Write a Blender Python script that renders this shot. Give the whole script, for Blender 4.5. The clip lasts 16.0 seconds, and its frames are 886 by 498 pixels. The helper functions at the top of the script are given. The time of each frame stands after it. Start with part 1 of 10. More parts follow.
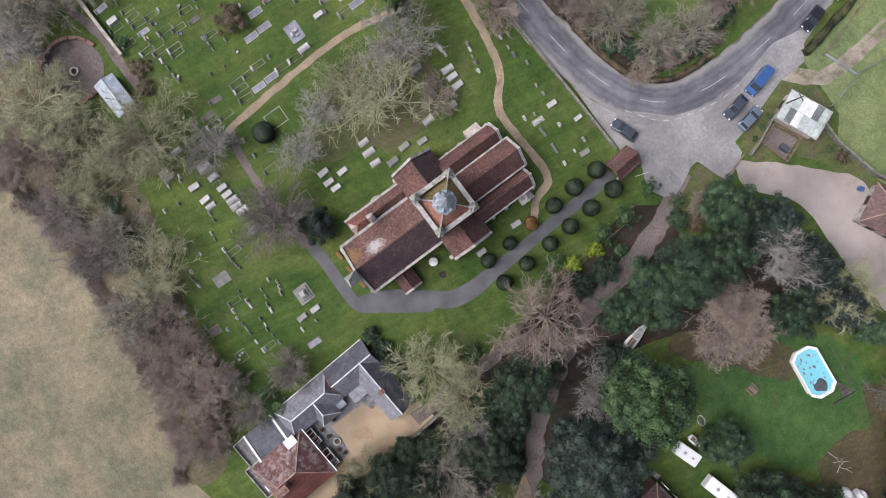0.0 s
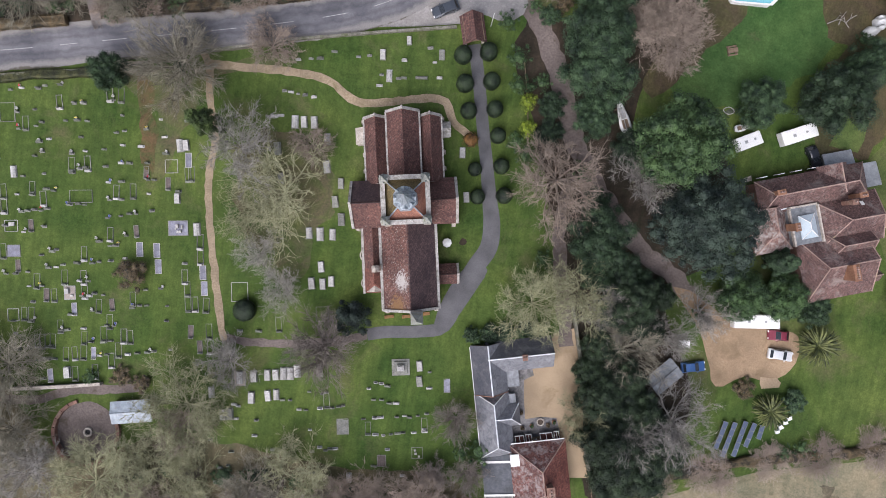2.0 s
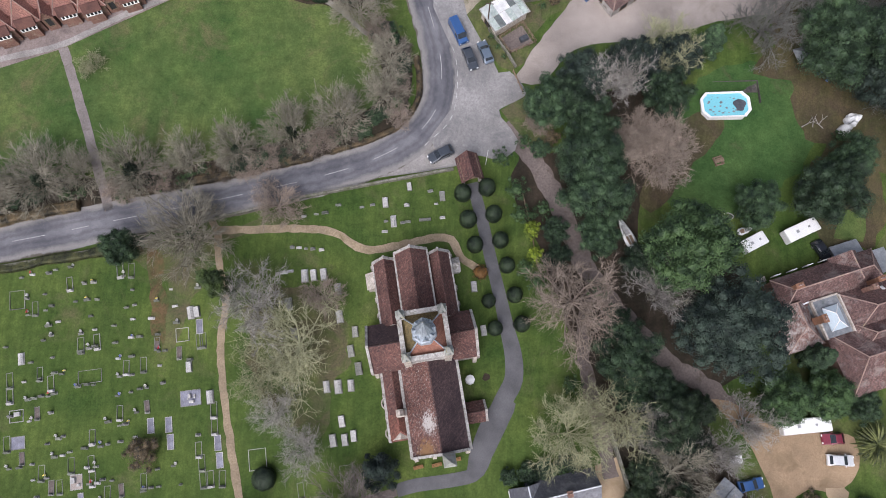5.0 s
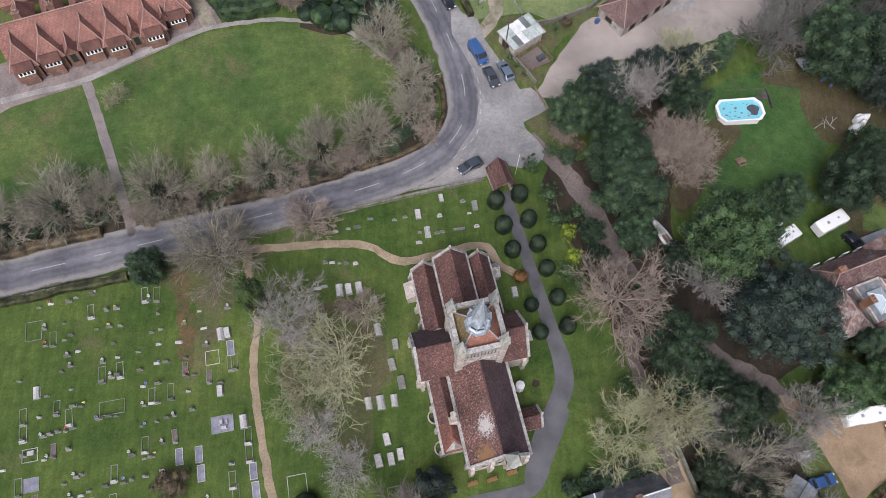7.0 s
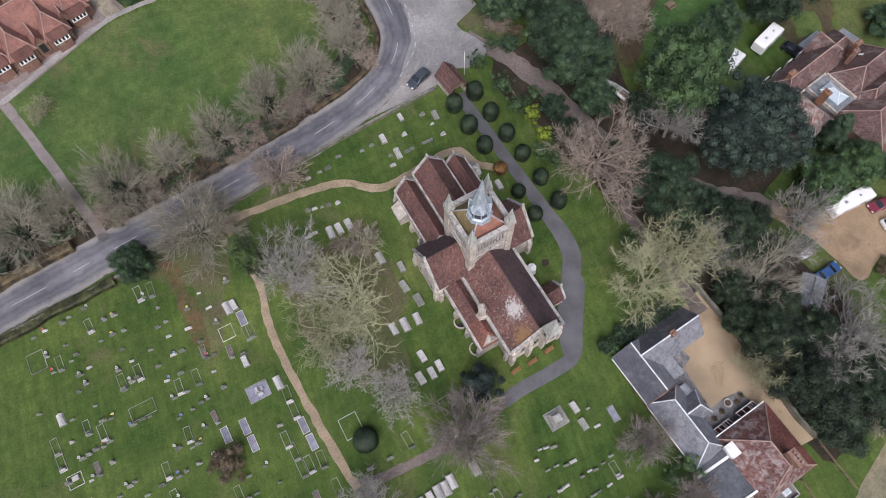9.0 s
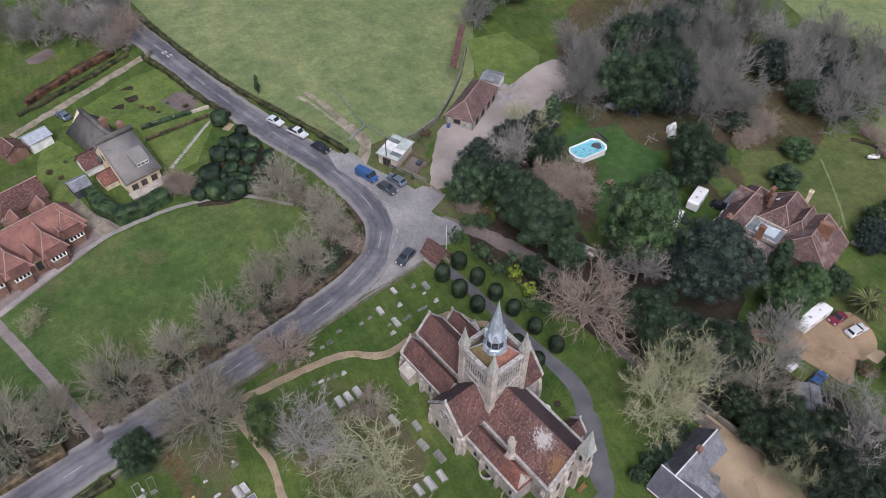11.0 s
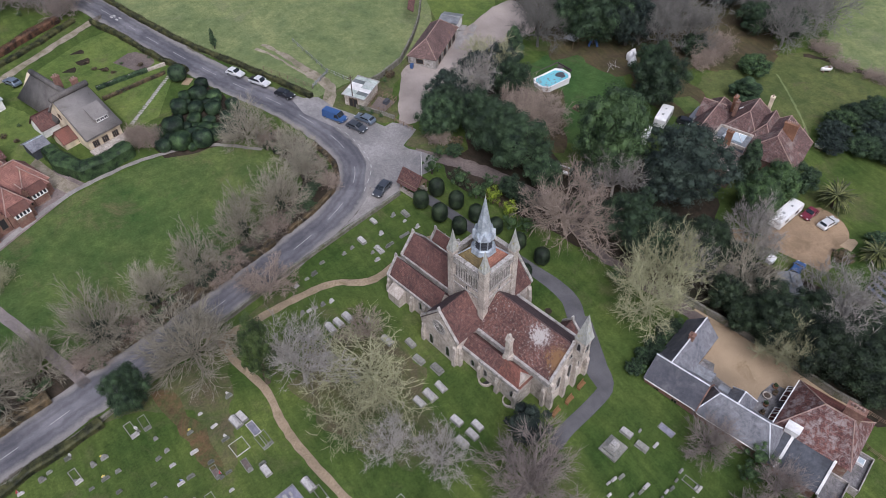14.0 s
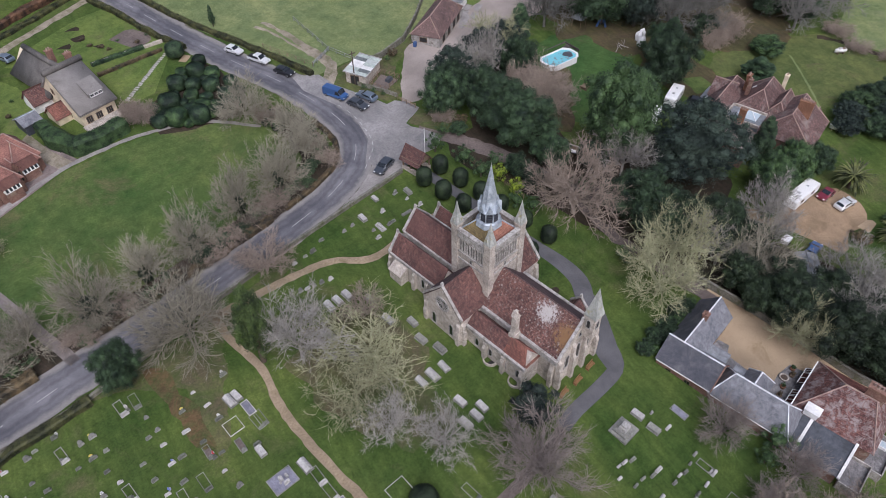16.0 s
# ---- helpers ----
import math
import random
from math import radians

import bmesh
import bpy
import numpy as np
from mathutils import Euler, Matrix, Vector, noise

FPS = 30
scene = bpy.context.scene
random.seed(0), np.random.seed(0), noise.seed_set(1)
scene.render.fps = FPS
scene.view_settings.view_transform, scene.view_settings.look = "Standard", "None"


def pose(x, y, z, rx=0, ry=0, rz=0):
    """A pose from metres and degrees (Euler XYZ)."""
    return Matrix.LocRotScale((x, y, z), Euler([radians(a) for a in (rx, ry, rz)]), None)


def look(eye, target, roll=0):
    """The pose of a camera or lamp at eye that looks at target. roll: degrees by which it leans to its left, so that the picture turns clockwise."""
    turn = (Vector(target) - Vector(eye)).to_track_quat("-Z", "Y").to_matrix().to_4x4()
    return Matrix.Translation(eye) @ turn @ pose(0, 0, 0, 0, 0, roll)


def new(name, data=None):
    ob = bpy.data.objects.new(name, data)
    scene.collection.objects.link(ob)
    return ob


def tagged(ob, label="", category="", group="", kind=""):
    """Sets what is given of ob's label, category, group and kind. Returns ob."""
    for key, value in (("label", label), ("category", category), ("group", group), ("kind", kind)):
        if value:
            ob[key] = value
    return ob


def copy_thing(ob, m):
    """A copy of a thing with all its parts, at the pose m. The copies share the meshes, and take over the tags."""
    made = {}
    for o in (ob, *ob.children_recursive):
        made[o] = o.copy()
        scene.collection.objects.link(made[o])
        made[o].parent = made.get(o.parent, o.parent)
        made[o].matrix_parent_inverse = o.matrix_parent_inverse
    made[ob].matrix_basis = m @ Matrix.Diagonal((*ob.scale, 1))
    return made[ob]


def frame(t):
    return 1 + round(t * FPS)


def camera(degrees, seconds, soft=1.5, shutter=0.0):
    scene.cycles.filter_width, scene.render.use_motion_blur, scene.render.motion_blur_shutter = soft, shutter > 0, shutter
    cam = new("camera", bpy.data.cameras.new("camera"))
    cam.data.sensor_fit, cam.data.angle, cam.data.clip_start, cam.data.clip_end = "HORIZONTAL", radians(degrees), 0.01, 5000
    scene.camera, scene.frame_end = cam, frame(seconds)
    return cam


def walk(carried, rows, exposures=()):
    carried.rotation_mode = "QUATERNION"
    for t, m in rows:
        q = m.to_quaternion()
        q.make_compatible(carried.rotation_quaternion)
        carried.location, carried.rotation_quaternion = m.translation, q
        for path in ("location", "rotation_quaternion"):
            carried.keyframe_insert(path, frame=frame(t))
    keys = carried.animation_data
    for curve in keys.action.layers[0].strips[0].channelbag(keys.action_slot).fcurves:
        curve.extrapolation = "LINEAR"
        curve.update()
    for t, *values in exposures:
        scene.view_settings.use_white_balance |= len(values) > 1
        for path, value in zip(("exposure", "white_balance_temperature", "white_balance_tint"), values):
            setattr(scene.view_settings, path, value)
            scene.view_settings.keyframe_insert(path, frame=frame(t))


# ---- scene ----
cam = camera(65.4, 16.0, soft=0.55, shutter=0.04)
PATH = [
    (0.0, -0.381, -0.298, 116.455, 0.039, -1.224, 65.070),
    (0.5, 0.083, -0.495, 116.263, 0.331, -1.129, 44.312),
    (1.0, 0.292, -0.263, 116.370, 0.122, -0.815, 35.143),
    (1.5, -0.544, -0.970, 116.415, -0.184, -0.970, 32.663),
    (2.0, -1.137, -1.575, 116.498, -0.202, -1.207, 9.320),
    (2.5, -0.507, -2.419, 116.610, -0.270, -0.837, 3.136),
    (3.0, -0.413, -3.720, 116.792, -0.246, -0.625, 3.045),
    (3.5, -0.707, -5.191, 116.970, -0.159, -0.530, 2.960),
    (4.0, -1.179, -6.591, 116.711, -0.068, -0.489, 2.897),
    (4.5, -1.954, -7.851, 115.118, 1.137, -0.529, 2.763),
    (4.7, -2.145, -8.085, 114.469, 6.447, -0.328, 2.446),
    (4.9, -2.670, -8.466, 113.933, 11.911, -0.316, 2.512),
    (5.0, -3.082, -8.853, 113.815, 14.792, -0.447, 2.588),
    (5.2, -4.048, -10.001, 113.478, 19.841, -0.593, 2.462),
    (7.3, -15.050, -26.652, 104.833, 24.252, -1.846, -3.006),
    (7.5, -15.833, -27.586, 104.617, 24.161, -1.567, -6.336),
    (8.0, -17.047, -28.988, 104.238, 23.238, -0.755, -13.802),
    (8.5, -18.781, -30.411, 103.302, 22.368, -0.196, -16.238),
    (9.0, -22.157, -32.254, 101.869, 21.797, 0.633, -18.192),
    (9.1, -23.025, -32.582, 101.785, 24.343, 0.748, -18.928),
    (9.2, -24.002, -32.954, 101.744, 26.959, 0.682, -19.472),
    (9.3, -25.024, -33.463, 101.751, 29.746, 0.392, -21.165),
    (9.5, -27.067, -34.564, 101.771, 35.465, 0.068, -20.740),
    (9.7, -28.981, -35.452, 101.541, 40.517, -1.499, -19.613),
    (11.8, -45.200, -48.775, 91.693, 44.174, 0.697, -30.961),
    (12.0, -46.011, -49.321, 91.199, 44.131, 0.646, -31.071),
    (12.5, -47.255, -50.267, 89.646, 44.172, 0.671, -31.499),
    (13.0, -47.775, -50.619, 88.080, 44.241, 0.658, -32.125),
    (13.5, -47.665, -50.619, 86.767, 44.213, 0.703, -32.733),
    (14.0, -47.570, -50.588, 85.324, 44.269, 0.696, -33.048),
    (14.5, -47.578, -50.546, 83.952, 44.302, 0.682, -32.982),
    (15.0, -47.575, -50.544, 82.586, 44.347, 0.700, -32.869),
    (15.5, -47.691, -50.499, 81.073, 44.393, 0.698, -32.808),
    (16.0, -47.678, -50.425, 79.696, 44.364, 0.694, -32.717),
]
walk(cam, [(t, pose(x, y, z, rx, ry, rz)) for t, x, y, z, rx, ry, rz in PATH], [(0.0, 0.57, 6200, 17), (5.0, 0.5, 6150, 17), (8.0, 0.45, 6150, 17), (9.7, 0.4, 6100, 18), (12.0, 0.22, 5950, 19), (16.0, 0.22, 5950, 19)])

# ---- world and light: a bright overcast winter day ----
world = bpy.data.worlds.new("overcast_sky")
scene.world = world
world.use_nodes = True
wn, wl = world.node_tree.nodes, world.node_tree.links
sky = wn.new("ShaderNodeTexSky")
sky.sky_type, sky.sun_disc = "NISHITA", False
sky.sun_elevation, sky.sun_rotation = radians(38), radians(200)
sky.air_density, sky.dust_density, sky.ozone_density = 1.0, 4.0, 1.0
grey = wn.new("ShaderNodeHueSaturation")
grey.inputs["Saturation"].default_value = 0.62
wl.new(sky.outputs[0], grey.inputs["Color"])
wl.new(grey.outputs[0], wn["Background"].inputs["Color"])
wn["Background"].inputs["Strength"].default_value = 0.1
sun = new("sun", bpy.data.lights.new("sun", "SUN"))
sun.data.energy, sun.data.angle, sun.data.color = 2.15, radians(45), (1.0, 0.99, 0.98)
sun.matrix_world = look((0, 0, 200), (40, 110, 0))


# ---- materials ----
def nodes_of(name):
    m = bpy.data.materials.new(name)
    m.use_nodes = True
    return m, m.node_tree.nodes, m.node_tree.links


def noise_node(n, l, scale, detail=4, rough=0.55, coord="Object", stretch=None, dist=0.0):
    tc = n.new("ShaderNodeTexCoord")
    src = tc.outputs[coord]
    if stretch:
        mp = n.new("ShaderNodeMapping")
        mp.inputs["Scale"].default_value = stretch
        l.new(src, mp.inputs["Vector"])
        src = mp.outputs[0]
    t = n.new("ShaderNodeTexNoise")
    t.inputs["Scale"].default_value, t.inputs["Detail"].default_value = scale, detail
    t.inputs["Roughness"].default_value, t.inputs["Distortion"].default_value = rough, dist
    l.new(src, t.inputs["Vector"])
    return t.outputs["Fac"]


def ramp_node(n, l, fac, stops):
    r = n.new("ShaderNodeValToRGB")
    e = r.color_ramp.elements
    while len(e) < len(stops):
        e.new(0.5)
    for el, (p, c) in zip(e, stops):
        el.position, el.color = p, (*c, 1) if len(c) == 3 else c
    l.new(fac, r.inputs[0])
    return r.outputs[0]


def mix_node(n, l, fac, a, b, mode="MIX"):
    x = n.new("ShaderNodeMix")
    x.data_type, x.blend_type = "RGBA", mode
    for sock, val in ((x.inputs[0], fac), (x.inputs[6], a), (x.inputs[7], b)):
        if isinstance(val, (int, float)):
            sock.default_value = val
        elif isinstance(val, tuple):
            sock.default_value = (*val, 1)
        else:
            l.new(val, sock)
    return x.outputs[2]


def bump_node(n, l, height, strength, distance):
    b = n.new("ShaderNodeBump")
    b.inputs["Strength"].default_value, b.inputs["Distance"].default_value = strength, distance
    l.new(height, b.inputs["Height"])
    return b.outputs[0]


def surface(name, dark, light, grain=3.0, patch=0.25, rough=0.85, bump=0.3, depth=0.03, stain=None, stain_at=(0.55, 0.7), stain_scale=0.6,
            per_object=0.0, metal=0.0, coord="Object", stretch=None, spec=0.3, fine=None):
    """Two-scale mottled surface: fine grain between two colours, broad patches, and stains with a shape of their own."""
    m, n, l = nodes_of(name)
    bs = n["Principled BSDF"]
    g = noise_node(n, l, grain, 6, 0.65, coord, stretch)
    p = noise_node(n, l, patch, 3, 0.5, coord)
    col = ramp_node(n, l, g, [(0.3, dark), (0.7, light)])
    pm = ramp_node(n, l, p, [(0.3, (0.72, 0.72, 0.72)), (0.7, (1.18, 1.18, 1.18))])
    col = mix_node(n, l, 1.0, col, pm, "MULTIPLY")
    if fine:
        f = noise_node(n, l, fine, 2, 0.6, coord)
        col = mix_node(n, l, 1.0, col, ramp_node(n, l, f, [(0.3, (0.7, 0.7, 0.7)), (0.7, (1.25, 1.25, 1.25))]), "MULTIPLY")
    if stain:
        s = noise_node(n, l, stain_scale, 7, 0.7, coord, dist=0.4)
        mask = ramp_node(n, l, s, [(stain_at[0], (0, 0, 0)), (stain_at[1], (1, 1, 1))])
        col = mix_node(n, l, mask, col, stain)
    if per_object:
        oi = n.new("ShaderNodeObjectInfo")
        v = ramp_node(n, l, oi.outputs["Random"], [(0.0, (1 - per_object,) * 3), (1.0, (1 + per_object,) * 3)])
        col = mix_node(n, l, 1.0, col, v, "MULTIPLY")
    l.new(col, bs.inputs["Base Color"])
    bs.inputs["Roughness"].default_value, bs.inputs["Metallic"].default_value = rough, metal
    bs.inputs["Specular IOR Level"].default_value = spec
    if bump:
        l.new(bump_node(n, l, g, bump, depth), bs.inputs["Normal"])
    return m


def foliage(name, dark, light, per_object=0.2, rough=0.6, grain=0.75, back=0.15):
    """Leaves: colour varies leaf by leaf; dark and light clumps paint in shaded gaps and lit tips."""
    m, n, l = nodes_of(name)
    bs = n["Principled BSDF"]
    gi = n.new("ShaderNodeNewGeometry")
    c = ramp_node(n, l, gi.outputs["Random Per Island"], [(0.0, tuple(0.7 * a + 0.3 * b for a, b in zip(dark, light))), (0.6, tuple(0.5 * a + 0.5 * b for a, b in zip(dark, light))), (1.0, tuple(0.22 * a + 0.78 * b for a, b in zip(dark, light)))])
    p = noise_node(n, l, grain, 3, 0.6)
    c = mix_node(n, l, 1.0, c, ramp_node(n, l, p, [(0.36, (0.3, 0.36, 0.4)), (0.64, (1.75, 1.66, 1.4))]), "MULTIPLY")
    oi = n.new("ShaderNodeObjectInfo")
    c = mix_node(n, l, 1.0, c, ramp_node(n, l, oi.outputs["Random"], [(0.0, (1 - per_object,) * 3), (1.0, (1 + per_object, 1 + per_object, 1 + per_object * 0.6))]), "MULTIPLY")
    l.new(c, bs.inputs["Base Color"])
    bs.inputs["Roughness"].default_value = rough
    bs.inputs["Specular IOR Level"].default_value = 0.25
    return m


def tiled(name, dark, light, course=0.28, stain=None, stain_at=(0.55, 0.72), stain_scale=0.5, moss=None, moss_at=(0.6, 0.75), rough=0.85, slate=False, contrast=1.0):
    """Roof covering: courses of tiles whose colour changes tile by tile, with lichen and moss patches."""
    m, n, l = nodes_of(name)
    bs = n["Principled BSDF"]
    uv = n.new("ShaderNodeUVMap")
    br = n.new("ShaderNodeTexBrick")
    br.inputs["Scale"].default_value = 1.0
    br.inputs["Brick Width"].default_value, br.inputs["Row Height"].default_value = course * (1.3 if slate else 0.8), course
    br.inputs["Mortar Size"].default_value, br.inputs["Mortar Smooth"].default_value = 0.018, 0.3
    br.inputs["Color1"].default_value, br.inputs["Color2"].default_value = (*dark, 1), (*light, 1)
    br.inputs["Mortar"].default_value = (*[c * (0.75 if slate else 0.45) for c in dark], 1)
    l.new(uv.outputs[0], br.inputs["Vector"])
    p = noise_node(n, l, 0.35, 5, 0.65)
    g = noise_node(n, l, 3.2, 6, 0.85)
    col = mix_node(n, l, 1.0, br.outputs["Color"], ramp_node(n, l, p, [(0.3, (0.62, 0.62, 0.66)), (0.7, (1.3, 1.25, 1.2))]), "MULTIPLY")
    col = mix_node(n, l, 1.0, col, ramp_node(n, l, g, [(0.34, (1 - 0.5 * contrast, 1 - 0.5 * contrast, 1 - 0.48 * contrast)), (0.66, (1 + 0.6 * contrast, 1 + 0.55 * contrast, 1 + 0.5 * contrast))]), "MULTIPLY")
    for c, at, sc, seed in ((stain, stain_at, stain_scale, 1.7), (moss, moss_at, stain_scale * 1.6, 9.1)):
        if c:
            s = noise_node(n, l, sc, 8, 0.75, stretch=(1, 1, 1.0 + 0.01 * seed), dist=0.3 * seed)
            col = mix_node(n, l, ramp_node(n, l, s, [(at[0], (0, 0, 0)), (at[1], (1, 1, 1))]), col, c)
    l.new(col, bs.inputs["Base Color"])
    bs.inputs["Roughness"].default_value = rough
    bs.inputs["Specular IOR Level"].default_value = 0.35
    l.new(bump_node(n, l, br.outputs["Fac"], -0.5, 0.03), bs.inputs["Normal"])
    return m


def plain(name, color, rough=0.5, metal=0.0, spec=0.5, coat=0.0):
    m, n, l = nodes_of(name)
    bs = n["Principled BSDF"]
    g = noise_node(n, l, 6.0, 4)
    c = mix_node(n, l, 1.0, color, ramp_node(n, l, g, [(0.3, (0.86, 0.86, 0.86)), (0.7, (1.08, 1.08, 1.08))]), "MULTIPLY")
    l.new(c, bs.inputs["Base Color"])
    bs.inputs["Roughness"].default_value, bs.inputs["Metallic"].default_value = rough, metal
    bs.inputs["Specular IOR Level"].default_value, bs.inputs["Coat Weight"].default_value = spec, coat
    return m


def lawn(name, a, b, worn, worn_at=(0.56, 0.74), worn_scale=0.09, streaks=0.25):
    """Grass: blade grain, tufts, mowing streaks, broad drifts of colour and worn or mossy patches."""
    m, n, l = nodes_of(name)
    bs = n["Principled BSDF"]
    fine = noise_node(n, l, 3.0, 5, 0.8)
    tuft = noise_node(n, l, 0.7, 6, 0.75)
    broad = noise_node(n, l, 0.05, 5, 0.65)
    streak = noise_node(n, l, 1.0, 3, 0.6, stretch=(1.1, 0.09, 1.0))
    mid = noise_node(n, l, 0.19, 4, 0.6)
    col = ramp_node(n, l, broad, [(0.36, a), (0.64, b)])
    col = mix_node(n, l, 1.0, col, ramp_node(n, l, mid, [(0.32, (0.76, 0.82, 0.78)), (0.68, (1.26, 1.18, 1.1))]), "MULTIPLY")
    col = mix_node(n, l, 1.0, col, ramp_node(n, l, tuft, [(0.3, (0.74, 0.77, 0.72)), (0.7, (1.28, 1.24, 1.24))]), "MULTIPLY")
    col = mix_node(n, l, 1.0, col, ramp_node(n, l, fine, [(0.32, (0.72, 0.74, 0.7)), (0.7, (1.3, 1.26, 1.26))]), "MULTIPLY")
    col = mix_node(n, l, streaks * 2, col, mix_node(n, l, 1.0, col, ramp_node(n, l, streak, [(0.35, (0.72, 0.75, 0.7)), (0.65, (1.3, 1.24, 1.2))]), "MULTIPLY"))
    w = noise_node(n, l, worn_scale, 7, 0.7, dist=0.6)
    mask = ramp_node(n, l, w, [(worn_at[0], (0, 0, 0)), (worn_at[1], (0.8, 0.8, 0.8))])
    col = mix_node(n, l, mask, col, mix_node(n, l, 1.0, worn, ramp_node(n, l, fine, [(0.3, (0.6, 0.6, 0.6)), (0.72, (1.4, 1.4, 1.4))]), "MULTIPLY"))
    l.new(col, bs.inputs["Base Color"])
    bs.inputs["Roughness"].default_value, bs.inputs["Specular IOR Level"].default_value = 0.9, 0.15
    l.new(bump_node(n, l, tuft, 0.5, 0.12), bs.inputs["Normal"])
    return m


M_LAWN = lawn("mown_winter_grass", (0.04, 0.074, 0.018), (0.075, 0.109, 0.03), (0.108, 0.1, 0.05), worn_at=(0.54, 0.72))
M_MEADOW = lawn("meadow_grass", (0.041, 0.085, 0.024), (0.092, 0.126, 0.043), (0.135, 0.115, 0.06), worn_at=(0.54, 0.72), worn_scale=0.11, streaks=0.05)
M_GARDEN = lawn("bright_garden_grass", (0.07, 0.115, 0.03), (0.125, 0.165, 0.05), (0.13, 0.12, 0.07), worn_scale=0.2, streaks=0.05)
M_PASTURE = lawn("pasture_grass", (0.125, 0.165, 0.075), (0.16, 0.195, 0.095), (0.165, 0.175, 0.1), streaks=0.03)
M_FIELD = lawn("dry_stubble_field", (0.155, 0.143, 0.102), (0.2, 0.184, 0.135), (0.125, 0.12, 0.08), worn_scale=0.07, streaks=0.04)
M_BANK = lawn("thin_grass_with_soil", (0.055, 0.086, 0.028), (0.085, 0.1, 0.042), (0.105, 0.085, 0.055), worn_at=(0.42, 0.62), worn_scale=0.22)
M_LEAFY = lawn("grass_with_fallen_leaves", (0.055, 0.06, 0.028), (0.085, 0.07, 0.042), (0.07, 0.052, 0.036), worn_at=(0.45, 0.65), worn_scale=0.2)
M_LUSH = lawn("deep_green_lawn", (0.033, 0.079, 0.024), (0.055, 0.103, 0.034), (0.085, 0.075, 0.042), worn_at=(0.6, 0.76), worn_scale=0.12, streaks=0.03)
M_SOIL = lawn("bare_field_soil", (0.125, 0.112, 0.08), (0.16, 0.145, 0.106), (0.075, 0.065, 0.046), worn_at=(0.45, 0.62), worn_scale=0.35, streaks=0.0)
M_PADDOCK = lawn("rough_yellow_green_grass", (0.06, 0.088, 0.03), (0.1, 0.12, 0.046), (0.1, 0.088, 0.05), worn_at=(0.56, 0.72), worn_scale=0.2, streaks=0.03)
# litter colour, darkened further to paint shade under trees and hedges
M_ROUGH = lawn("shade_darkened_litter", (0.024, 0.02, 0.016), (0.048, 0.039, 0.032), (0.026, 0.034, 0.016), worn_scale=0.16)


def road_surface(name):
    """Tarmac with pale grit along both edges; U runs across the road from 0 to 1, V along it in metres."""
    m, n, l = nodes_of(name)
    bs = n["Principled BSDF"]
    uv = n.new("ShaderNodeUVMap")
    sep = n.new("ShaderNodeSeparateXYZ")
    l.new(uv.outputs[0], sep.inputs[0])
    def calc(op, a, b):
        k = n.new("ShaderNodeMath")
        k.operation = op
        for sock, val in zip(k.inputs, (a, b)):
            if isinstance(val, (int, float)):
                sock.default_value = val
            else:
                l.new(val, sock)
        return k.outputs[0]
    edge = calc("MULTIPLY", calc("ABSOLUTE", calc("SUBTRACT", sep.outputs[0], 0.5), 0.0), 2.0)
    wob = noise_node(n, l, 0.45, 6, 0.65)
    along = noise_node(n, l, 0.06, 3, 0.5)
    e = calc("ADD", edge, calc("ADD", calc("MULTIPLY", calc("SUBTRACT", wob, 0.5), 0.55), calc("MULTIPLY", calc("SUBTRACT", along, 0.5), 0.5)))
    g = noise_node(n, l, 7.0, 6, 0.7)
    tar = ramp_node(n, l, g, [(0.3, (0.082, 0.083, 0.093)), (0.7, (0.125, 0.125, 0.137))])
    grit = ramp_node(n, l, g, [(0.3, (0.165, 0.157, 0.15)), (0.7, (0.27, 0.257, 0.246))])
    pale = ramp_node(n, l, noise_node(n, l, 0.16, 5, 0.6), [(0.42, (0.8, 0.8, 0.82)), (0.68, (1.5, 1.46, 1.42))])
    tar = mix_node(n, l, 1.0, tar, pale, "MULTIPLY")
    tracks = ramp_node(n, l, e, [(0.12, (1.2, 1.2, 1.2)), (0.28, (0.86, 0.86, 0.86)), (0.42, (1.12, 1.12, 1.12)), (0.6, (0.92, 0.92, 0.92))])
    tar = mix_node(n, l, 1.0, tar, tracks, "MULTIPLY")
    col = mix_node(n, l, ramp_node(n, l, e, [(0.56, (0, 0, 0)), (0.8, (1, 1, 1))]), tar, grit)
    soil = mix_node(n, l, ramp_node(n, l, e, [(0.92, (0, 0, 0)), (1.08, (0.85, 0.85, 0.85))]), col, (0.085, 0.075, 0.052))
    l.new(soil, bs.inputs["Base Color"])
    bs.inputs["Roughness"].default_value, bs.inputs["Specular IOR Level"].default_value = 0.85, 0.3
    l.new(bump_node(n, l, g, 0.15, 0.01), bs.inputs["Normal"])
    return m


M_ROAD = road_surface("worn_country_road")
M_SHEET = surface("blue_grey_sheet_roof", (0.27, 0.31, 0.345), (0.4, 0.45, 0.49), grain=2, patch=0.8, rough=0.5, bump=0.1, stain=(0.25, 0.22, 0.19), stain_scale=0.8)
M_VERGE = surface("gritty_road_edge", (0.2, 0.187, 0.175), (0.33, 0.312, 0.295), grain=4, patch=0.3, bump=0.3, stain=(0.14, 0.13, 0.12), stain_scale=0.4)
M_JUNCTION = surface("pale_worn_tarmac", (0.195, 0.188, 0.184), (0.29, 0.28, 0.272), grain=2.2, patch=0.1, bump=0.15, depth=0.01, stain=(0.115, 0.114, 0.12), stain_at=(0.47, 0.68), stain_scale=0.085, fine=9.0)
M_PATH = surface("smooth_tarmac_path", (0.082, 0.081, 0.086), (0.125, 0.124, 0.13), grain=7, patch=0.3, bump=0.15, depth=0.01)
M_TAN = surface("trodden_sandy_path", (0.205, 0.157, 0.105), (0.345, 0.272, 0.185), grain=4, patch=0.3, bump=0.3, stain=(0.15, 0.12, 0.06), stain_scale=0.5)
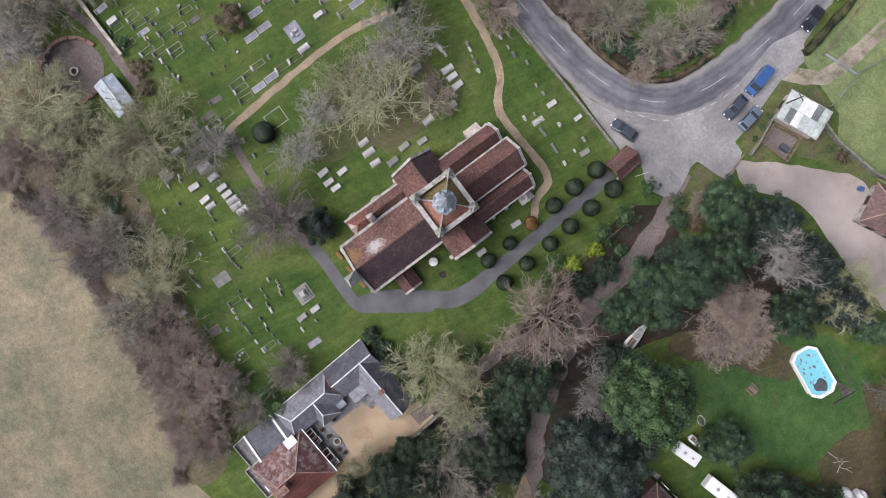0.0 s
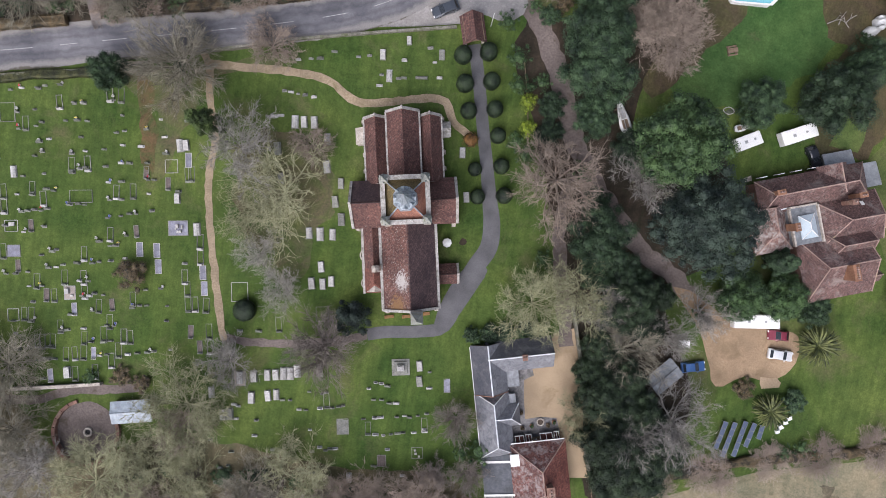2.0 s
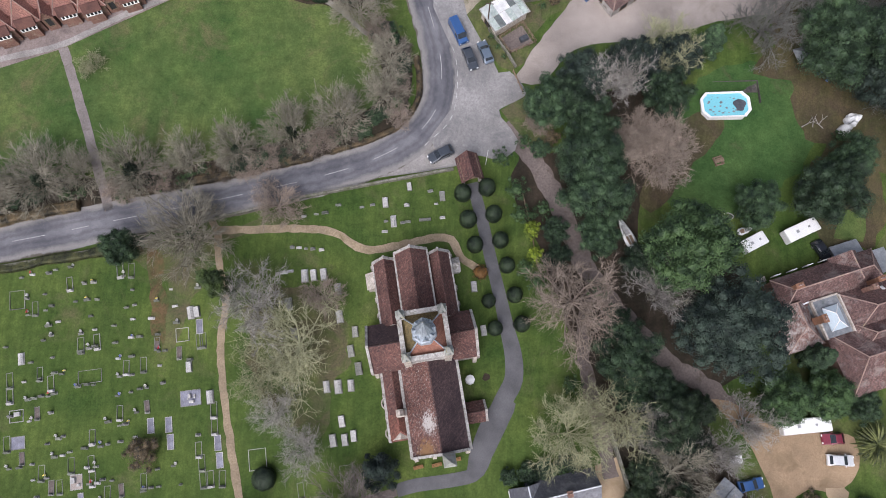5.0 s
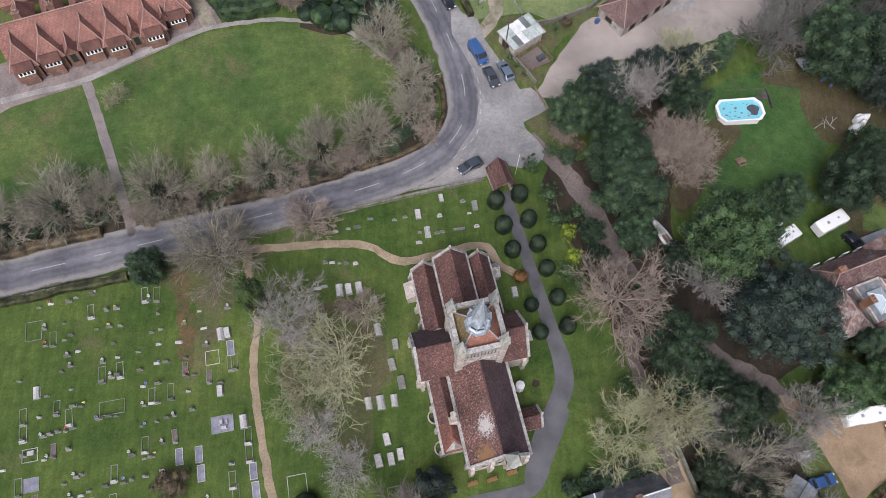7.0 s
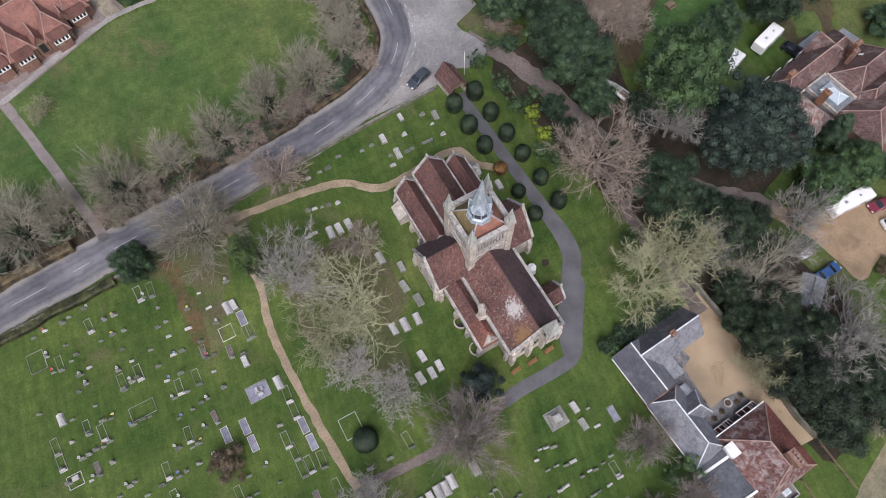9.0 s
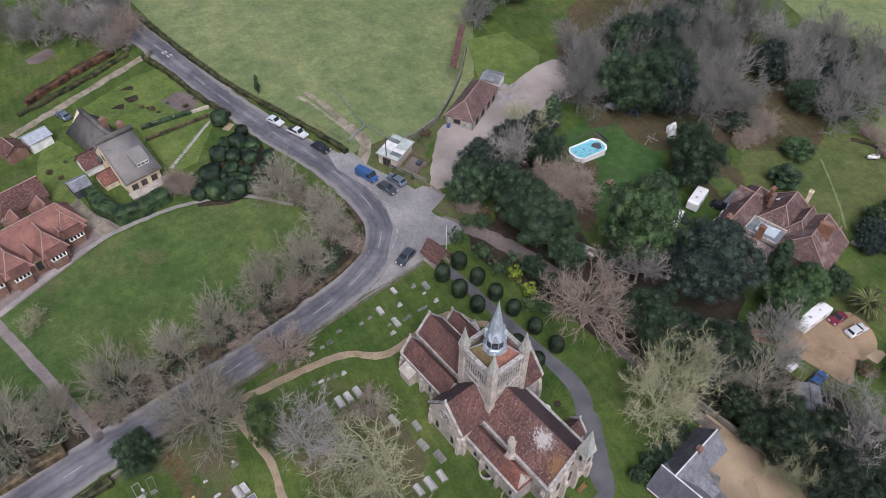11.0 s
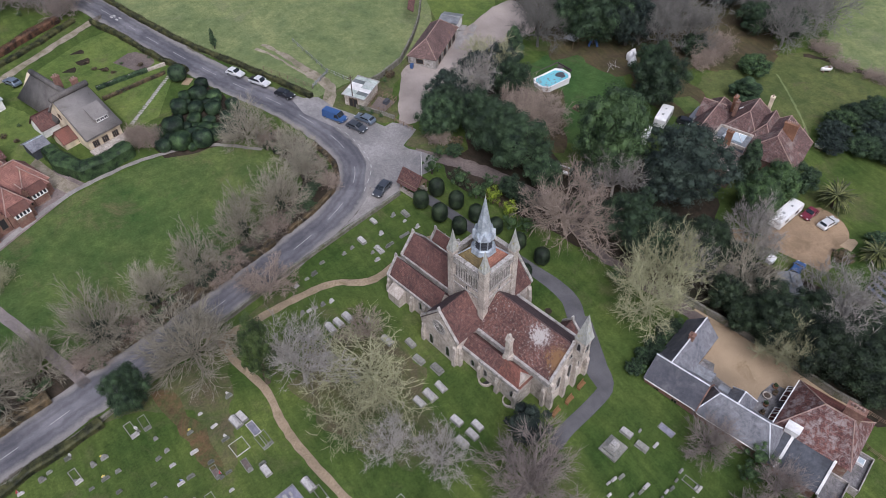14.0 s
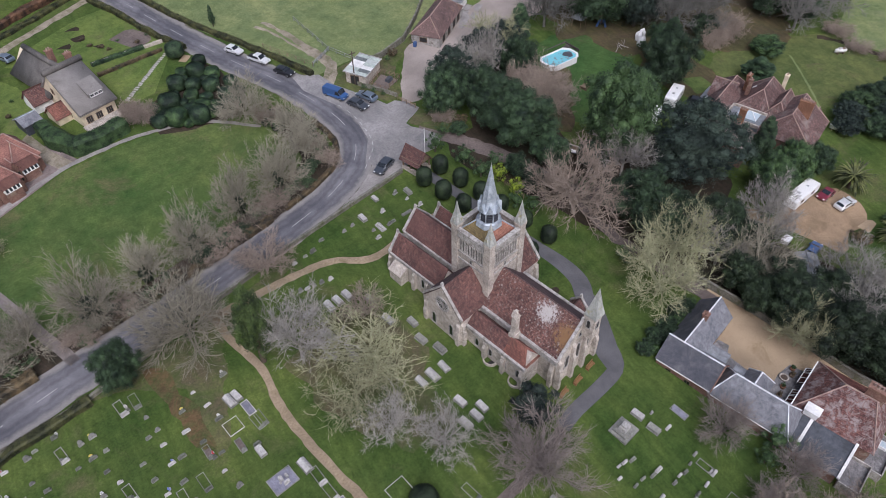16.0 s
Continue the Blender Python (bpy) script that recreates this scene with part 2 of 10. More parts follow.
M_FOOTWAY = surface("worn_pinkish_footpath", (0.165, 0.142, 0.132), (0.265, 0.232, 0.218), grain=4, patch=0.3, bump=0.2, stain=(0.12, 0.1, 0.085), stain_scale=0.4)
M_LEAFFALL = lawn("red_brown_fallen_leaves", (0.085, 0.062, 0.036), (0.12, 0.08, 0.046), (0.055, 0.08, 0.026), worn_at=(0.42, 0.6), worn_scale=0.35, streaks=0.0)
M_LANE = surface("earth_lane", (0.1, 0.08, 0.071), (0.18, 0.148, 0.135), grain=3, patch=0.2, bump=0.3, stain=(0.07, 0.055, 0.04), stain_scale=0.35)
M_GRAVEL = surface("pale_gravel", (0.26, 0.222, 0.195), (0.395, 0.345, 0.308), grain=6, patch=0.12, bump=0.35, stain=(0.22, 0.19, 0.16), stain_scale=0.18)
M_DRIVE = surface("orange_brown_gravel", (0.235, 0.16, 0.095), (0.35, 0.255, 0.165), grain=5, patch=0.2, bump=0.3, stain=(0.17, 0.12, 0.07), stain_at=(0.5, 0.72), stain_scale=0.3)
M_TRACK = surface("tan_gravel_track", (0.21, 0.18, 0.135), (0.34, 0.3, 0.235), grain=4, patch=0.3, bump=0.3, stain=(0.13, 0.12, 0.07), stain_at=(0.46, 0.66), stain_scale=0.5)
M_SAND = surface("sandy_gravel_yard", (0.27, 0.2, 0.125), (0.39, 0.3, 0.2), grain=6, patch=0.15, bump=0.3, stain=(0.22, 0.16, 0.09), stain_scale=0.2)
M_OLDWALL = surface("mossy_rubble_wall", (0.11, 0.105, 0.085), (0.25, 0.24, 0.205), grain=2.6, patch=0.5, bump=0.5, stain=(0.085, 0.095, 0.045), stain_at=(0.48, 0.66), stain_scale=0.8, fine=7)
M_STONE = surface("weathered_limestone", (0.31, 0.275, 0.235), (0.57, 0.515, 0.45), grain=2.2, patch=0.5, bump=0.4, stain=(0.17, 0.145, 0.115), stain_at=(0.56, 0.74), stain_scale=0.9, fine=8)
M_COPING = surface("pale_stone_coping", (0.27, 0.255, 0.235), (0.5, 0.48, 0.45), grain=3, patch=0.7, bump=0.3, stain=(0.14, 0.125, 0.1), stain_at=(0.5, 0.68), stain_scale=1.2, fine=9)
M_MOSSY = surface("mossy_stone_cap", (0.27, 0.28, 0.255), (0.43, 0.44, 0.41), grain=2.5, patch=0.5, bump=0.3, stain=(0.27, 0.25, 0.1), stain_at=(0.56, 0.7), stain_scale=0.8)
M_TILE = tiled("red_brown_clay_tiles", (0.088, 0.047, 0.042), (0.17, 0.09, 0.077), stain=(0.28, 0.23, 0.2), stain_at=(0.57, 0.7), stain_scale=2.2, moss=(0.05, 0.035, 0.03), moss_at=(0.52, 0.7))
M_TILE_FADED = tiled("faded_pinkish_tiles", (0.098, 0.062, 0.057), (0.168, 0.106, 0.097), stain=(0.27, 0.235, 0.215), stain_at=(0.5, 0.75), stain_scale=0.4, moss=(0.15, 0.075, 0.05))
M_TILE_MOTTLED = tiled("mottled_dark_red_tiles", (0.095, 0.045, 0.04), (0.165, 0.08, 0.07), stain=(0.27, 0.23, 0.22), stain_at=(0.47, 0.63), stain_scale=1.0, moss=(0.22, 0.09, 0.03), moss_at=(0.6, 0.72))
M_TILE_RED = tiled("orange_red_clay_tiles", (0.14, 0.062, 0.047), (0.225, 0.105, 0.082), stain=(0.11, 0.07, 0.055), moss=(0.12, 0.10, 0.035))
M_SCRUB = lawn("dead_grass_and_brambles", (0.075, 0.07, 0.042), (0.125, 0.11, 0.078), (0.06, 0.075, 0.032), worn_scale=0.16)
M_TILE_DEEP = tiled("deep_red_clay_tiles", (0.135, 0.052, 0.042), (0.215, 0.09, 0.07), stain=(0.25, 0.16, 0.135), stain_at=(0.56, 0.74), stain_scale=0.8, moss=(0.24, 0.1, 0.04), moss_at=(0.64, 0.74))
M_TILE_TERRACE = tiled("pinkish_red_clay_tiles", (0.225, 0.112, 0.09), (0.29, 0.15, 0.122), stain=(0.17, 0.095, 0.08), stain_at=(0.52, 0.75), contrast=0.4)
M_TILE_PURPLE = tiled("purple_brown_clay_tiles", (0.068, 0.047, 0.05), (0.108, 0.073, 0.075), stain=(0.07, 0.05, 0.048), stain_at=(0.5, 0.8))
M_TILE_LICHEN = tiled("lichen_spotted_clay_tiles", (0.095, 0.05, 0.043), (0.18, 0.095, 0.08), stain=(0.36, 0.32, 0.29), stain_at=(0.555, 0.64), stain_scale=3.0, moss=(0.19, 0.095, 0.04), moss_at=(0.6, 0.75))


def bloom(mat, centre, radius, colour, second=None):
    """Add a lichen bloom round a spot of the roof to a tile material."""
    n, l = mat.node_tree.nodes, mat.node_tree.links
    bs = n["Principled BSDF"]
    col = bs.inputs["Base Color"].links[0].from_socket
    for (c, rad, cc) in [(centre, radius, colour)] + ([second] if second else []):
        tc = n.new("ShaderNodeTexCoord")
        d = n.new("ShaderNodeVectorMath")
        d.operation = "DISTANCE"
        l.new(tc.outputs["Object"], d.inputs[0])
        d.inputs[1].default_value = c
        k = n.new("ShaderNodeMath")
        k.operation = "DIVIDE"
        l.new(d.outputs["Value"], k.inputs[0])
        k.inputs[1].default_value = rad
        s = noise_node(n, l, 2.2, 8, 0.8)
        a_ = n.new("ShaderNodeMath")
        a_.operation = "SUBTRACT"
        l.new(s, a_.inputs[0])
        h_ = n.new("ShaderNodeMath")
        h_.operation = "MULTIPLY"
        l.new(k.outputs[0], h_.inputs[0])
        h_.inputs[1].default_value = 0.3
        l.new(h_.outputs[0], a_.inputs[1])
        col = mix_node(n, l, ramp_node(n, l, a_.outputs[0], [(0.26, (0, 0, 0)), (0.36, (0.92, 0.92, 0.92))]), col, cc)
    l.new(col, bs.inputs["Base Color"])
    return mat


bloom(M_TILE_LICHEN, (-0.9, -12.5, 8.1), 2.3, (0.44, 0.41, 0.39), ((-1.9, -16.6, 7.2), 2.6, (0.21, 0.12, 0.055)))
M_TILE_ORANGE = tiled("dull_orange_tiles", (0.23, 0.11, 0.078), (0.31, 0.15, 0.107), stain=(0.2, 0.1, 0.07), contrast=0.45)
M_TILE_MOSS = tiled("olive_mossy_tiles", (0.15, 0.118, 0.055), (0.215, 0.168, 0.078), stain=(0.25, 0.13, 0.075), stain_at=(0.64, 0.76), contrast=0.45)
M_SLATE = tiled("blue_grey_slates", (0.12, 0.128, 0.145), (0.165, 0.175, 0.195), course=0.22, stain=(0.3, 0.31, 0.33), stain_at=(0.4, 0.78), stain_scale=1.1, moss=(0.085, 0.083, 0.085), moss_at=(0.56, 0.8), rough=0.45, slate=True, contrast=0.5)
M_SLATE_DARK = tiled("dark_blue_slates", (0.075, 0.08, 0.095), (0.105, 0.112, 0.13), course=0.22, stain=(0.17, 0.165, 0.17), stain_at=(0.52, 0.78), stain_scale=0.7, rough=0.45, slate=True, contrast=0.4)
M_RIDGE_LEAD = surface("pale_lead_roll", (0.52, 0.54, 0.56), (0.74, 0.76, 0.79), grain=2.5, patch=0.8, rough=0.45, bump=0.1)
M_RIDGE_PINK = surface("pale_pink_ridge_tiles", (0.24, 0.16, 0.135), (0.4, 0.29, 0.25), grain=4, patch=0.6, bump=0.2, stain=(0.3, 0.25, 0.14), stain_scale=0.8)
M_BRICK_ORANGE = surface("orange_brick", (0.17, 0.085, 0.052), (0.28, 0.15, 0.095), grain=4, patch=0.5, bump=0.3)
M_PAVING = surface("grey_stone_paving", (0.12, 0.115, 0.115), (0.27, 0.26, 0.26), grain=1.6, patch=0.5, bump=0.3, stain=(0.1, 0.1, 0.085), stain_scale=0.8, fine=5)
M_LANTERN = plain("frosted_lantern_glass", (0.42, 0.5, 0.55), 0.2, spec=0.7)
M_FELT = surface("dark_felt_roofing", (0.05, 0.056, 0.068), (0.085, 0.092, 0.105), grain=2, patch=0.5, rough=0.6, bump=0.2)
M_LEAD = surface("grey_lead_sheet", (0.26, 0.305, 0.35), (0.52, 0.57, 0.62), grain=2.5, patch=0.8, rough=0.45, metal=0.35, bump=0.15)
M_BRICK = surface("old_red_brick", (0.15, 0.082, 0.062), (0.26, 0.155, 0.12), grain=4, patch=0.5, bump=0.4, stain=(0.32, 0.27, 0.21), stain_scale=0.7)
M_RENDER = surface("cream_render", (0.55, 0.47, 0.33), (0.68, 0.6, 0.45), grain=2, patch=0.6, bump=0.1)
M_WHITE = surface("white_paint", (0.68, 0.68, 0.66), (0.82, 0.82, 0.8), grain=3, patch=0.5, rough=0.4, bump=0.05)
M_GLASS = plain("dark_window_glass", (0.02, 0.025, 0.03), 0.08, spec=0.8)
# flat dark colour painted in for the unlit inside of openings
M_DARK = plain("opening_shade", (0.02, 0.02, 0.02), 0.8)
M_WOOD = surface("weathered_wood", (0.13, 0.09, 0.06), (0.25, 0.185, 0.13), grain=3, patch=0.7, bump=0.3, stretch=(1, 1, 8))
M_DECK = surface("dark_weathered_decking", (0.055, 0.048, 0.045), (0.11, 0.098, 0.092), grain=4, patch=0.7, bump=0.3, per_object=0.2)
M_BENCH = surface("varnished_oak", (0.20, 0.10, 0.045), (0.31, 0.17, 0.08), grain=5, patch=0.8, bump=0.2)
M_THATCH = surface("grey_reed_thatch", (0.15, 0.14, 0.13), (0.265, 0.252, 0.24), grain=2.5, patch=0.3, bump=0.6, depth=0.08, stain=(0.10, 0.09, 0.075), stain_scale=0.4, stretch=(3, 3, 0.6))
M_THATCH_OLD = surface("dark_weathered_thatch", (0.075, 0.07, 0.065), (0.16, 0.15, 0.14), grain=2.5, patch=0.5, bump=0.6, depth=0.08, stretch=(3, 3, 0.6))
M_BARK = surface("pale_winter_bark", (0.212, 0.2, 0.182), (0.4, 0.378, 0.347), grain=3, patch=0.4, bump=0.4, per_object=0.2, stain=(0.20, 0.20, 0.10), stain_scale=0.5)
M_BARK_LICHEN = surface("lichen_green_bark", (0.212, 0.215, 0.122), (0.4, 0.396, 0.25), grain=3, patch=0.4, bump=0.4, per_object=0.15, stain=(0.26, 0.27, 0.13), stain_scale=0.5)
M_BARK_PINK = surface("reddish_twig_bark", (0.2, 0.16, 0.128), (0.365, 0.302, 0.248), grain=3, patch=0.4, bump=0.4, per_object=0.2)
M_BARK_FAN = surface("fine_olive_twigs", (0.195, 0.18, 0.135), (0.36, 0.335, 0.262), grain=3, patch=0.4, bump=0.3, per_object=0.18)
M_BARK_FANPINK = surface("fine_pinkish_twigs", (0.165, 0.14, 0.125), (0.3, 0.26, 0.235), grain=3, patch=0.4, bump=0.3, per_object=0.18)
M_BARK_DARK = surface("dark_far_bark", (0.128, 0.126, 0.114), (0.245, 0.24, 0.22), grain=3, patch=0.4, bump=0.3, per_object=0.25)
M_BARK_BRAMBLE = surface("dark_bramble_stems", (0.07, 0.058, 0.045), (0.15, 0.125, 0.1), grain=3, patch=0.4, bump=0.3, per_object=0.25)
M_TRUNK = surface("dark_trunk_bark", (0.06, 0.045, 0.035), (0.12, 0.09, 0.07), grain=4, patch=0.6, bump=0.5, stretch=(1, 1, 0.3))
M_YEW = foliage("clipped_yew_leaves", (0.012, 0.021, 0.013), (0.03, 0.046, 0.028))
M_EVER = foliage("dark_evergreen_leaves", (0.01, 0.021, 0.014), (0.053, 0.092, 0.055), per_object=0.38)
M_HOLM = foliage("holm_oak_leaves", (0.014, 0.023, 0.021), (0.036, 0.055, 0.051))
M_BRIGHT = foliage("bright_evergreen_leaves", (0.025, 0.05, 0.023), (0.062, 0.108, 0.05))
M_SPRUCE = foliage("olive_spruce_needles", (0.018, 0.034, 0.012), (0.06, 0.09, 0.034))
M_LAUREL = foliage("dark_laurel_leaves", (0.007, 0.014, 0.01), (0.036, 0.058, 0.034), per_object=0.3)
M_LIME = foliage("yellow_green_leaves", (0.09, 0.14, 0.015), (0.2, 0.26, 0.035))
M_BROWNLEAF = foliage("brown_winter_leaves", (0.055, 0.043, 0.03), (0.12, 0.094, 0.064))
M_RUSTLEAF = foliage("rust_orange_leaves", (0.08, 0.043, 0.018), (0.15, 0.078, 0.03))
M_BROWNGREEN = foliage("winter_hedge_leaves", (0.03, 0.034, 0.018), (0.075, 0.08, 0.04))
M_RUSSET = foliage("dull_russet_leaves", (0.055, 0.034, 0.026), (0.12, 0.068, 0.05))
M_PALM = foliage("palm_fronds", (0.05, 0.065, 0.025), (0.12, 0.13, 0.055))
M_GRAVE = surface("lichened_gravestone", (0.14, 0.142, 0.125), (0.29, 0.29, 0.265), grain=5, patch=1.0, bump=0.3, per_object=0.25, stain=(0.18, 0.17, 0.12), stain_scale=2.0)
M_GRAVE_OLD = surface("mossy_old_stone", (0.1, 0.108, 0.088), (0.235, 0.245, 0.205), grain=5, patch=1.0, bump=0.3, per_object=0.35, stain=(0.09, 0.11, 0.05), stain_scale=1.5)
M_GRAVE_PALE = surface("pale_stone_tomb", (0.31, 0.3, 0.285), (0.55, 0.54, 0.52), grain=5, patch=1.0, bump=0.2, per_object=0.15, stain=(0.2, 0.2, 0.165), stain_scale=1.6)
M_GRANITE = surface("blue_grey_granite", (0.15, 0.15, 0.19), (0.24, 0.24, 0.29), grain=8, patch=1.0, rough=0.5, bump=0.05, per_object=0.2)
M_METAL = surface("galvanised_steel", (0.34, 0.35, 0.35), (0.48, 0.49, 0.49), grain=3, patch=0.6, rough=0.45, metal=0.7, bump=0.05)
M_PLASTIC = plain("white_plastic", (0.78, 0.78, 0.77), 0.35)
M_WATER = plain("blue_pool_water", (0.2, 0.55, 0.63), 0.06, spec=0.6)
P_BIN = plain("blue_bin_plastic", (0.04, 0.09, 0.22), 0.45)
M_TYRE = plain("black_rubber", (0.015, 0.015, 0.016), 0.8)


# ---- geometry helpers ----
CREASE = 4.0


def ground_z(x, y):
    """The land falls towards the river in the west and a little towards the south."""
    return 0.08 * (min(max(y, -140.0), 170.0) - 27.0) - 0.05 * (min(max(x, CREASE), 160.0) - CREASE)


def finish(bm, name, material, smooth=False):
    me = bpy.data.meshes.new(name)
    bm.normal_update()
    bm.to_mesh(me)
    bm.free()
    for mt in material if isinstance(material, (list, tuple)) else [material]:
        me.materials.append(mt)
    if smooth:
        me.polygons.foreach_set("use_smooth", [True] * len(me.polygons))
    return me


def part(name, bm, material, parent=None, label="", smooth=False):
    ob = new(name, finish(bm, name, material, smooth))
    if parent:
        ob.parent = parent
    return tagged(ob, label)


def thing(name, m, label, category, group="", kind=""):
    ob = new(name)
    ob.empty_display_size = 0.3
    ob.matrix_basis = m
    return tagged(ob, label, category, group, kind)


def on_ground(x, y, rz=0.0, lift=0.0):
    return pose(x, y, ground_z(x, y) + lift, 0, 0, rz)


def lie(x, y, rz=0.0):
    """Lying flat on the slope of the land."""
    return pose(x, y, ground_z(x, y)) @ Matrix(((1, 0, 0, 0), (0, 1, 0, 0), (-0.05 if x > CREASE else 0, 0.08, 1, 0), (0, 0, 0, 1))) @ Matrix.Rotation(radians(rz), 4, "Z")


def face(bm, *pts):
    try:
        return bm.faces.new([bm.verts.new(p) for p in pts])
    except ValueError:
        return None


def box(bm, x0, y0, z0, x1, y1, z1, m=None, taper=0.0):
    t = taper
    v = [(x0, y0, z0), (x1, y0, z0), (x1, y1, z0), (x0, y1, z0), (x0 + t, y0 + t, z1), (x1 - t, y0 + t, z1), (x1 - t, y1 - t, z1), (x0 + t, y1 - t, z1)]
    vs = [bm.verts.new(m @ Vector(p) if m else p) for p in v]
    return [bm.faces.new([vs[i] for i in f]) for f in ((3, 2, 1, 0), (4, 5, 6, 7), (0, 1, 5, 4), (1, 2, 6, 5), (2, 3, 7, 6), (3, 0, 4, 7))]


def prism(bm, outline, a, b, axis="y", m=None):
    """Extrude a 2D outline from a to b along an axis: outline (x, z) for y, (y, z) for x, (x, y) for z."""
    def at(p, d):
        q = (p[0], d, p[1]) if axis == "y" else (d, p[0], p[1]) if axis == "x" else (p[0], p[1], d)
        return bm.verts.new(m @ Vector(q) if m else q)
    lo, hi = [at(p, a) for p in outline], [at(p, b) for p in outline]
    n = len(outline)
    bm.faces.new(lo[::-1])
    bm.faces.new(hi)
    for i in range(n):
        bm.faces.new((lo[i], lo[(i + 1) % n], hi[(i + 1) % n], hi[i]))


def fix(bm):
    bmesh.ops.recalc_face_normals(bm, faces=bm.faces)
    return bm


def tube(bm, p0, p1, r0, r1, n=5, cap=False):
    p0, p1 = Vector(p0), Vector(p1)
    d = (p1 - p0).normalized()
    s = d.cross(Vector((0, 0, 1)) if abs(d.z) < 0.9 else Vector((1, 0, 0))).normalized()
    t = d.cross(s)
    ring = lambda p, r: [bm.verts.new(p + (s * math.cos(2 * math.pi * i / n) + t * math.sin(2 * math.pi * i / n)) * r) for i in range(n)]
    a, b = ring(p0, r0), ring(p1, r1)
    for i in range(n):
        bm.faces.new((a[i], a[(i + 1) % n], b[(i + 1) % n], b[i]))
    if cap:
        bm.faces.new(a[::-1]), bm.faces.new(b)


def lathe(bm, profile, n=16, cx=0.0, cy=0.0, start=0.0):
    """Turn a profile of (radius, z) about the upright axis through cx, cy."""
    rings = []
    for r, z in profile:
        rings.append([bm.verts.new((cx + r * math.cos(start + 2 * math.pi * i / n), cy + r * math.sin(start + 2 * math.pi * i / n), z)) for i in range(n)] if r > 1e-4 else [bm.verts.new((cx, cy, z))])
    for a, b in zip(rings, rings[1:]):
        for i in range(n):
            j = (i + 1) % n
            q = [a[i % len(a)], a[j % len(a)], b[j % len(b)], b[i % len(b)]]
            u = []
            for v in q:
                if v not in u:
                    u.append(v)
            if len(u) > 2:
                bm.faces.new(u)
    if len(rings[0]) > 1:
        bm.faces.new(rings[0][::-1])
    if len(rings[-1]) > 1:
        bm.faces.new(rings[-1])


def slope(bm, corners, thick=0.16, per_uv=1.0):
    """One roof slope as a slab; its corners run along the eave and back along the ridge. UVs are in metres."""
    uvl = bm.loops.layers.uv.verify()
    c = [Vector(p) for p in corners]
    n = (c[1] - c[0]).cross(c[-1] - c[0]).normalized()
    if n.z < 0:
        c.reverse()
        c = c[-2:] + c[:-2] if len(c) == 4 else c
        n = -n
    e = (c[1] - c[0]).normalized()
    up = n.cross(e)
    top, bot = [bm.verts.new(p) for p in c], [bm.verts.new(p - n * thick) for p in c]
    fs = [bm.faces.new(top), bm.faces.new(bot[::-1])]
    k = len(c)
    for i in range(k):
        fs.append(bm.faces.new((bot[i], bot[(i + 1) % k], top[(i + 1) % k], top[i])))
    for f in fs:
        for lp in f.loops:
            d = lp.vert.co - c[0]
            lp[uvl].uv = (d.dot(e) * per_uv, d.dot(up) * per_uv)


def hip_slopes(x0, x1, y0, y1, ze, zr, along="y", hip0=None, hip1=None, over=0.3, ridge=None):
    """Corner lists of a roof's slopes. hip0, hip1: how far in the ridge starts at the low and the high end (0: a gable)."""
    if along == "x":
        swap = lambda p: (p[1], p[0], p[2])
        return [[swap(p) for p in s][::-1] for s in hip_slopes(y0, y1, x0, x1, ze, zr, "y", hip0, hip1, over, ridge)]
    mid = (x0 + x1) / 2 if ridge is None else ridge
    h0, h1 = hip0 or 0, hip1 or 0
    g = (zr - ze) / max(mid - x0, 0.1) * over
    X0, X1, Y0, Y1, z = x0 - over, x1 + over, y0 - over, y1 + over, ze - g
    r0, r1 = (mid, y0 + h0 if h0 else Y0, zr), (mid, y1 - h1 if h1 else Y1, zr)
    out = [[(X0, Y1, z), (X0, Y0, z), r0, r1], [(X1, Y0, z), (X1, Y1, z), r1, r0]]
    if h0:
        out.append([(X0, Y0, z), (X1, Y0, z), r0])
    if h1:
        out.append([(X1, Y1, z), (X0, Y1, z), r1])
    return out


def roof(parent, name, slopes_, material, label="", thick=0.16):
    bm = bmesh.new()
    for s in slopes_:
        slope(bm, s, thick)
    return part(name, bm, material, parent, label)


def gable_solid(bm, x0, x1, y0, y1, z0, ze, zr, along="y"):
    """A solid house body with gables at both ends of the ridge."""
    if along == "y":
        prism(bm, [(x0, z0), (x1, z0), (x1, ze), ((x0 + x1) / 2, zr), (x0, ze)], y0, y1, "y")
    else:
        prism(bm, [(y0, z0), (y1, z0), (y1, ze), ((y0 + y1) / 2, zr), (y0, ze)], x0, x1, "x")
    fix(bm)


def arch(w, h, n=6):
    """A pointed arch outline of width w and height h, from the sill's middle."""
    r = w
    spring = h - w * 0.87
    pts = [(-w / 2, 0), (w / 2, 0)]
    for i in range(n + 1):
        a = math.radians(60) * i / n
        pts.append((-w / 2 + r * math.cos(a), spring + r * math.sin(a)))
    for i in range(1, n + 1):
        a = math.radians(60) * (1 - i / n)
        pts.append((w / 2 - r * math.cos(a), spring + r * math.sin(a)))
    return pts[:-1] if abs(pts[-1][0] - pts[0][0]) < 1e-6 and abs(pts[-1][1]) < 1e-6 else pts


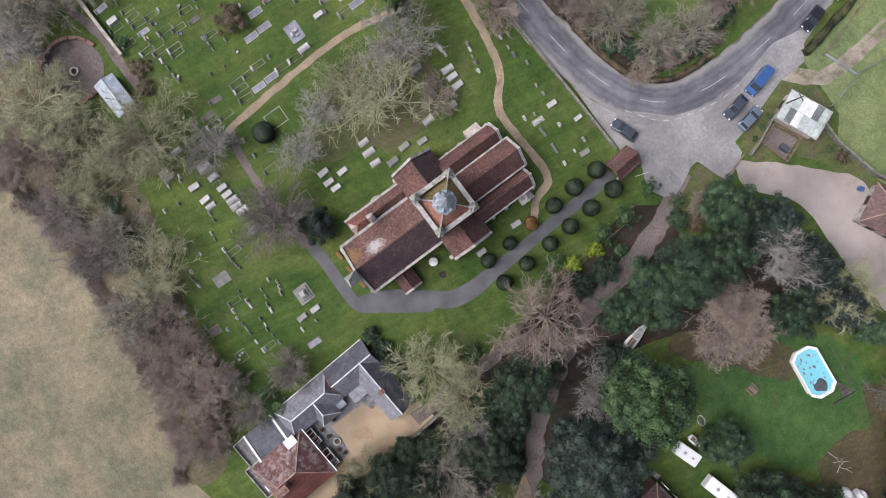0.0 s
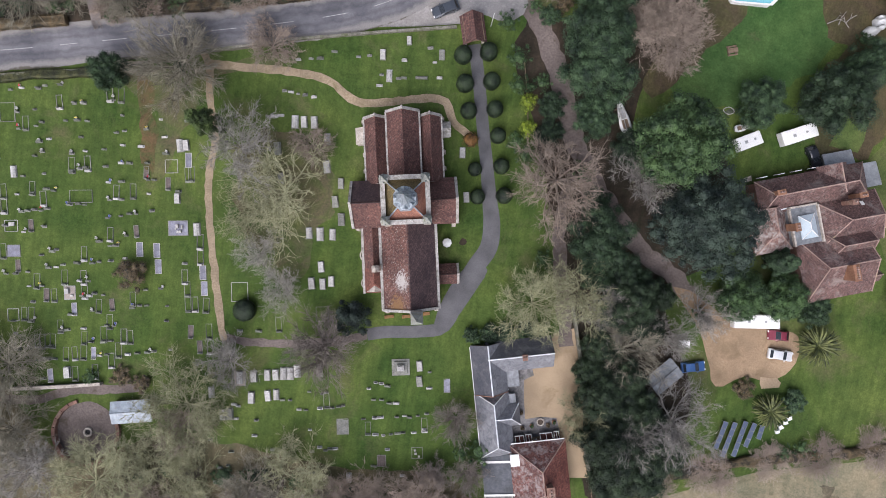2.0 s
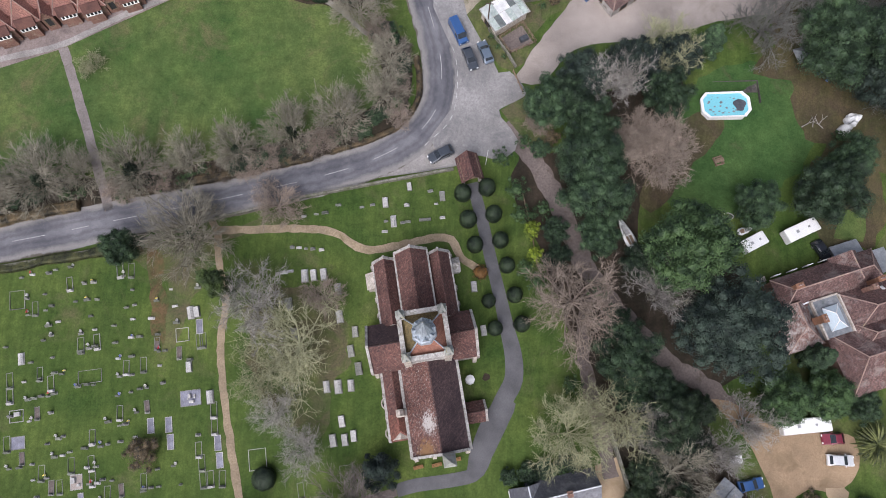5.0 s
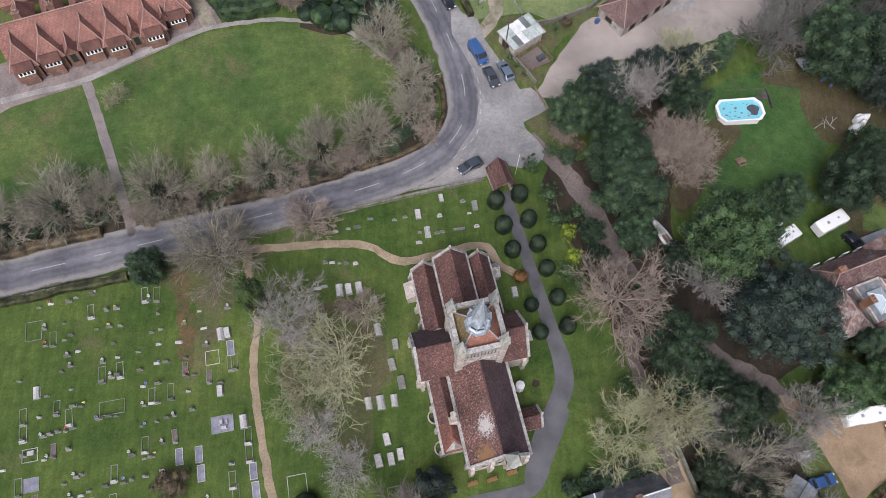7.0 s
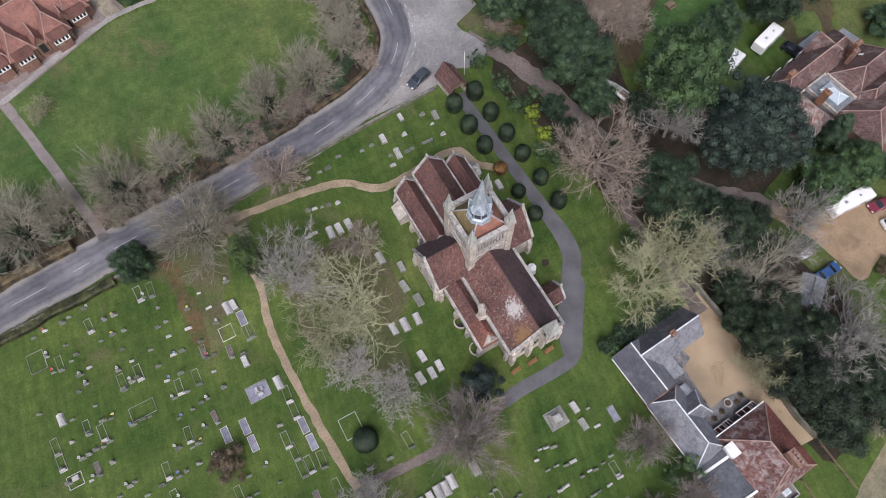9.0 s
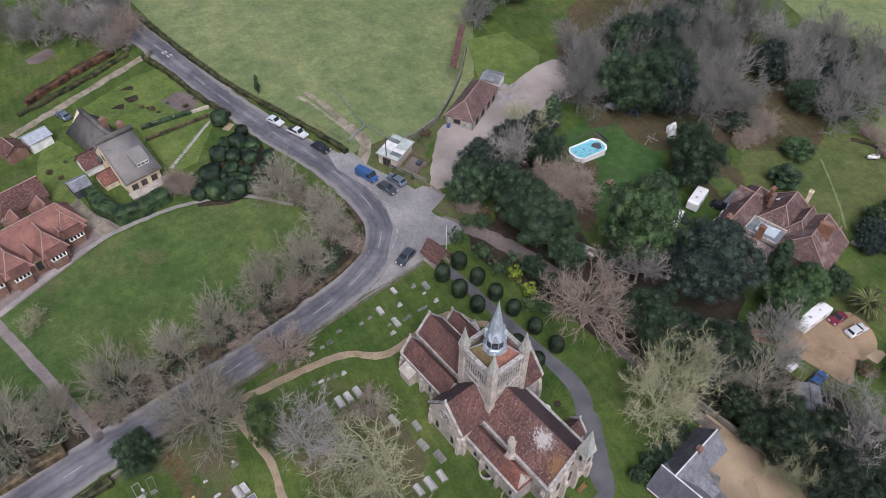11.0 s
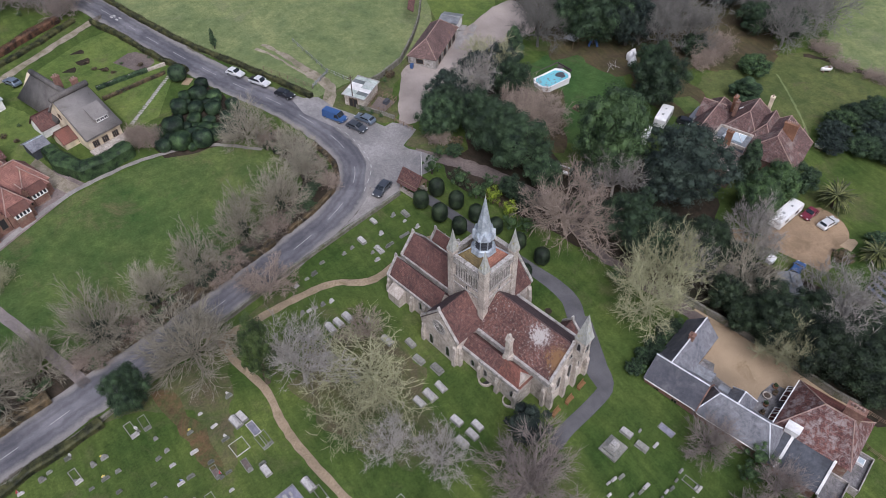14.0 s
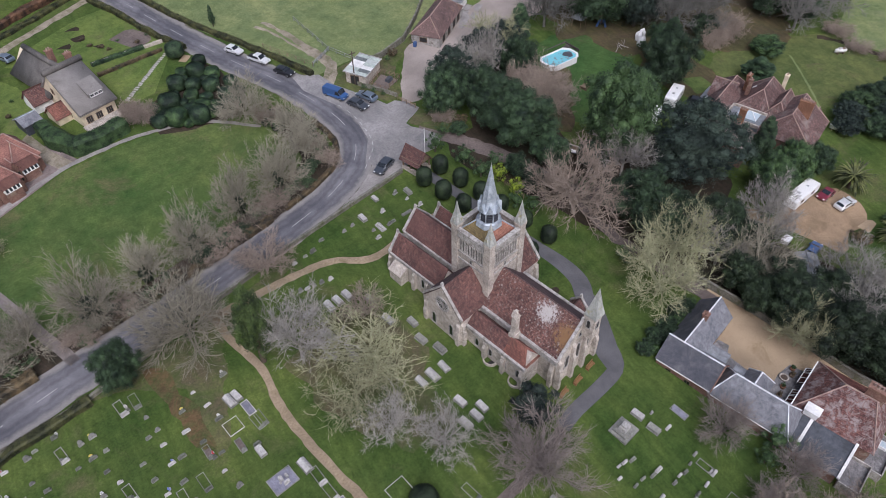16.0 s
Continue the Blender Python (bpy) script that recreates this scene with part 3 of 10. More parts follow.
def window(parent, m, w, h, frame_mat, pane_mat=None, pointed=True, rim=0.14, bars=0):
    """A window set on a wall: m stands at the sill's middle and looks out of the wall along -y. The stone rim stands proud, the pane lies back."""
    outer = arch(w + 2 * rim, h + rim * 1.6) if pointed else [(-w / 2 - rim, -rim), (w / 2 + rim, -rim), (w / 2 + rim, h + rim), (-w / 2 - rim, h + rim)]
    inner = arch(w, h) if pointed else [(-w / 2, 0), (w / 2, 0), (w / 2, h), (-w / 2, h)]
    bm = bmesh.new()
    if pointed:
        outer = [(x, z - rim * 0.6) for x, z in outer]
    k = len(outer)
    rows = [[bm.verts.new(m @ Vector((x, y, z))) for x, z in o] for o, y in ((outer, 0.05), (outer, -0.09), (inner, -0.09), (inner, 0.05))]
    for a, b in zip(rows, rows[1:]):
        for i in range(k):
            bm.faces.new((a[i], a[(i + 1) % k], b[(i + 1) % k], b[i]))
    for i in range(bars):
        x = -w / 2 + w * (i + 1) / (bars + 1)
        box(bm, x - 0.03, -0.05, 0.02, x + 0.03, 0.0, h * 0.9, m)
    fr = part("window", fix(bm), frame_mat, parent)
    bm = bmesh.new()
    bm.faces.new([bm.verts.new(m @ Vector((x, -0.012, z))) for x, z in inner])
    part("pane", bm, pane_mat or M_GLASS, fr)
    return fr


def leafy_mesh(seed, rx, rz, lobes, leaves, leaf=0.32, base=0.15, point=0.0, dense=0.82, fine=1.0):
    """A crown of many uneven lobes, each covered with small leaf sprays, over solid inner lumps of the same material,
    added to block light. Bottom near z = 0.
    """
    rng = random.Random(seed)
    bm = bmesh.new()
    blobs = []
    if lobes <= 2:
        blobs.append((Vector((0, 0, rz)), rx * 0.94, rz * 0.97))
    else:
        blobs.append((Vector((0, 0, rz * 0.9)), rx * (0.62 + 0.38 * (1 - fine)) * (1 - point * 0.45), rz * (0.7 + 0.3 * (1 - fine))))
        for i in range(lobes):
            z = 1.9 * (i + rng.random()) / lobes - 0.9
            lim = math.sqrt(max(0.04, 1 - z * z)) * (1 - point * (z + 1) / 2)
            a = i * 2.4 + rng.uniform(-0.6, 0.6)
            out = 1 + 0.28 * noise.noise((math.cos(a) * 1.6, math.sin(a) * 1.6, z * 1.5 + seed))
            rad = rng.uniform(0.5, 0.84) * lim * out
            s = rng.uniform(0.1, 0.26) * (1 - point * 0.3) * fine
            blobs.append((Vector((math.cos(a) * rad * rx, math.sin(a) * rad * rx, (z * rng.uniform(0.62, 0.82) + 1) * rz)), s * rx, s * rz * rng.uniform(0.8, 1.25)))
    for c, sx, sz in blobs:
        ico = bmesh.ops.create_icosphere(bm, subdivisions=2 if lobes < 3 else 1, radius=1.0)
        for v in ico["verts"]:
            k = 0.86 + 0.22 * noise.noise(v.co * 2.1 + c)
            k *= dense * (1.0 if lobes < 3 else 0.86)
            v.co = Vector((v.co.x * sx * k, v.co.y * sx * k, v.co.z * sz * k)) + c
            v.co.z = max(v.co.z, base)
    wts = [sx * sx + sx * sz for _, sx, sz in blobs]
    tot = sum(wts)
    rand = lambda: Vector((rng.uniform(-1, 1), rng.uniform(-1, 1), rng.uniform(-1, 1)))
    for (c, sx, sz), w in zip(blobs, wts):
        near = [(o, ax, az) for o, ax, az in blobs if (o - c).length < 1.15 * (max(ax, az) + max(sx, sz))]
        for _ in range(int(leaves * w / tot)):
            n = Vector((rng.gauss(0, 1), rng.gauss(0, 1), rng.gauss(0.3, 1))).normalized()
            rough = 1 + 0.3 * noise.noise(n * 2.6 + c)
            p = Vector((n.x * sx, n.y * sx, n.z * sz)) * rng.uniform(0.74, 1.1) * rough + c
            if p.z < base or any((p.x - o.x) ** 2 / (ax * ax) + (p.y - o.y) ** 2 / (ax * ax) + (p.z - o.z) ** 2 / (az * az) < 0.5 for o, ax, az in near):
                continue
            m = (n + rand() * 0.75 + Vector((0, 0, 0.35))).normalized()
            t = m.cross(rand()).normalized()
            u = m.cross(t)
            u, t = u * leaf * rng.uniform(0.35, 0.8), t * leaf * rng.uniform(0.7, 1.5)
            bm.faces.new([bm.verts.new(p + q) for q in (-u * 0.5, t * 0.5 - m * leaf * 0.2, u * 0.5, -t * 0.5 - m * leaf * 0.2)])
    return bm


def smooth_line(pts, step=1.0):
    """Points along a soft curve through the given ones."""
    p = [Vector((*q, 0)) for q in pts]
    p = [2 * p[0] - p[1]] + p + [2 * p[-1] - p[-2]]
    out = []
    for i in range(1, len(p) - 2):
        k = max(2, int((p[i + 1] - p[i]).length / step))
        for j in range(k):
            t = j / k
            out.append(0.5 * (2 * p[i] + (p[i + 1] - p[i - 1]) * t + (2 * p[i - 1] - 5 * p[i] + 4 * p[i + 1] - p[i + 2]) * t * t + (3 * p[i] - p[i - 1] - 3 * p[i + 1] + p[i + 2]) * t ** 3))
    out.append(p[-2])
    return out


def sides(line, half):
    """The left and right edge of a strip along a line; half may be a function of the share of the way."""
    L, R = [], []
    for i, q in enumerate(line):
        d = (line[min(i + 1, len(line) - 1)] - line[max(i - 1, 0)]).normalized()
        h = half(i / (len(line) - 1)) if callable(half) else half
        nrm = Vector((-d.y, d.x, 0))
        L.append(q + nrm * h), R.append(q - nrm * h)
    return L, R


def strip(name, pts, width, material, lift, label, ragged=0.0, category="path", step=1.0):
    """A road or path that lies on the land."""
    line = smooth_line(pts, step)
    half = (lambda s: width(s) / 2) if callable(width) else width / 2
    L, R = sides(line, half)
    bm = bmesh.new()
    uvl = bm.loops.layers.uv.verify()
    rows, way = [], 0.0
    for i, (a, b) in enumerate(zip(L, R)):
        if ragged:
            a = a + (a - b).normalized() * ragged * noise.noise((a.x * 0.7, a.y * 0.7, 3.1)) * 2
            b = b + (b - a).normalized() * ragged * noise.noise((b.x * 0.7, b.y * 0.7, 7.7)) * 2
        rows.append([bm.verts.new((q.x, q.y, ground_z(q.x, q.y) + lift)) for q in (a, a.lerp(b, 0.33), a.lerp(b, 0.67), b)])
    for p, q in zip(rows, rows[1:]):
        for i in range(3):
            f = bm.faces.new((p[i], p[i + 1], q[i + 1], q[i]))
            for lp, (u, v) in zip(f.loops, ((i, way), (i + 1, way), (i + 1, way + step), (i, way + step))):
                lp[uvl].uv = ((0.0, 0.33, 0.67, 1.0)[u], v)
        way += step
    fix(bm)
    if bm.faces[:] and bm.faces[0].normal.z < 0:
        bmesh.ops.reverse_faces(bm, faces=bm.faces[:])
    return tagged(part(name, bm, material), label, category, kind="structure")


def patch(name, pts, material, lift, label, ragged=0.0, category="ground", curved=True):
    """An area of ground with its own surface, draped on the land."""
    ring = smooth_line(list(pts) + [pts[0]], 1.5)[:-1] if curved else [Vector((*p, 0)) for p in pts]
    if ragged:
        c = sum(ring, Vector()) / len(ring)
        ring = [q + (q - c).normalized() * ragged * 2 * noise.noise((q.x * 0.35, q.y * 0.35, 1.3)) + Vector((random.uniform(-1, 1), random.uniform(-1, 1), 0)) * ragged * 0.25 for q in ring]
    bm = bmesh.new()
    f = bm.faces.new([bm.verts.new((q.x, q.y, 0)) for q in ring])
    if f.normal.z < 0 or f.calc_area() and (f.normal_update() or f.normal.z < 0):
        f.normal_flip()
    bmesh.ops.triangulate(bm, faces=[f])
    for x in (CREASE, 160.0):
        bmesh.ops.bisect_plane(bm, geom=bm.verts[:] + bm.edges[:] + bm.faces[:], plane_co=(x, 0, 0), plane_no=(1, 0, 0))
    for y in (-140.0, 170.0):
        bmesh.ops.bisect_plane(bm, geom=bm.verts[:] + bm.edges[:] + bm.faces[:], plane_co=(0, y, 0), plane_no=(0, 1, 0))
    for v in bm.verts:
        v.co.z = ground_z(v.co.x, v.co.y) + lift
    return tagged(part(name, bm, material), label, category, kind="structure")


# ---- ground, fields, roads and paths ----
bm = bmesh.new()
XS = [-2500, -900, -400, -200, -120, -60, -20, CREASE, 40, 80, 120, 160, 260, 500, 1000, 2500]
YS = [-2500, -900, -400, -200, -140, -100, -60, -20, 20, 60, 100, 140, 170, 260, 500, 1000, 2500]
grid = [[bm.verts.new((x, y, ground_z(x, y))) for x in XS] for y in YS]
for j in range(len(YS) - 1):
    for i in range(len(XS) - 1):
        bm.faces.new((grid[j][i], grid[j][i + 1], grid[j + 1][i + 1], grid[j + 1][i]))
tagged(part("ground", bm, M_LAWN), "short green winter grass over gently sloping land", "ground", kind="structure")

patch("field_west", [(-140, -52), (-62, -60), (-45, -61), (-29, -57), (-13, -53.5), (7, -52.5), (19, -56), (33, -50), (38, -46), (50, -38.6), (65, -32.3), (82, -28), (110, -20), (150, -24), (150, -139), (-140, -139)],
      M_FIELD, 0.02, "pale dry stubble field beyond the hedge", 0.8, "field", curved=False)
patch("meadow", [(-86, 22), (-62, 27), (-42, 32), (-24, 37), (-14, 42.5), (-10.5, 48), (-10.5, 56), (-14, 63), (-26, 66), (-39, 68), (-53, 66), (-74, 55), (-90, 50)],
      M_MEADOW, 0.02, "rough green meadow between the road and the houses", 0.0, "meadow", curved=False)
patch("pasture", [(-26, 118), (-17, 96), (-10, 82), (-3, 69), (8, 71), (14, 68), (22, 73), (36, 85), (48, 106), (60, 113), (160, 113), (160, 200), (-45, 200)], M_PASTURE, 0.02, "pale grazed pasture beside the road", 0.3, "pasture", curved=False)
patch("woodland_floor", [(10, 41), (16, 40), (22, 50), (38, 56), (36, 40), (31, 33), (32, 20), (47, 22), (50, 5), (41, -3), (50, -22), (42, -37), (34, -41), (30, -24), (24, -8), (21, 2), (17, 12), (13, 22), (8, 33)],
      M_ROUGH, 0.02, "leaf litter under the trees, darkened with painted shade", 0.5, "ground")
patch("hedge_floor_west", [(-72, -34), (-62, -46), (-52, -47), (-40, -41), (-24, -42), (-8, -42.5), (6, -41), (13, -44), (20, -50), (19, -57), (7, -54), (-13, -55.5), (-29, -59), (-45, -63), (-75, -58)],
      M_SCRUB, 0.03, "bramble and leaf litter under the field hedge", 0.6, "ground")
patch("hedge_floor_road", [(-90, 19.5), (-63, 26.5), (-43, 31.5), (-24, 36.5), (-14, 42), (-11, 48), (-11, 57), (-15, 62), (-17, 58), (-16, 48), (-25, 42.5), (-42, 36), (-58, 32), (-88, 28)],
      M_ROUGH, 0.035, "brown undergrowth along the roadside hedge, darkened as shade", 0.4, "ground")
patch("far_wood_floor", [(56, 62), (62, 46), (76, 40), (96, 32), (108, 36), (116, 50), (120, 90), (90, 110), (60, 84)], M_LEAFY, 0.025, "brown leaf litter under the far bare trees", 1.0, "ground")
patch("verge_bank", [(-62, 18.6), (-43, 22.6), (-33, 25.6), (-28, 27.4), (-30, 24.6), (-41, 20.6), (-45, 12), (-47.5, 3), (-50, 4), (-50, 13), (-56, 16.6)], M_BANK, 0.03, "thin grass and bare soil under the roadside trees", 1.0, "ground")

patch("tree_ground", [(-37, 10), (-30, 13.5), (-22, 12.5), (-18.5, 6), (-20, -3), (-23.5, -13), (-28, -10), (-33, -3)], M_BANK, 0.022, "thin worn grass under the spreading bare trees", 1.2, "ground")
patch("leaf_drift", [(-54.0, 18.4), (-51.4, 17.6), (-50.6, 13.4), (-49.6, 8.2), (-49.3, 3.4), (-51.6, 4.2), (-52.2, 9.0), (-53.2, 14.2)], M_LEAFFALL, 0.034, "drift of red-brown fallen leaves on the grass", 0.7, "ground")
ROAD = [(-130, 7), (-79, 18.8), (-60.5, 23.6), (-42, 28.4), (-26, 33.0), (-16.6, 36.6), (-9.9, 40.9), (-6.0, 46.3), (-5.2, 52.2), (-6.0, 58.1), (-8.0, 65.0), (-11, 73), (-15.5, 82.0), (-21.1, 95.5), (-26.4, 110), (-31.5, 125.2), (-50, 175)]
strip("road", ROAD, 7.0, M_ROAD, 0.05, "worn grey tarmac country road with gritty pale edges", 0.12, "road")
patch("junction", [(-4.5, 37.0), (-1.5, 38.6), (2.5, 38.2), (4.2, 37.8), (6.6, 38.0), (8.3, 39.6), (8.8, 41.4), (7.4, 43.6), (5.6, 45.6), (5.3, 46.8), (6.4, 47.6), (8.4, 48.8), (10.0, 50.0), (9.6, 51.6), (8.2, 53.2), (6.9, 54.2), (5.0, 53.9), (3.4, 57.0), (1.5, 60.1), (-1.1, 64.6), (-2.3, 69.3), (-5.2, 70.6), (-7.5, 74.5), (-7.4, 66), (-3.6, 58), (-2.6, 52), (-3.4, 46.5), (-6.8, 41)],
      M_JUNCTION, 0.06, "pale worn tarmac lay-by and junction", 0.1, "road", curved=False)
patch("kiosk_ground", [(-1.0, 65.0), (1.6, 60.4), (5.0, 54.8), (7.3, 54.6), (8.6, 55.4), (13.2, 58.3), (10.9, 61.2), (14.0, 65.6), (20.6, 69.4), (24.0, 74.6), (11.0, 67.4), (6.6, 70.4), (1.4, 69.4)], M_BANK, 0.032, "rough grass and bare soil round the shed", 0.2, "ground", curved=False)
patch("house_lawn", [(36.5, 44), (34.6, 34), (40, 29.6), (47, 30.5), (56, 36), (62, 43), (63.5, 52), (56, 58.5), (48, 58), (40.5, 54)], M_LUSH, 0.024, "deep green lawn round the pool", 0.8, "lawn")
patch("lawn_edge", [(45.0, 49.0), (46.4, 46.6), (43.4, 42.6), (41.0, 39.2), (37.6, 35.2), (34.6, 31.6), (30.0, 31.0), (31.5, 37.0), (36.0, 43.0), (40.4, 48.4)], M_LEAFY, 0.03, "brown leaf-strewn strip beside the pool lawn", 1.0, "ground")
patch("pool_soil", [(52, 57), (57, 56), (63, 54), (67, 56), (69, 61), (62, 64), (55, 62)], M_LEAFY, 0.027, "bare leaf-strewn soil beyond the pool", 0.8, "ground")
patch("house_beds", [(60, 34), (64, 26.5), (71, 26), (75, 31), (74, 40), (67, 44), (62, 41)], M_LEAFY, 0.028, "brown leaf-strewn ground beside the house", 0.8, "ground")
patch("rough_bed", [(65.4, 27.4), (70.4, 27.0), (71.0, 31.4), (66.8, 33.0)], M_MEADOW, 0.034, "tussocky yellow-green grass plot", 0.4, "ground")
patch("barn_lawn", [(36.5, 83.0), (42.4, 79.2), (45.0, 76.4), (53.4, 82.4), (57.6, 88), (54, 100), (42, 100)], M_GARDEN, 0.024, "bright lawn behind the barn", 0.3, "lawn", curved=False)
patch("house_meadow", [(72, 22), (78, 12), (82, 8), (92, 12), (108, 10), (119, 12), (116, 22), (115, 30), (106, 33), (98, 36), (92, 36), (84, 36), (77, 34)], M_PADDOCK, 0.023, "rough yellow-green meadow beside the house", 0.8, "meadow")
strip("meadow_trail", [(97.5, 28), (94.8, 23.6), (91, 17.8), (87.6, 13.2), (84.5, 9.2)], 0.5, M_PASTURE, 0.036, "faint trodden trail across the meadow", 0.1)
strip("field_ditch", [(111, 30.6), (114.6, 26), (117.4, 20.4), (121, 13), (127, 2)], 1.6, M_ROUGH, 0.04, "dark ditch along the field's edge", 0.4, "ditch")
patch("far_field", [(117, 30), (121, 14), (127, 2), (170, -8), (230, 20), (230, 120), (150, 110), (142, 62), (140, 40)], M_PASTURE, 0.022, "pale green field beyond the wood", 0.6, "field", curved=False)
for k, (x, y, a, b_) in enumerate(((78.4, -33.6, 1.6, 1.0), (79.6, -36.4, 2.2, 1.4), (78.8, -40.0, 1.3, 2.2), (80.4, -43.6, 1.9, 1.6), (83.0, -37.6, 1.2, 1.8), (81.4, -47.4, 2.2, 1.4), (76.8, -45.4, 1.0, 1.4))):
    patch("bare_soil", [(x + a * math.cos(q) * (1 + 0.3 * math.sin(3 * q + k)), y + b_ * math.sin(q)) for q in [math.tau * i / 9 for i in range(9)]], M_SOIL, 0.045 + 0.004 * k, "churned bare soil in the field", 0.5, "ground")
strip("lane", [(6.5, 44.5), (10.5, 39.5), (15.3, 32.2), (18.6, 25), (22, 18.4), (27.6, 11.4), (35.2, 4.2), (42.2, 0.2), (48.2, -5.2)], lambda s: 3.6 - 0.6 * s, M_LANE, 0.045, "brown earth lane between trees", 0.35)
patch("gravel_yard", [(7.6, 52.2), (9.4, 55.6), (12.2, 60.4), (16.0, 66.0), (20.4, 70.4), (26, 72), (36, 75.6), (45, 79.5), (54.6, 83.5), (61, 83), (58, 71), (49, 68), (42.6, 66.0), (36, 63.6), (27, 61.6), (18.6, 59.2), (12.6, 52.4)], M_GRAVEL, 0.05, "pale pinkish gravel yard and drive", 0.4, "yard")
patch("drive", [(45.5, -1.6), (48.5, -3.2), (53.0, -5.0), (60.5, -5.4), (66.6, -6.8), (67.6, -10), (67.0, -13), (63.0, -15.6), (58.5, -15.2), (55.0, -17.6), (52.6, -17.0), (51.2, -13.0), (48.8, -8.6), (45.0, -4.4), (42.5, -1.6)], M_DRIVE, 0.055, "sandy orange gravel parking area", 0.35, "drive")
strip("church_path", [(1.0, 33.2), (2.9, 26.8), (4.7, 19.9), (6.3, 14.2), (7.7, 8.8), (9.0, 3.9), (9.15, 0.0), (7.8, -3.0), (6.2, -6.4), (5.2, -10.4), (4.4, -13.6), (2.9, -15.5), (-1.4, -16.6), (-6.0, -17.4), (-9.2, -18.4)], lambda q: 2.1 + 1.0 * math.exp(-((q - 0.56) / 0.16) ** 2), M_PATH, 0.06, "smooth grey tarmac churchyard path")
patch("church_apron", [(7.2, -2.6), (9.6, -3.9), (8.6, -6.8), (7.2, -9.9), (5.6, -13.2), (3.6, -15.6), (2.0, -14.6), (2.8, -10.2), (4.4, -6.2), (5.8, -4.0)], M_PATH, 0.066, "grey tarmac outside the church porch", 0.0, "path")
strip("sandy_path", [(3.4, 17.8), (1.2, 18.9), (-0.4, 20.0), (-2.2, 23.0), (-5, 23.2), (-9.1, 22.2), (-14, 20.9), (-17, 20.6), (-19.4, 21.6), (-22.1, 23.3), (-28.3, 23.7), (-36, 23.2), (-42.2, 22.8)], 1.35, M_TAN, 0.05, "trodden sandy path across the grass", 0.12)
strip("churchyard_path", [(-44.5, 25.8), (-42.4, 22.4), (-41.6, 17.0), (-39.8, 11.5), (-39.9, 5.5), (-39.5, 0.4), (-37.9, -7.3), (-35.4, -17.1), (-33.6, -23.4)], 1.25, M_TAN, 0.046, "narrow worn earth path through the graves", 0.15)
patch("wall_verge", [(-24, 30.9), (-19.4, 32.35), (-14.4, 33.55), (-8.1, 34.75), (-1.8, 36.15), (0.6, 37.1), (0.6, 38.6), (-2.0, 39.2), (-7, 40), (-12, 38.2), (-18, 35.8), (-25, 33)], M_VERGE, 0.04, "pale grit between the road and the churchyard wall", 0.1, "road", curved=False)
patch("lane_bank", [(5.4, 46.9), (10.2, 50.0), (10.8, 47.6), (10.9, 45.2), (14.6, 42.4), (13.4, 39.8), (11.2, 40.8), (9.3, 42.6), (7.6, 44.6)], M_BANK, 0.056, "tussocky grass bank at the mouth of the lane", 0.3, "ground", curved=False)
strip("cross_path", [(-33.9, -23.0), (-26.8, -22.8), (-17.0, -21.2), (-9.2, -18.6)], 1.5, M_LANE, 0.044, "brown earth path under the trees", 0.15)
patch("courtyard", [(13.8, -20.6), (22.5, -17.6), (23.0, -13.2), (26.6, -11.4), (28.7, -18.6), (30.7, -26.4), (32.5, -34.4), (33.9, -37.9), (27.0, -39.0), (26.4, -31.6), (14.5, -34.6)], M_SAND, 0.05, "sandy gravel courtyard beside the stable block", 0.15, "yard", curved=False)
def in_yard(x, y):
    """A place beside the stable block, from its own axes."""
    q = pose(9.0, -17.5, 0, 0, 0, 15.2) @ Vector((x, y, 0))
    return q.x, q.y


patch("courtyard_paving", [in_yard(*q) for q in ((5.2, -4.6), (10.3, -4.7), (10.5, -6.5), (8.7, -7.2), (8.4, -10.5), (8.3, -14.2), (11.0, -14.0), (13.9, -14.6), (14.3, -17.4), (5.4, -17.6), (5.3, -8))], M_PAVING, 0.066, "uneven grey stone paving along the stable", 0.12, "paving", curved=False)
strip("yard_track", [(25.6, -15), (24.2, -9.5), (22.4, -3), (21.0, 3.5), (20.6, 9), (21.4, 15)], lambda q: 2.6 - 0.6 * q, M_LANE, 0.052, "brown earth track to the courtyard", 0.3)
strip("footpath", [(-73.6, 54.8), (-68.6, 43.2), (-64.9, 34.0), (-61.4, 25.4)], 1.7, M_FOOTWAY, 0.05, "straight brown footpath across the meadow", 0.1)
strip("terrace_path", [(-100, 46.5), (-86.6, 51.5), (-74.3, 55.4), (-63, 62), (-53.4, 66.6), (-46, 68.2), (-38.8, 68.8), (-28, 66.8), (-19, 60)], lambda s: 1.3 - 0.5 * s, M_VERGE, 0.052, "narrow path along the meadow's edge", 0.1)
strip("field_track", [(-2.2, 65.6), (0.6, 69.4), (1.4, 72.6), (0.6, 76.6), (-0.7, 81.6), (-2.6, 88.2), (-4.7, 93.2)], lambda q: 2.8 - 2.1 * q, M_TRACK, 0.05, "rutted gravel track into the pasture", 0.3)
strip("field_track", [(0.9, 71.4), (-0.6, 76.8), (-2.4, 82.0), (-4.4, 88.0), (-6.6, 92.4)], lambda q: 1.0 - 0.4 * q, M_TRACK, 0.048, "second rut of the gravel track", 0.25)
strip("garden_track", [(-72, -40), (-64.5, -39.0), (-58, -36.2), (-52, -35.2), (-47, -34)], 1.6, M_LANE, 0.05, "earth track beside the wall", 0.15)


# ---- church ----
CH = (-5.65, 4.8, -2.0)
church = thing("church", pose(*CH, 0, 0, 11.8), "Victorian stone church with clay-tiled roofs, square tower and small lead spire", "church")
BASE = -2.6


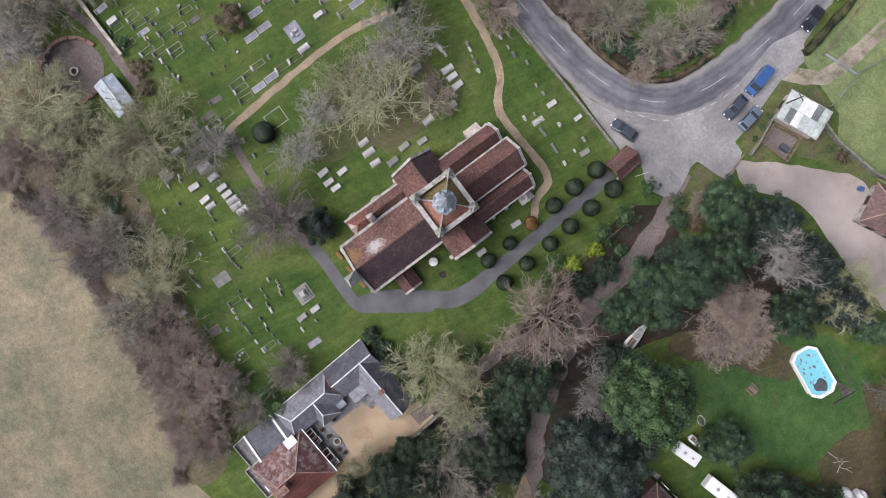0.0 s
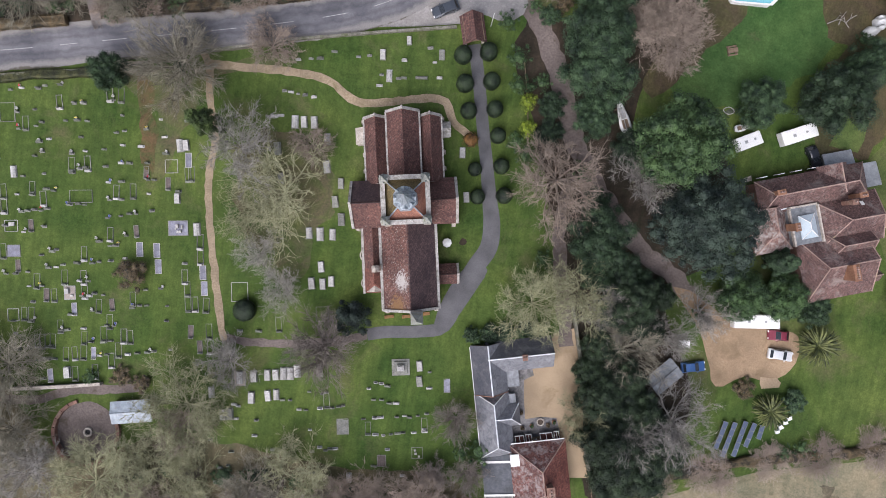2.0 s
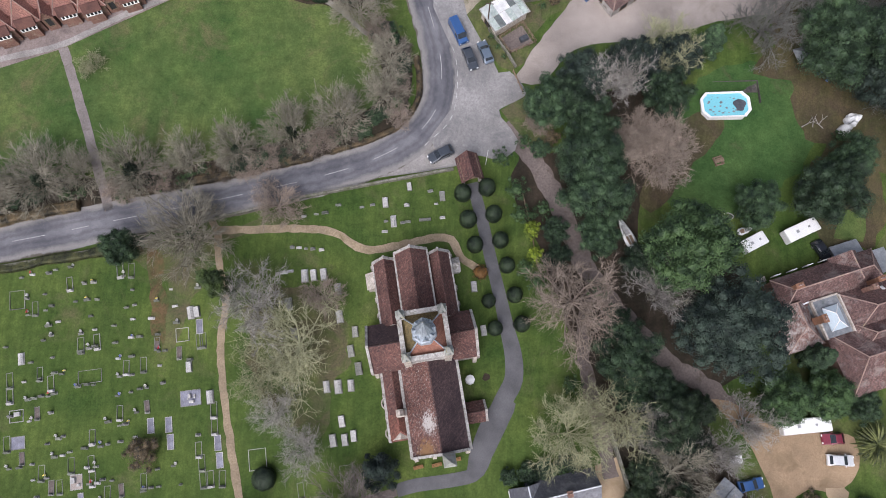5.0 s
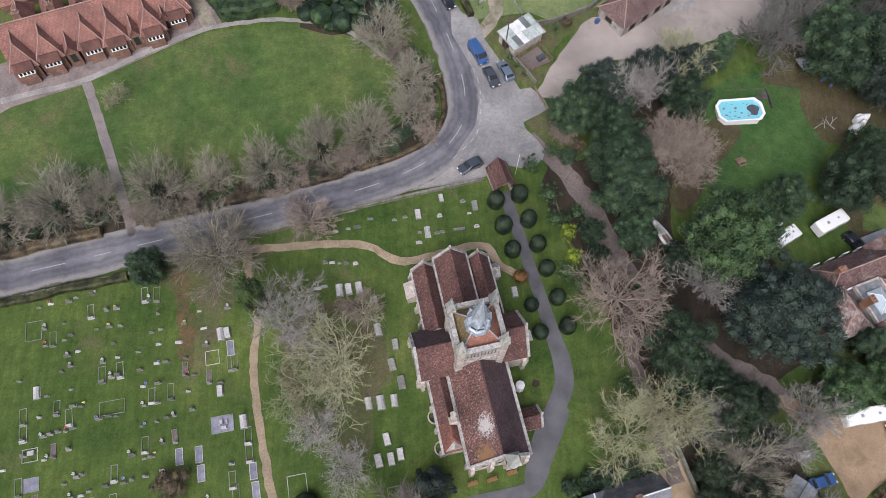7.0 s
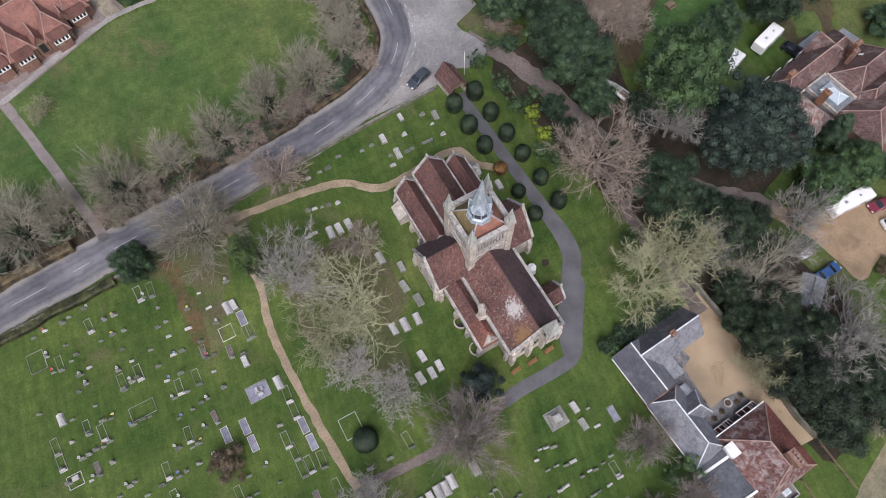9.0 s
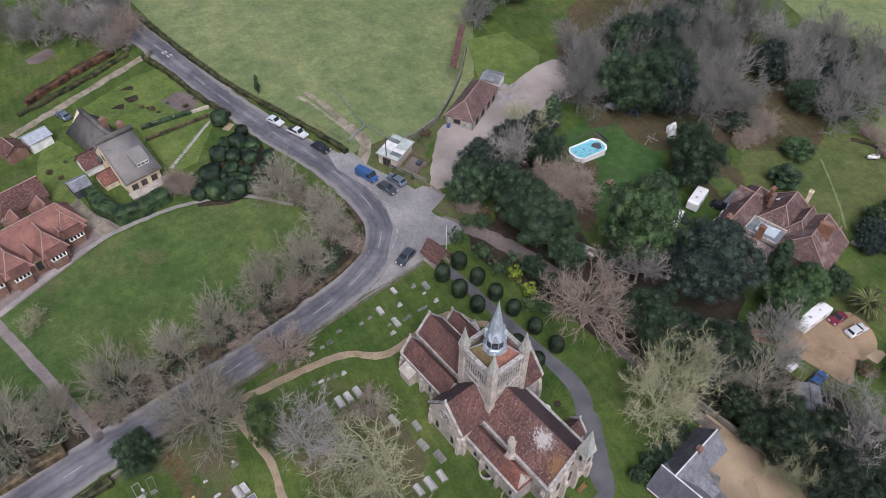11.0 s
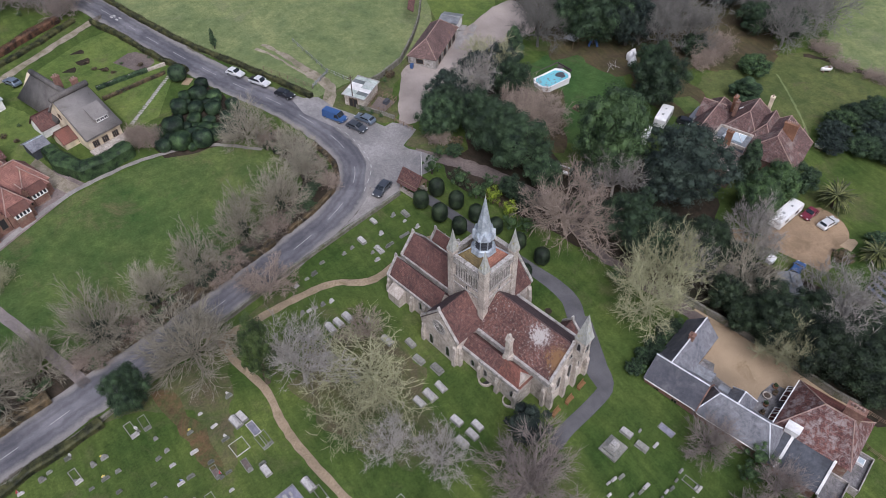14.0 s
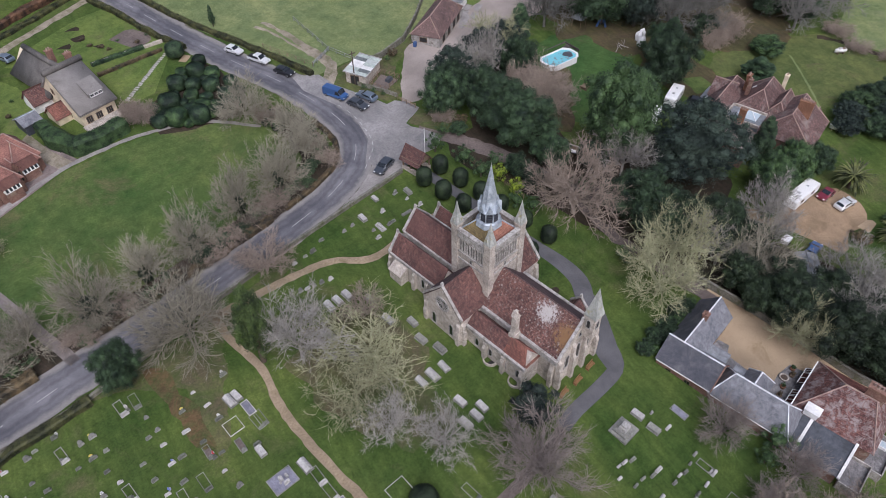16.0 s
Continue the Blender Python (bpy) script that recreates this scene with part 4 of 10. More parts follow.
def solid(name, fn, material, label="", parent=church):
    bm = bmesh.new()
    fn(bm)
    return part(name, fix(bm), material, parent, label)


def coping(x0, x1, y, ze, zr, w=0.42, rise=0.18, along="y", mid=None):
    """Pale stone along the two slopes of a gable that stands at y (or x)."""
    m_ = (x0 + x1) / 2 if mid is None else mid
    def fn(bm):
        for a, b in ((x0, m_), (x1, m_)):
            s = 0.25 if a < b else -0.25
            o = [(a - s, ze - 0.25), (b, zr - 0.02), (b, zr + rise + 0.12), (a - s, ze + rise)]
            prism(bm, o, y - w / 2, y + w / 2, along)
        apex = (m_, zr + rise)
        prism(bm, [(apex[0] - 0.22, apex[1] - 0.1), (apex[0] + 0.22, apex[1] - 0.1), (apex[0] + 0.1, apex[1] + 0.55), (apex[0] - 0.1, apex[1] + 0.55)], y - 0.2, y + 0.2, along)
    return solid("coping", fn, M_COPING)


def buttress(x, y, dx, dy, z1, w=0.75, deep=0.9):
    """A stepped buttress; (dx, dy) points out of the wall."""
    m = Matrix.Translation((x, y, 0)) @ Matrix.Rotation(math.atan2(dy, dx), 4, "Z")
    def fn(bm):
        prism(bm, [(0 - 0.2, BASE), (deep, BASE), (deep, z1 * 0.55), (deep * 0.62, z1 * 0.55 + 0.5), (deep * 0.62, z1 - 0.6), (-0.2, z1)], -w / 2, w / 2, "y", m)
    return solid("buttress", fn, M_STONE)


# nave
solid("nave_wall", lambda bm: gable_solid(bm, -4.35, 4.1, -17.3, -3.2, BASE, 5.3, 9.75), M_STONE)
# the south slope is coloured darker and more purple than the north one
SL = hip_slopes(-4.35, 4.1, -17.1, -3.3, 5.4, 9.9, "y", over=0.3, ridge=-0.12)
roof(church, "nave_roof", SL[:1], M_TILE_LICHEN, "lichen-spotted red clay tiles")
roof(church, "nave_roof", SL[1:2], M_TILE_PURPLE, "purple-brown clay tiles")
coping(-4.35, 4.1, -17.3, 5.4, 9.9)
for x in (-4.75, 4.45):
    solid("parapet", lambda bm: box(bm, x - 0.22, -17.4, 4.4, x + 0.22, -3.5, 5.35), M_COPING)
for i in range(4):
    window(church, Matrix.Translation((4.1, -15.6 + 3.2 * i, 1.4)) @ Matrix.Rotation(radians(90), 4, "Z"), 0.75, 2.2, M_COPING)
for i in range(6):
    window(church, Matrix.Translation((-4.35, -16.0 + 2.2 * i, 4.0)) @ Matrix.Rotation(radians(-90), 4, "Z"), 0.45, 0.85, M_COPING)
# west front
for x, w, h, z in ((-2.2, 0.7, 2.6, 1.6), (0, 0.95, 3.4, 1.6), (2.2, 0.7, 2.6, 1.6)):
    window(church, Matrix.Translation((x - 0.1, -17.3, z)), w, h, M_COPING)
window(church, Matrix.Translation((-0.1, -17.3, 6.6)), 0.6, 1.1, M_COPING)
for x in (-4.2, -1.3, 1.2, 4.0):
    buttress(x, -17.3, 0, -1, 6.2 if abs(x) < 2 else 5.0, 0.6, 0.7)
buttress(4.1, -16.6, 1, 0, 4.6, 0.6, 0.6)
buttress(-4.35, -16.6, -1, 0, 4.6, 0.6, 0.6)
# bell turret on the west gable
solid("bell_turret", lambda bm: box(bm, 0.08, -18.95, 7.0, 1.58, -17.2, 11.3), M_STONE)
solid("turret_cap", lambda bm: (box(bm, -0.12, -19.15, 11.25, 1.78, -17.25, 11.5), lathe(bm, [(1.36, 11.5), (0.82, 13.2), (0.04, 16.3)], 4, 0.83, -18.2, math.pi / 4)), M_MOSSY, "tall mossy stone pyramid cap")
for dx, dy, rz in ((0.83, -18.95, 0), (0.08, -18.1, -90), (1.58, -18.1, 90)):
    window(church, Matrix.Translation((dx, dy, 9.0)) @ Matrix.Rotation(radians(rz), 4, "Z"), 0.5, 1.5, M_COPING, M_DARK)
# north aisle
solid("aisle_wall", lambda bm: gable_solid(bm, -7.5, -4.5, -14.2, -3.4, BASE, 3.7, 5.2), M_STONE)
roof(church, "aisle_roof", hip_slopes(-7.5, -4.5, -10.6, -3.4, 3.8, 5.4, "y", over=0.25), M_TILE, "red-brown clay tiles")
roof(church, "vestry_roof", hip_slopes(-7.6, -4.4, -14.2, -10.6, 3.8, 5.7, "y", hip0=1.4, over=0.25), M_TILE_RED, "orange-red clay tiles")
solid("parapet", lambda bm: box(bm, -8.0, -14.5, 3.2, -7.6, -3.5, 3.75), M_COPING)
for i in range(4):
    window(church, Matrix.Translation((-7.5, -13.2 + 2.6 * i, 0.3)) @ Matrix.Rotation(radians(-90), 4, "Z"), 0.6, 1.5, M_COPING)
for y in (-14.0, -10.6, -7.2):
    buttress(-7.5, y, -1, 0, 3.3, 0.6, 0.7)
solid("chimney", lambda bm: (box(bm, -6.1, -10.9, 2, -4.8, -9.8, 6.0), prism(bm, [(-6.1, 6.0), (-4.8, 6.0), (-5.05, 7.0), (-5.85, 7.0)], -10.75, -9.95), box(bm, -5.87, -10.72, 6.9, -5.03, -9.98, 9.6), prism(bm, [(-6.0, 9.55), (-4.9, 9.55), (-5.45, 10.4)], -10.85, -9.85), box(bm, -5.62, -10.55, 9.9, -5.28, -10.15, 10.7)), M_STONE, "tall slender stone chimney stack with a gabled top")
for k, y in enumerate((-13.0, -8.2)):
    def well(bm):
        arc = [math.pi / 2 + math.pi * i / 12 for i in range(13)]
        prism(bm, [(-7.6 + 1.15 * math.cos(a), y + 1.15 * math.sin(a)) for a in arc] + [(-7.6 + 0.95 * math.cos(a), y + 0.95 * math.sin(a)) for a in reversed(arc)], BASE, -0.55 + 0.4 * k, "z")
    solid("window_well", well, M_STONE, "curved stone light well by the wall")
    # floor painted dark as the shade inside the well
    solid("well_floor", lambda bm: lathe(bm, [(0.94, BASE), (0.94, -0.95 + 0.4 * k)], 12, -7.6, y), M_DARK)
# transepts
solid("transept_wall", lambda bm: gable_solid(bm, -9.0, -3.2, -3.5, 3.8, BASE, 5.5, 9.8, "x"), M_STONE)
# the east slope is coloured darker and more purple than the west one
SL = hip_slopes(-8.9, -3.2, -3.5, 3.8, 5.6, 9.95, "x", over=0.25)
roof(church, "transept_roof", SL[:1], M_TILE, "red-brown clay tiles")
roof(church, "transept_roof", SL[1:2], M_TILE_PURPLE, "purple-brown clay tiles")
coping(-3.5, 3.8, -9.0, 5.6, 9.95, along="x")
solid("transept_wall", lambda bm: gable_solid(bm, 3.2, 8.0, -3.3, 3.8, BASE, 5.5, 9.6, "x"), M_STONE)
SL = hip_slopes(3.2, 7.9, -3.3, 3.8, 5.6, 9.75, "x", over=0.25)
roof(church, "transept_roof", SL[:2], M_TILE, "red-brown clay tiles with pale lichen")
coping(-3.3, 3.8, 8.0, 5.6, 9.75, along="x")
WN = lambda y, z: Matrix.Translation((-9.0, y, z)) @ Matrix.Rotation(radians(-90), 4, "Z")
for y in (-1.6, 1.9):
    window(church, WN(y, 0.6), 0.7, 2.3, M_COPING)
bm = bmesh.new()
for i in range(24):
    a0, a1 = 2 * math.pi * i / 24, 2 * math.pi * (i + 1) / 24
    o = [(0.15 + r * math.cos(a), 6.1 + r * math.sin(a)) for r, a in ((1.05, a0), (1.05, a1), (1.35, a1), (1.35, a0))]
    prism(bm, o, -9.12, -8.98, "x")
for i in range(6):
    a = math.pi * i / 6
    prism(bm, [(0.15 + math.cos(a) * s * 1.06 - math.sin(a) * d, 6.1 + math.sin(a) * s * 1.06 + math.cos(a) * d) for s, d in ((-1, -0.05), (1, -0.05), (1, 0.05), (-1, 0.05))], -9.07, -8.99, "x")
wheel = part("wheel_window", fix(bm), M_COPING, church, "round traceried stone window")
bm = bmesh.new()
bm.faces.new([bm.verts.new((-9.015, 0.15 + 1.05 * math.cos(2 * math.pi * i / 24), 6.1 + 1.05 * math.sin(2 * math.pi * i / 24))) for i in range(24)])
part("pane", bm, M_GLASS, wheel)
for y in (-1.5, 1.9):
    window(church, Matrix.Translation((8.0, y, 1.0)) @ Matrix.Rotation(radians(90), 4, "Z"), 0.7, 2.6, M_COPING)
window(church, Matrix.Translation((8.0, 0.25, 5.6)) @ Matrix.Rotation(radians(90), 4, "Z"), 0.7, 1.4, M_COPING)
for x, dx in ((-8.9, -1), (7.9, 1)):
    for y in (-3.1, 3.5):
        buttress(x, y, dx, 0, 4.6, 0.6, 0.55)
        buttress(x - dx * 0.4, -3.5 if y < 0 else 3.8, 0, -1 if y < 0 else 1, 4.6, 0.6, 0.5)
# chancel with its two side aisles
solid("chancel_wall", lambda bm: gable_solid(bm, -2.75, 2.35, 3.2, 15.0, BASE, 6.3, 9.2), M_STONE)
SL = hip_slopes(-2.75, 2.35, 3.4, 14.9, 6.4, 9.4, "y", over=0.2)
roof(church, "chancel_roof", SL[:2], M_TILE, "red-brown clay tiles")
coping(-2.75, 2.35, 15.0, 6.3, 9.4)
for x0, x1, mt in ((-6.5, -2.8, M_TILE), (2.4, 6.0, M_TILE)):
    solid("chancel_aisle_wall", lambda bm: gable_solid(bm, x0, x1, 3.4, 14.3, BASE, 4.9, 7.4), M_STONE)
    roof(church, "chancel_aisle_roof", hip_slopes(x0, x1, 3.5, 14.2, 5.0, 7.6, "y", over=0.15), mt)
    coping(x0, x1, 14.3, 4.9, 7.6)
for x in (-2.78, 2.38):
    solid("valley_gutter", lambda bm: box(bm, x - 0.3, 3.6, 4.7, x + 0.3, 14.9, 6.35), M_COPING, "pale stone valley gutter")
for x, rz in ((-6.5, -90), (6.0, 90)):
    for i in range(5):
        window(church, Matrix.Translation((x, 4.9 + 2.0 * i, 2.2)) @ Matrix.Rotation(radians(rz), 4, "Z"), 0.55, 1.7, M_COPING)
    for i in range(4):
        buttress(x, 5.9 + 2.75 * i, -1 if rz < 0 else 1, 0, 4.4, 0.55, 0.7)
    solid("parapet", lambda bm: box(bm, x - 0.3, 3.8, 4.5, x + 0.3, 14.4, 4.95), M_COPING)
for x, w, h in ((-4.7, 0.7, 2.2), (-0.2, 1.2, 3.6), (4.2, 0.7, 2.2)):
    window(church, Matrix.Translation((x, 14.3 if abs(x) > 1 else 15.0, 3.0)) @ Matrix.Rotation(radians(180), 4, "Z"), w, h, M_COPING)
for x, y in ((-6.3, 14.2), (-2.8, 14.9), (2.4, 14.9), (5.9, 14.2)):
    buttress(x, y, 0, 1, 5.4, 0.6, 0.6)
solid("side_chapel", lambda bm: (box(bm, -8.0, 10.4, BASE, -6.4, 13.0, 3.2), prism(bm, [(-8.2, 3.1), (-6.4, 3.1), (-6.4, 4.2)], 10.3, 13.1)), M_STONE)
solid("side_porch", lambda bm: (box(bm, 5.9, 11.2, BASE, 7.6, 13.4, 3.0), prism(bm, [(11.0, 3.0), (13.6, 3.0), (12.3, 4.3)], 5.9, 7.7, "x")), M_COPING)
# south porch
solid("porch_wall", lambda bm: gable_solid(bm, 4.0, 7.9, -13.4, -10.4, BASE, 1.6, 3.3, "x"), M_STONE)
roof(church, "porch_roof", hip_slopes(4.0, 7.8, -13.4, -10.4, 1.7, 3.5, "x", over=0.25), M_TILE, "red-brown clay tiles")
coping(-13.4, -10.4, 7.9, 1.7, 3.5, 0.35, along="x")
window(church, Matrix.Translation((7.9, -11.9, -0.9)) @ Matrix.Rotation(radians(90), 4, "Z"), 1.2, 2.3, M_COPING, M_DARK)
# tower
# arcade panels: the recess shade is put into this stone colour
M_SHADE = surface("shaded_stone_panel", (0.1, 0.092, 0.082), (0.17, 0.158, 0.142), grain=3, patch=0.6, bump=0.2)
T = 3.35
solid("tower_wall", lambda bm: box(bm, -T, -T, BASE, T, T, 14.3), M_STONE)
for z, o, h in ((9.9, 0.14, 0.25), (11.3, 0.16, 0.25), (14.25, 0.28, 0.35)):
    solid("string_course", lambda bm: box(bm, -T - o, -T - o, z, T + o, T + o, z + h), M_COPING)
for sx in (-1, 1):
    for sy in (-1, 1):
        solid("corner_turret", lambda bm: (box(bm, sx * 3.1 - 0.54, sy * 3.1 - 0.54, BASE, sx * 3.1 + 0.54, sy * 3.1 + 0.54, 16.2), box(bm, sx * 3.1 - 0.64, sy * 3.1 - 0.64, 15.9, sx * 3.1 + 0.64, sy * 3.1 + 0.64, 16.3)), M_STONE)
        solid("pinnacle", lambda bm: (lathe(bm, [(0.88, 16.3), (0.92, 16.5), (0.42, 18.2), (0.03, 20.2)], 4, sx * 3.1, sy * 3.1, math.pi / 4),
                                      [prism(bm, [(-0.36, 16.4), (0.36, 16.4), (0, 17.4)], -0.68, 0.1, "y", Matrix.Translation((sx * 3.1, sy * 3.1, 0)) @ Matrix.Rotation(math.pi / 2 * k, 4, "Z")) for k in range(4)]), M_MOSSY, "steep grey stone pinnacle")
for k in range(4):
    R = Matrix.Rotation(math.pi / 2 * k, 4, "Z")
    def par(bm):
        box(bm, -2.4, -3.62, 14.5, 2.4, -3.1, 15.45, R)
        box(bm, -2.5, -3.72, 15.45, 2.5, -3.0, 15.68, R)
    solid("parapet", par, M_COPING)
    for i in range(9):
        window(church, R @ Matrix.Translation((-2.0 + 0.5 * i, -T, 11.75)), 0.22, 2.1, M_COPING, M_SHADE, rim=0.09)
    window(church, R @ Matrix.Translation((0, -T, 10.2)), 0.3, 0.8, M_COPING, M_DARK, rim=0.08)
    roof(church, "tower_roof", [[R @ Vector(p) for p in ((-3.1, -3.1, 14.6), (3.1, -3.1, 14.6), (0.9, -0.9, 16.9), (-0.9, -0.9, 16.9))]], (M_TILE_ORANGE, M_TILE_ORANGE, M_TILE_ORANGE, M_TILE_MOSS)[k] if k != 2 else M_TILE_MOSS, ("orange clay tiles", "orange clay tiles", "mossy tiles", "olive mossy tiles")[k])
    solid("hip_ridge", lambda bm: tube(bm, R @ Vector((-3.1, -3.1, 14.68)), R @ Vector((-0.9, -0.9, 16.98)), 0.11, 0.11, 6), M_LEAD)
solid("lantern_base", lambda bm: lathe(bm, [(1.95, 16.3), (1.75, 17.0), (1.5, 17.15)], 8, start=math.pi / 8), M_LEAD, "flared lead skirt")
solid("lantern_core", lambda bm: lathe(bm, [(1.12, 17.0), (1.12, 19.2)], 8, start=math.pi / 8), M_DARK, "dark louvred lantern")
for i in range(8):
    a = math.pi / 8 + math.pi / 4 * i
    solid("lantern_post", lambda bm: tube(bm, (1.33 * math.cos(a), 1.33 * math.sin(a), 17.0), (1.33 * math.cos(a), 1.33 * math.sin(a), 19.2), 0.11, 0.11, 6), M_LEAD)
    b = math.pi / 4 * i
    RR = Matrix.Rotation(b, 4, "Z")
    solid("gablet", lambda bm: prism(bm, [(-0.58, 19.0), (0.58, 19.0), (0, 20.3)], 0.5, 1.62, "x", RR), M_LEAD, "small lead gablet")
    solid("louvre", lambda bm: [box(bm, 1.1, -0.4, 17.2 + 0.33 * j, 1.3, 0.4, 17.3 + 0.33 * j, RR) for j in range(6)], M_FELT)
solid("spire", lambda bm: lathe(bm, [(1.72, 19.1), (1.5, 19.35), (1.04, 20.7), (0.53, 23.2), (0.04, 26.0)], 8, start=math.pi / 8), M_LEAD, "slender grey lead spire")
for i in range(8):
    a = math.pi / 8 + math.pi / 4 * i
    solid("spire_seam", lambda bm: [tube(bm, (r0 * math.cos(a), r0 * math.sin(a), z0), (r1 * math.cos(a), r1 * math.sin(a), z1), 0.05, 0.05, 4) for (r0, z0), (r1, z1) in zip([(1.5, 19.35), (1.04, 20.7), (0.53, 23.2)], [(1.04, 20.7), (0.53, 23.2), (0.04, 26.0)])], M_LEAD)
solid("finial", lambda bm: (tube(bm, (0, 0, 25.8), (0, 0, 26.7), 0.05, 0.02, 6), lathe(bm, [(0.01, 26.0), (0.12, 26.12), (0.01, 26.24)], 8)), M_METAL, "iron finial")


# ---- stable block and house beside the churchyard ----
AX = pose(9.0, -17.5, 0, 0, 0, 15.2)


def building(name, label, category="house", m=AX):
    return thing(name, m, label, category)


def hall(b, x0, x1, y0, y1, zb, ze, zr, wall, tiles, along="y", hip0=0, hip1=0, over=0.3, label="", tiles_b=None):
    """Walls and roof of one wing; tiles_b covers the second slope. With hips the walls stop at the eave."""
    bm = bmesh.new()
    if hip0 and hip1:
        box(bm, x0, y0, zb, x1, y1, ze)
    else:
        g = 0.15
        gable_solid(bm, x0, x1, y0, y1, zb, ze, ze + 0.02 if (hip0 or hip1) else zr - g, along)
    part("wall", fix(bm), wall, b)
    sl = hip_slopes(x0, x1, y0, y1, ze + 0.05, zr, along, hip0, hip1, over)
    r = roof(b, "roof", sl[:1] + sl[2:] if tiles_b else sl, tiles, label)
    if tiles_b:
        roof(b, "roof", sl[1:2], tiles_b)
    bm = bmesh.new()
    z = zr + 0.02
    if along == "y":
        mid = (x0 + x1) / 2
        a, c = Vector((mid, y0 + hip0 if hip0 else y0 - over, z)), Vector((mid, y1 - hip1 if hip1 else y1 + over, z))
        ends = [(a, [(x0 - over, y0 - over), (x1 + over, y0 - over)] if hip0 else []), (c, [(x0 - over, y1 + over), (x1 + over, y1 + over)] if hip1 else [])]
    else:
        mid = (y0 + y1) / 2
        a, c = Vector((x0 + hip0 if hip0 else x0 - over, mid, z)), Vector((x1 - hip1 if hip1 else x1 + over, mid, z))
        ends = [(a, [(x0 - over, y0 - over), (x0 - over, y1 + over)] if hip0 else []), (c, [(x1 + over, y0 - over), (x1 + over, y1 + over)] if hip1 else [])]
    tube(bm, a, c, 0.12, 0.12, 6, True)
    drop = (zr - ze) / max((x1 - x0 if along == "y" else y1 - y0) / 2, 0.1) * over
    for p, cs in ends:
        for q in cs:
            tube(bm, p, (q[0], q[1], ze - drop + 0.06), 0.1, 0.1, 6, True)
    return r, bm


def ridge_of(b, bm, material=None):
    part("ridge", bm, material or M_COPING, b)


M_FELT_PALE = surface("weathered_lead_flat", (0.17, 0.18, 0.19), (0.3, 0.31, 0.33), grain=2, patch=0.7, rough=0.6, bump=0.1, stain=(0.1, 0.1, 0.095), stain_scale=0.9)
stable = building("stable_block", "long slate-roofed stone stable block round a courtyard", "stable")
ZG = -6.2
# west slope here and north slope of the next wing get the darker colour
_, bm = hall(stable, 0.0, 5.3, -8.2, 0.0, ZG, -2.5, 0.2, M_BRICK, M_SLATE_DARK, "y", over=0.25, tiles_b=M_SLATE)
ridge_of(stable, bm, M_RIDGE_LEAD)
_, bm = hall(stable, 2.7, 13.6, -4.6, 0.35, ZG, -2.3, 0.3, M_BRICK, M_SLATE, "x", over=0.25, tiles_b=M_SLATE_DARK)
ridge_of(stable, bm, M_RIDGE_LEAD)
_, bm = hall(stable, 0.0, 5.4, -19.2, -8.3, ZG, -2.9, 0.0, M_BRICK, M_SLATE, "y", 2.0, 1.6, over=0.25)
ridge_of(stable, bm, M_RIDGE_LEAD)
_, bm = hall(stable, 2.8, 7.0, -14.2, -10.8, ZG, -2.7, -0.15, M_BRICK, M_SLATE, "x", 0, 1.6, over=0.2)
ridge_of(stable, bm, M_RIDGE_LEAD)
for (x0, y0, x1, y1, zt), mt, lb in (((5.3, -7.6, 7.6, -4.5, -3.0), M_FELT_PALE, "flat grey lead roof in the corner"), ((5.3, -10.6, 6.7, -9.0, -3.2), M_FELT_PALE, "small flat lead roof"), ((8.2, -7.3, 10.6, -5.6, -5.0), M_PAVING, "raised stone landing")):
    bm = bmesh.new()
    box(bm, x0, y0, ZG, x1, y1, zt)
    for q in ((x0, y0 - 0.09, x1, y0), (x0, y1, x1, y1 + 0.09), (x1, y0 - 0.09, x1 + 0.09, y1 + 0.09)):
        box(bm, q[0], q[1], zt - 0.25, q[2], q[3], zt + 0.08)
    part("flat_roof", fix(bm), mt, stable, lb)
for x, y0, y1 in ((-0.3, -8.2, 0.0), (-0.32, -19.3, -8.5)):
    part("gutter", (lambda b: (tube(b, (x, y0, -2.78 if y0 > -9 else -3.18), (x, y1, -2.78 if y0 > -9 else -3.18), 0.07, 0.07, 6, True), b)[-1])(bmesh.new()), M_WHITE, stable, "white painted gutter")
part("verge_board", fix((lambda b: (prism(b, [(-0.3, -2.9), (2.65, 0.12), (5.6, -2.9), (5.6, -2.65), (2.65, 0.4), (-0.3, -2.65)], -8.46, -8.3, "y"), b)[-1])(bmesh.new())), M_BRICK, stable, "red brick verge between the roofs")
bm = bmesh.new()
slope(bm, [(-0.3, -19.3, -4.0), (-0.3, -26.2, -4.0), (5.0, -26.2, -2.5), (5.0, -19.3, -2.5)], 0.2)
part("lean_to_roof", bm, M_FELT, stable, "dark felted lean-to roof")
bm = bmesh.new()
prism(bm, [(-0.2, ZG), (4.9, ZG), (4.9, -2.75), (-0.2, -4.25)], -26.0, -19.3, "y")
part("wall", fix(bm), M_BRICK, stable)
bm = bmesh.new()
prism(bm, [(-0.4, -4.1), (5.0, -2.6), (5.0, -2.3), (-0.4, -3.8)], -26.45, -26.1, "y")
part("trim", fix(bm), M_WHITE, stable, "white painted edge board")
bm = bmesh.new()
prism(bm, [(-0.4, -4.0), (5.0, -2.45), (5.0, -2.4), (-0.4, -3.95)], -20.7, -20.3, "y")
part("trim", fix(bm), M_WHITE, stable, "white painted edge boards")
bm = bmesh.new()
box(bm, 4.7, -20.9, -3.0, 6.2, -19.1, -1.5)
box(bm, 4.58, -21.02, -1.5, 6.32, -18.98, -1.35)
part("roof_light", fix(bm), M_WHITE, stable, "white box roof light")
bm = bmesh.new()
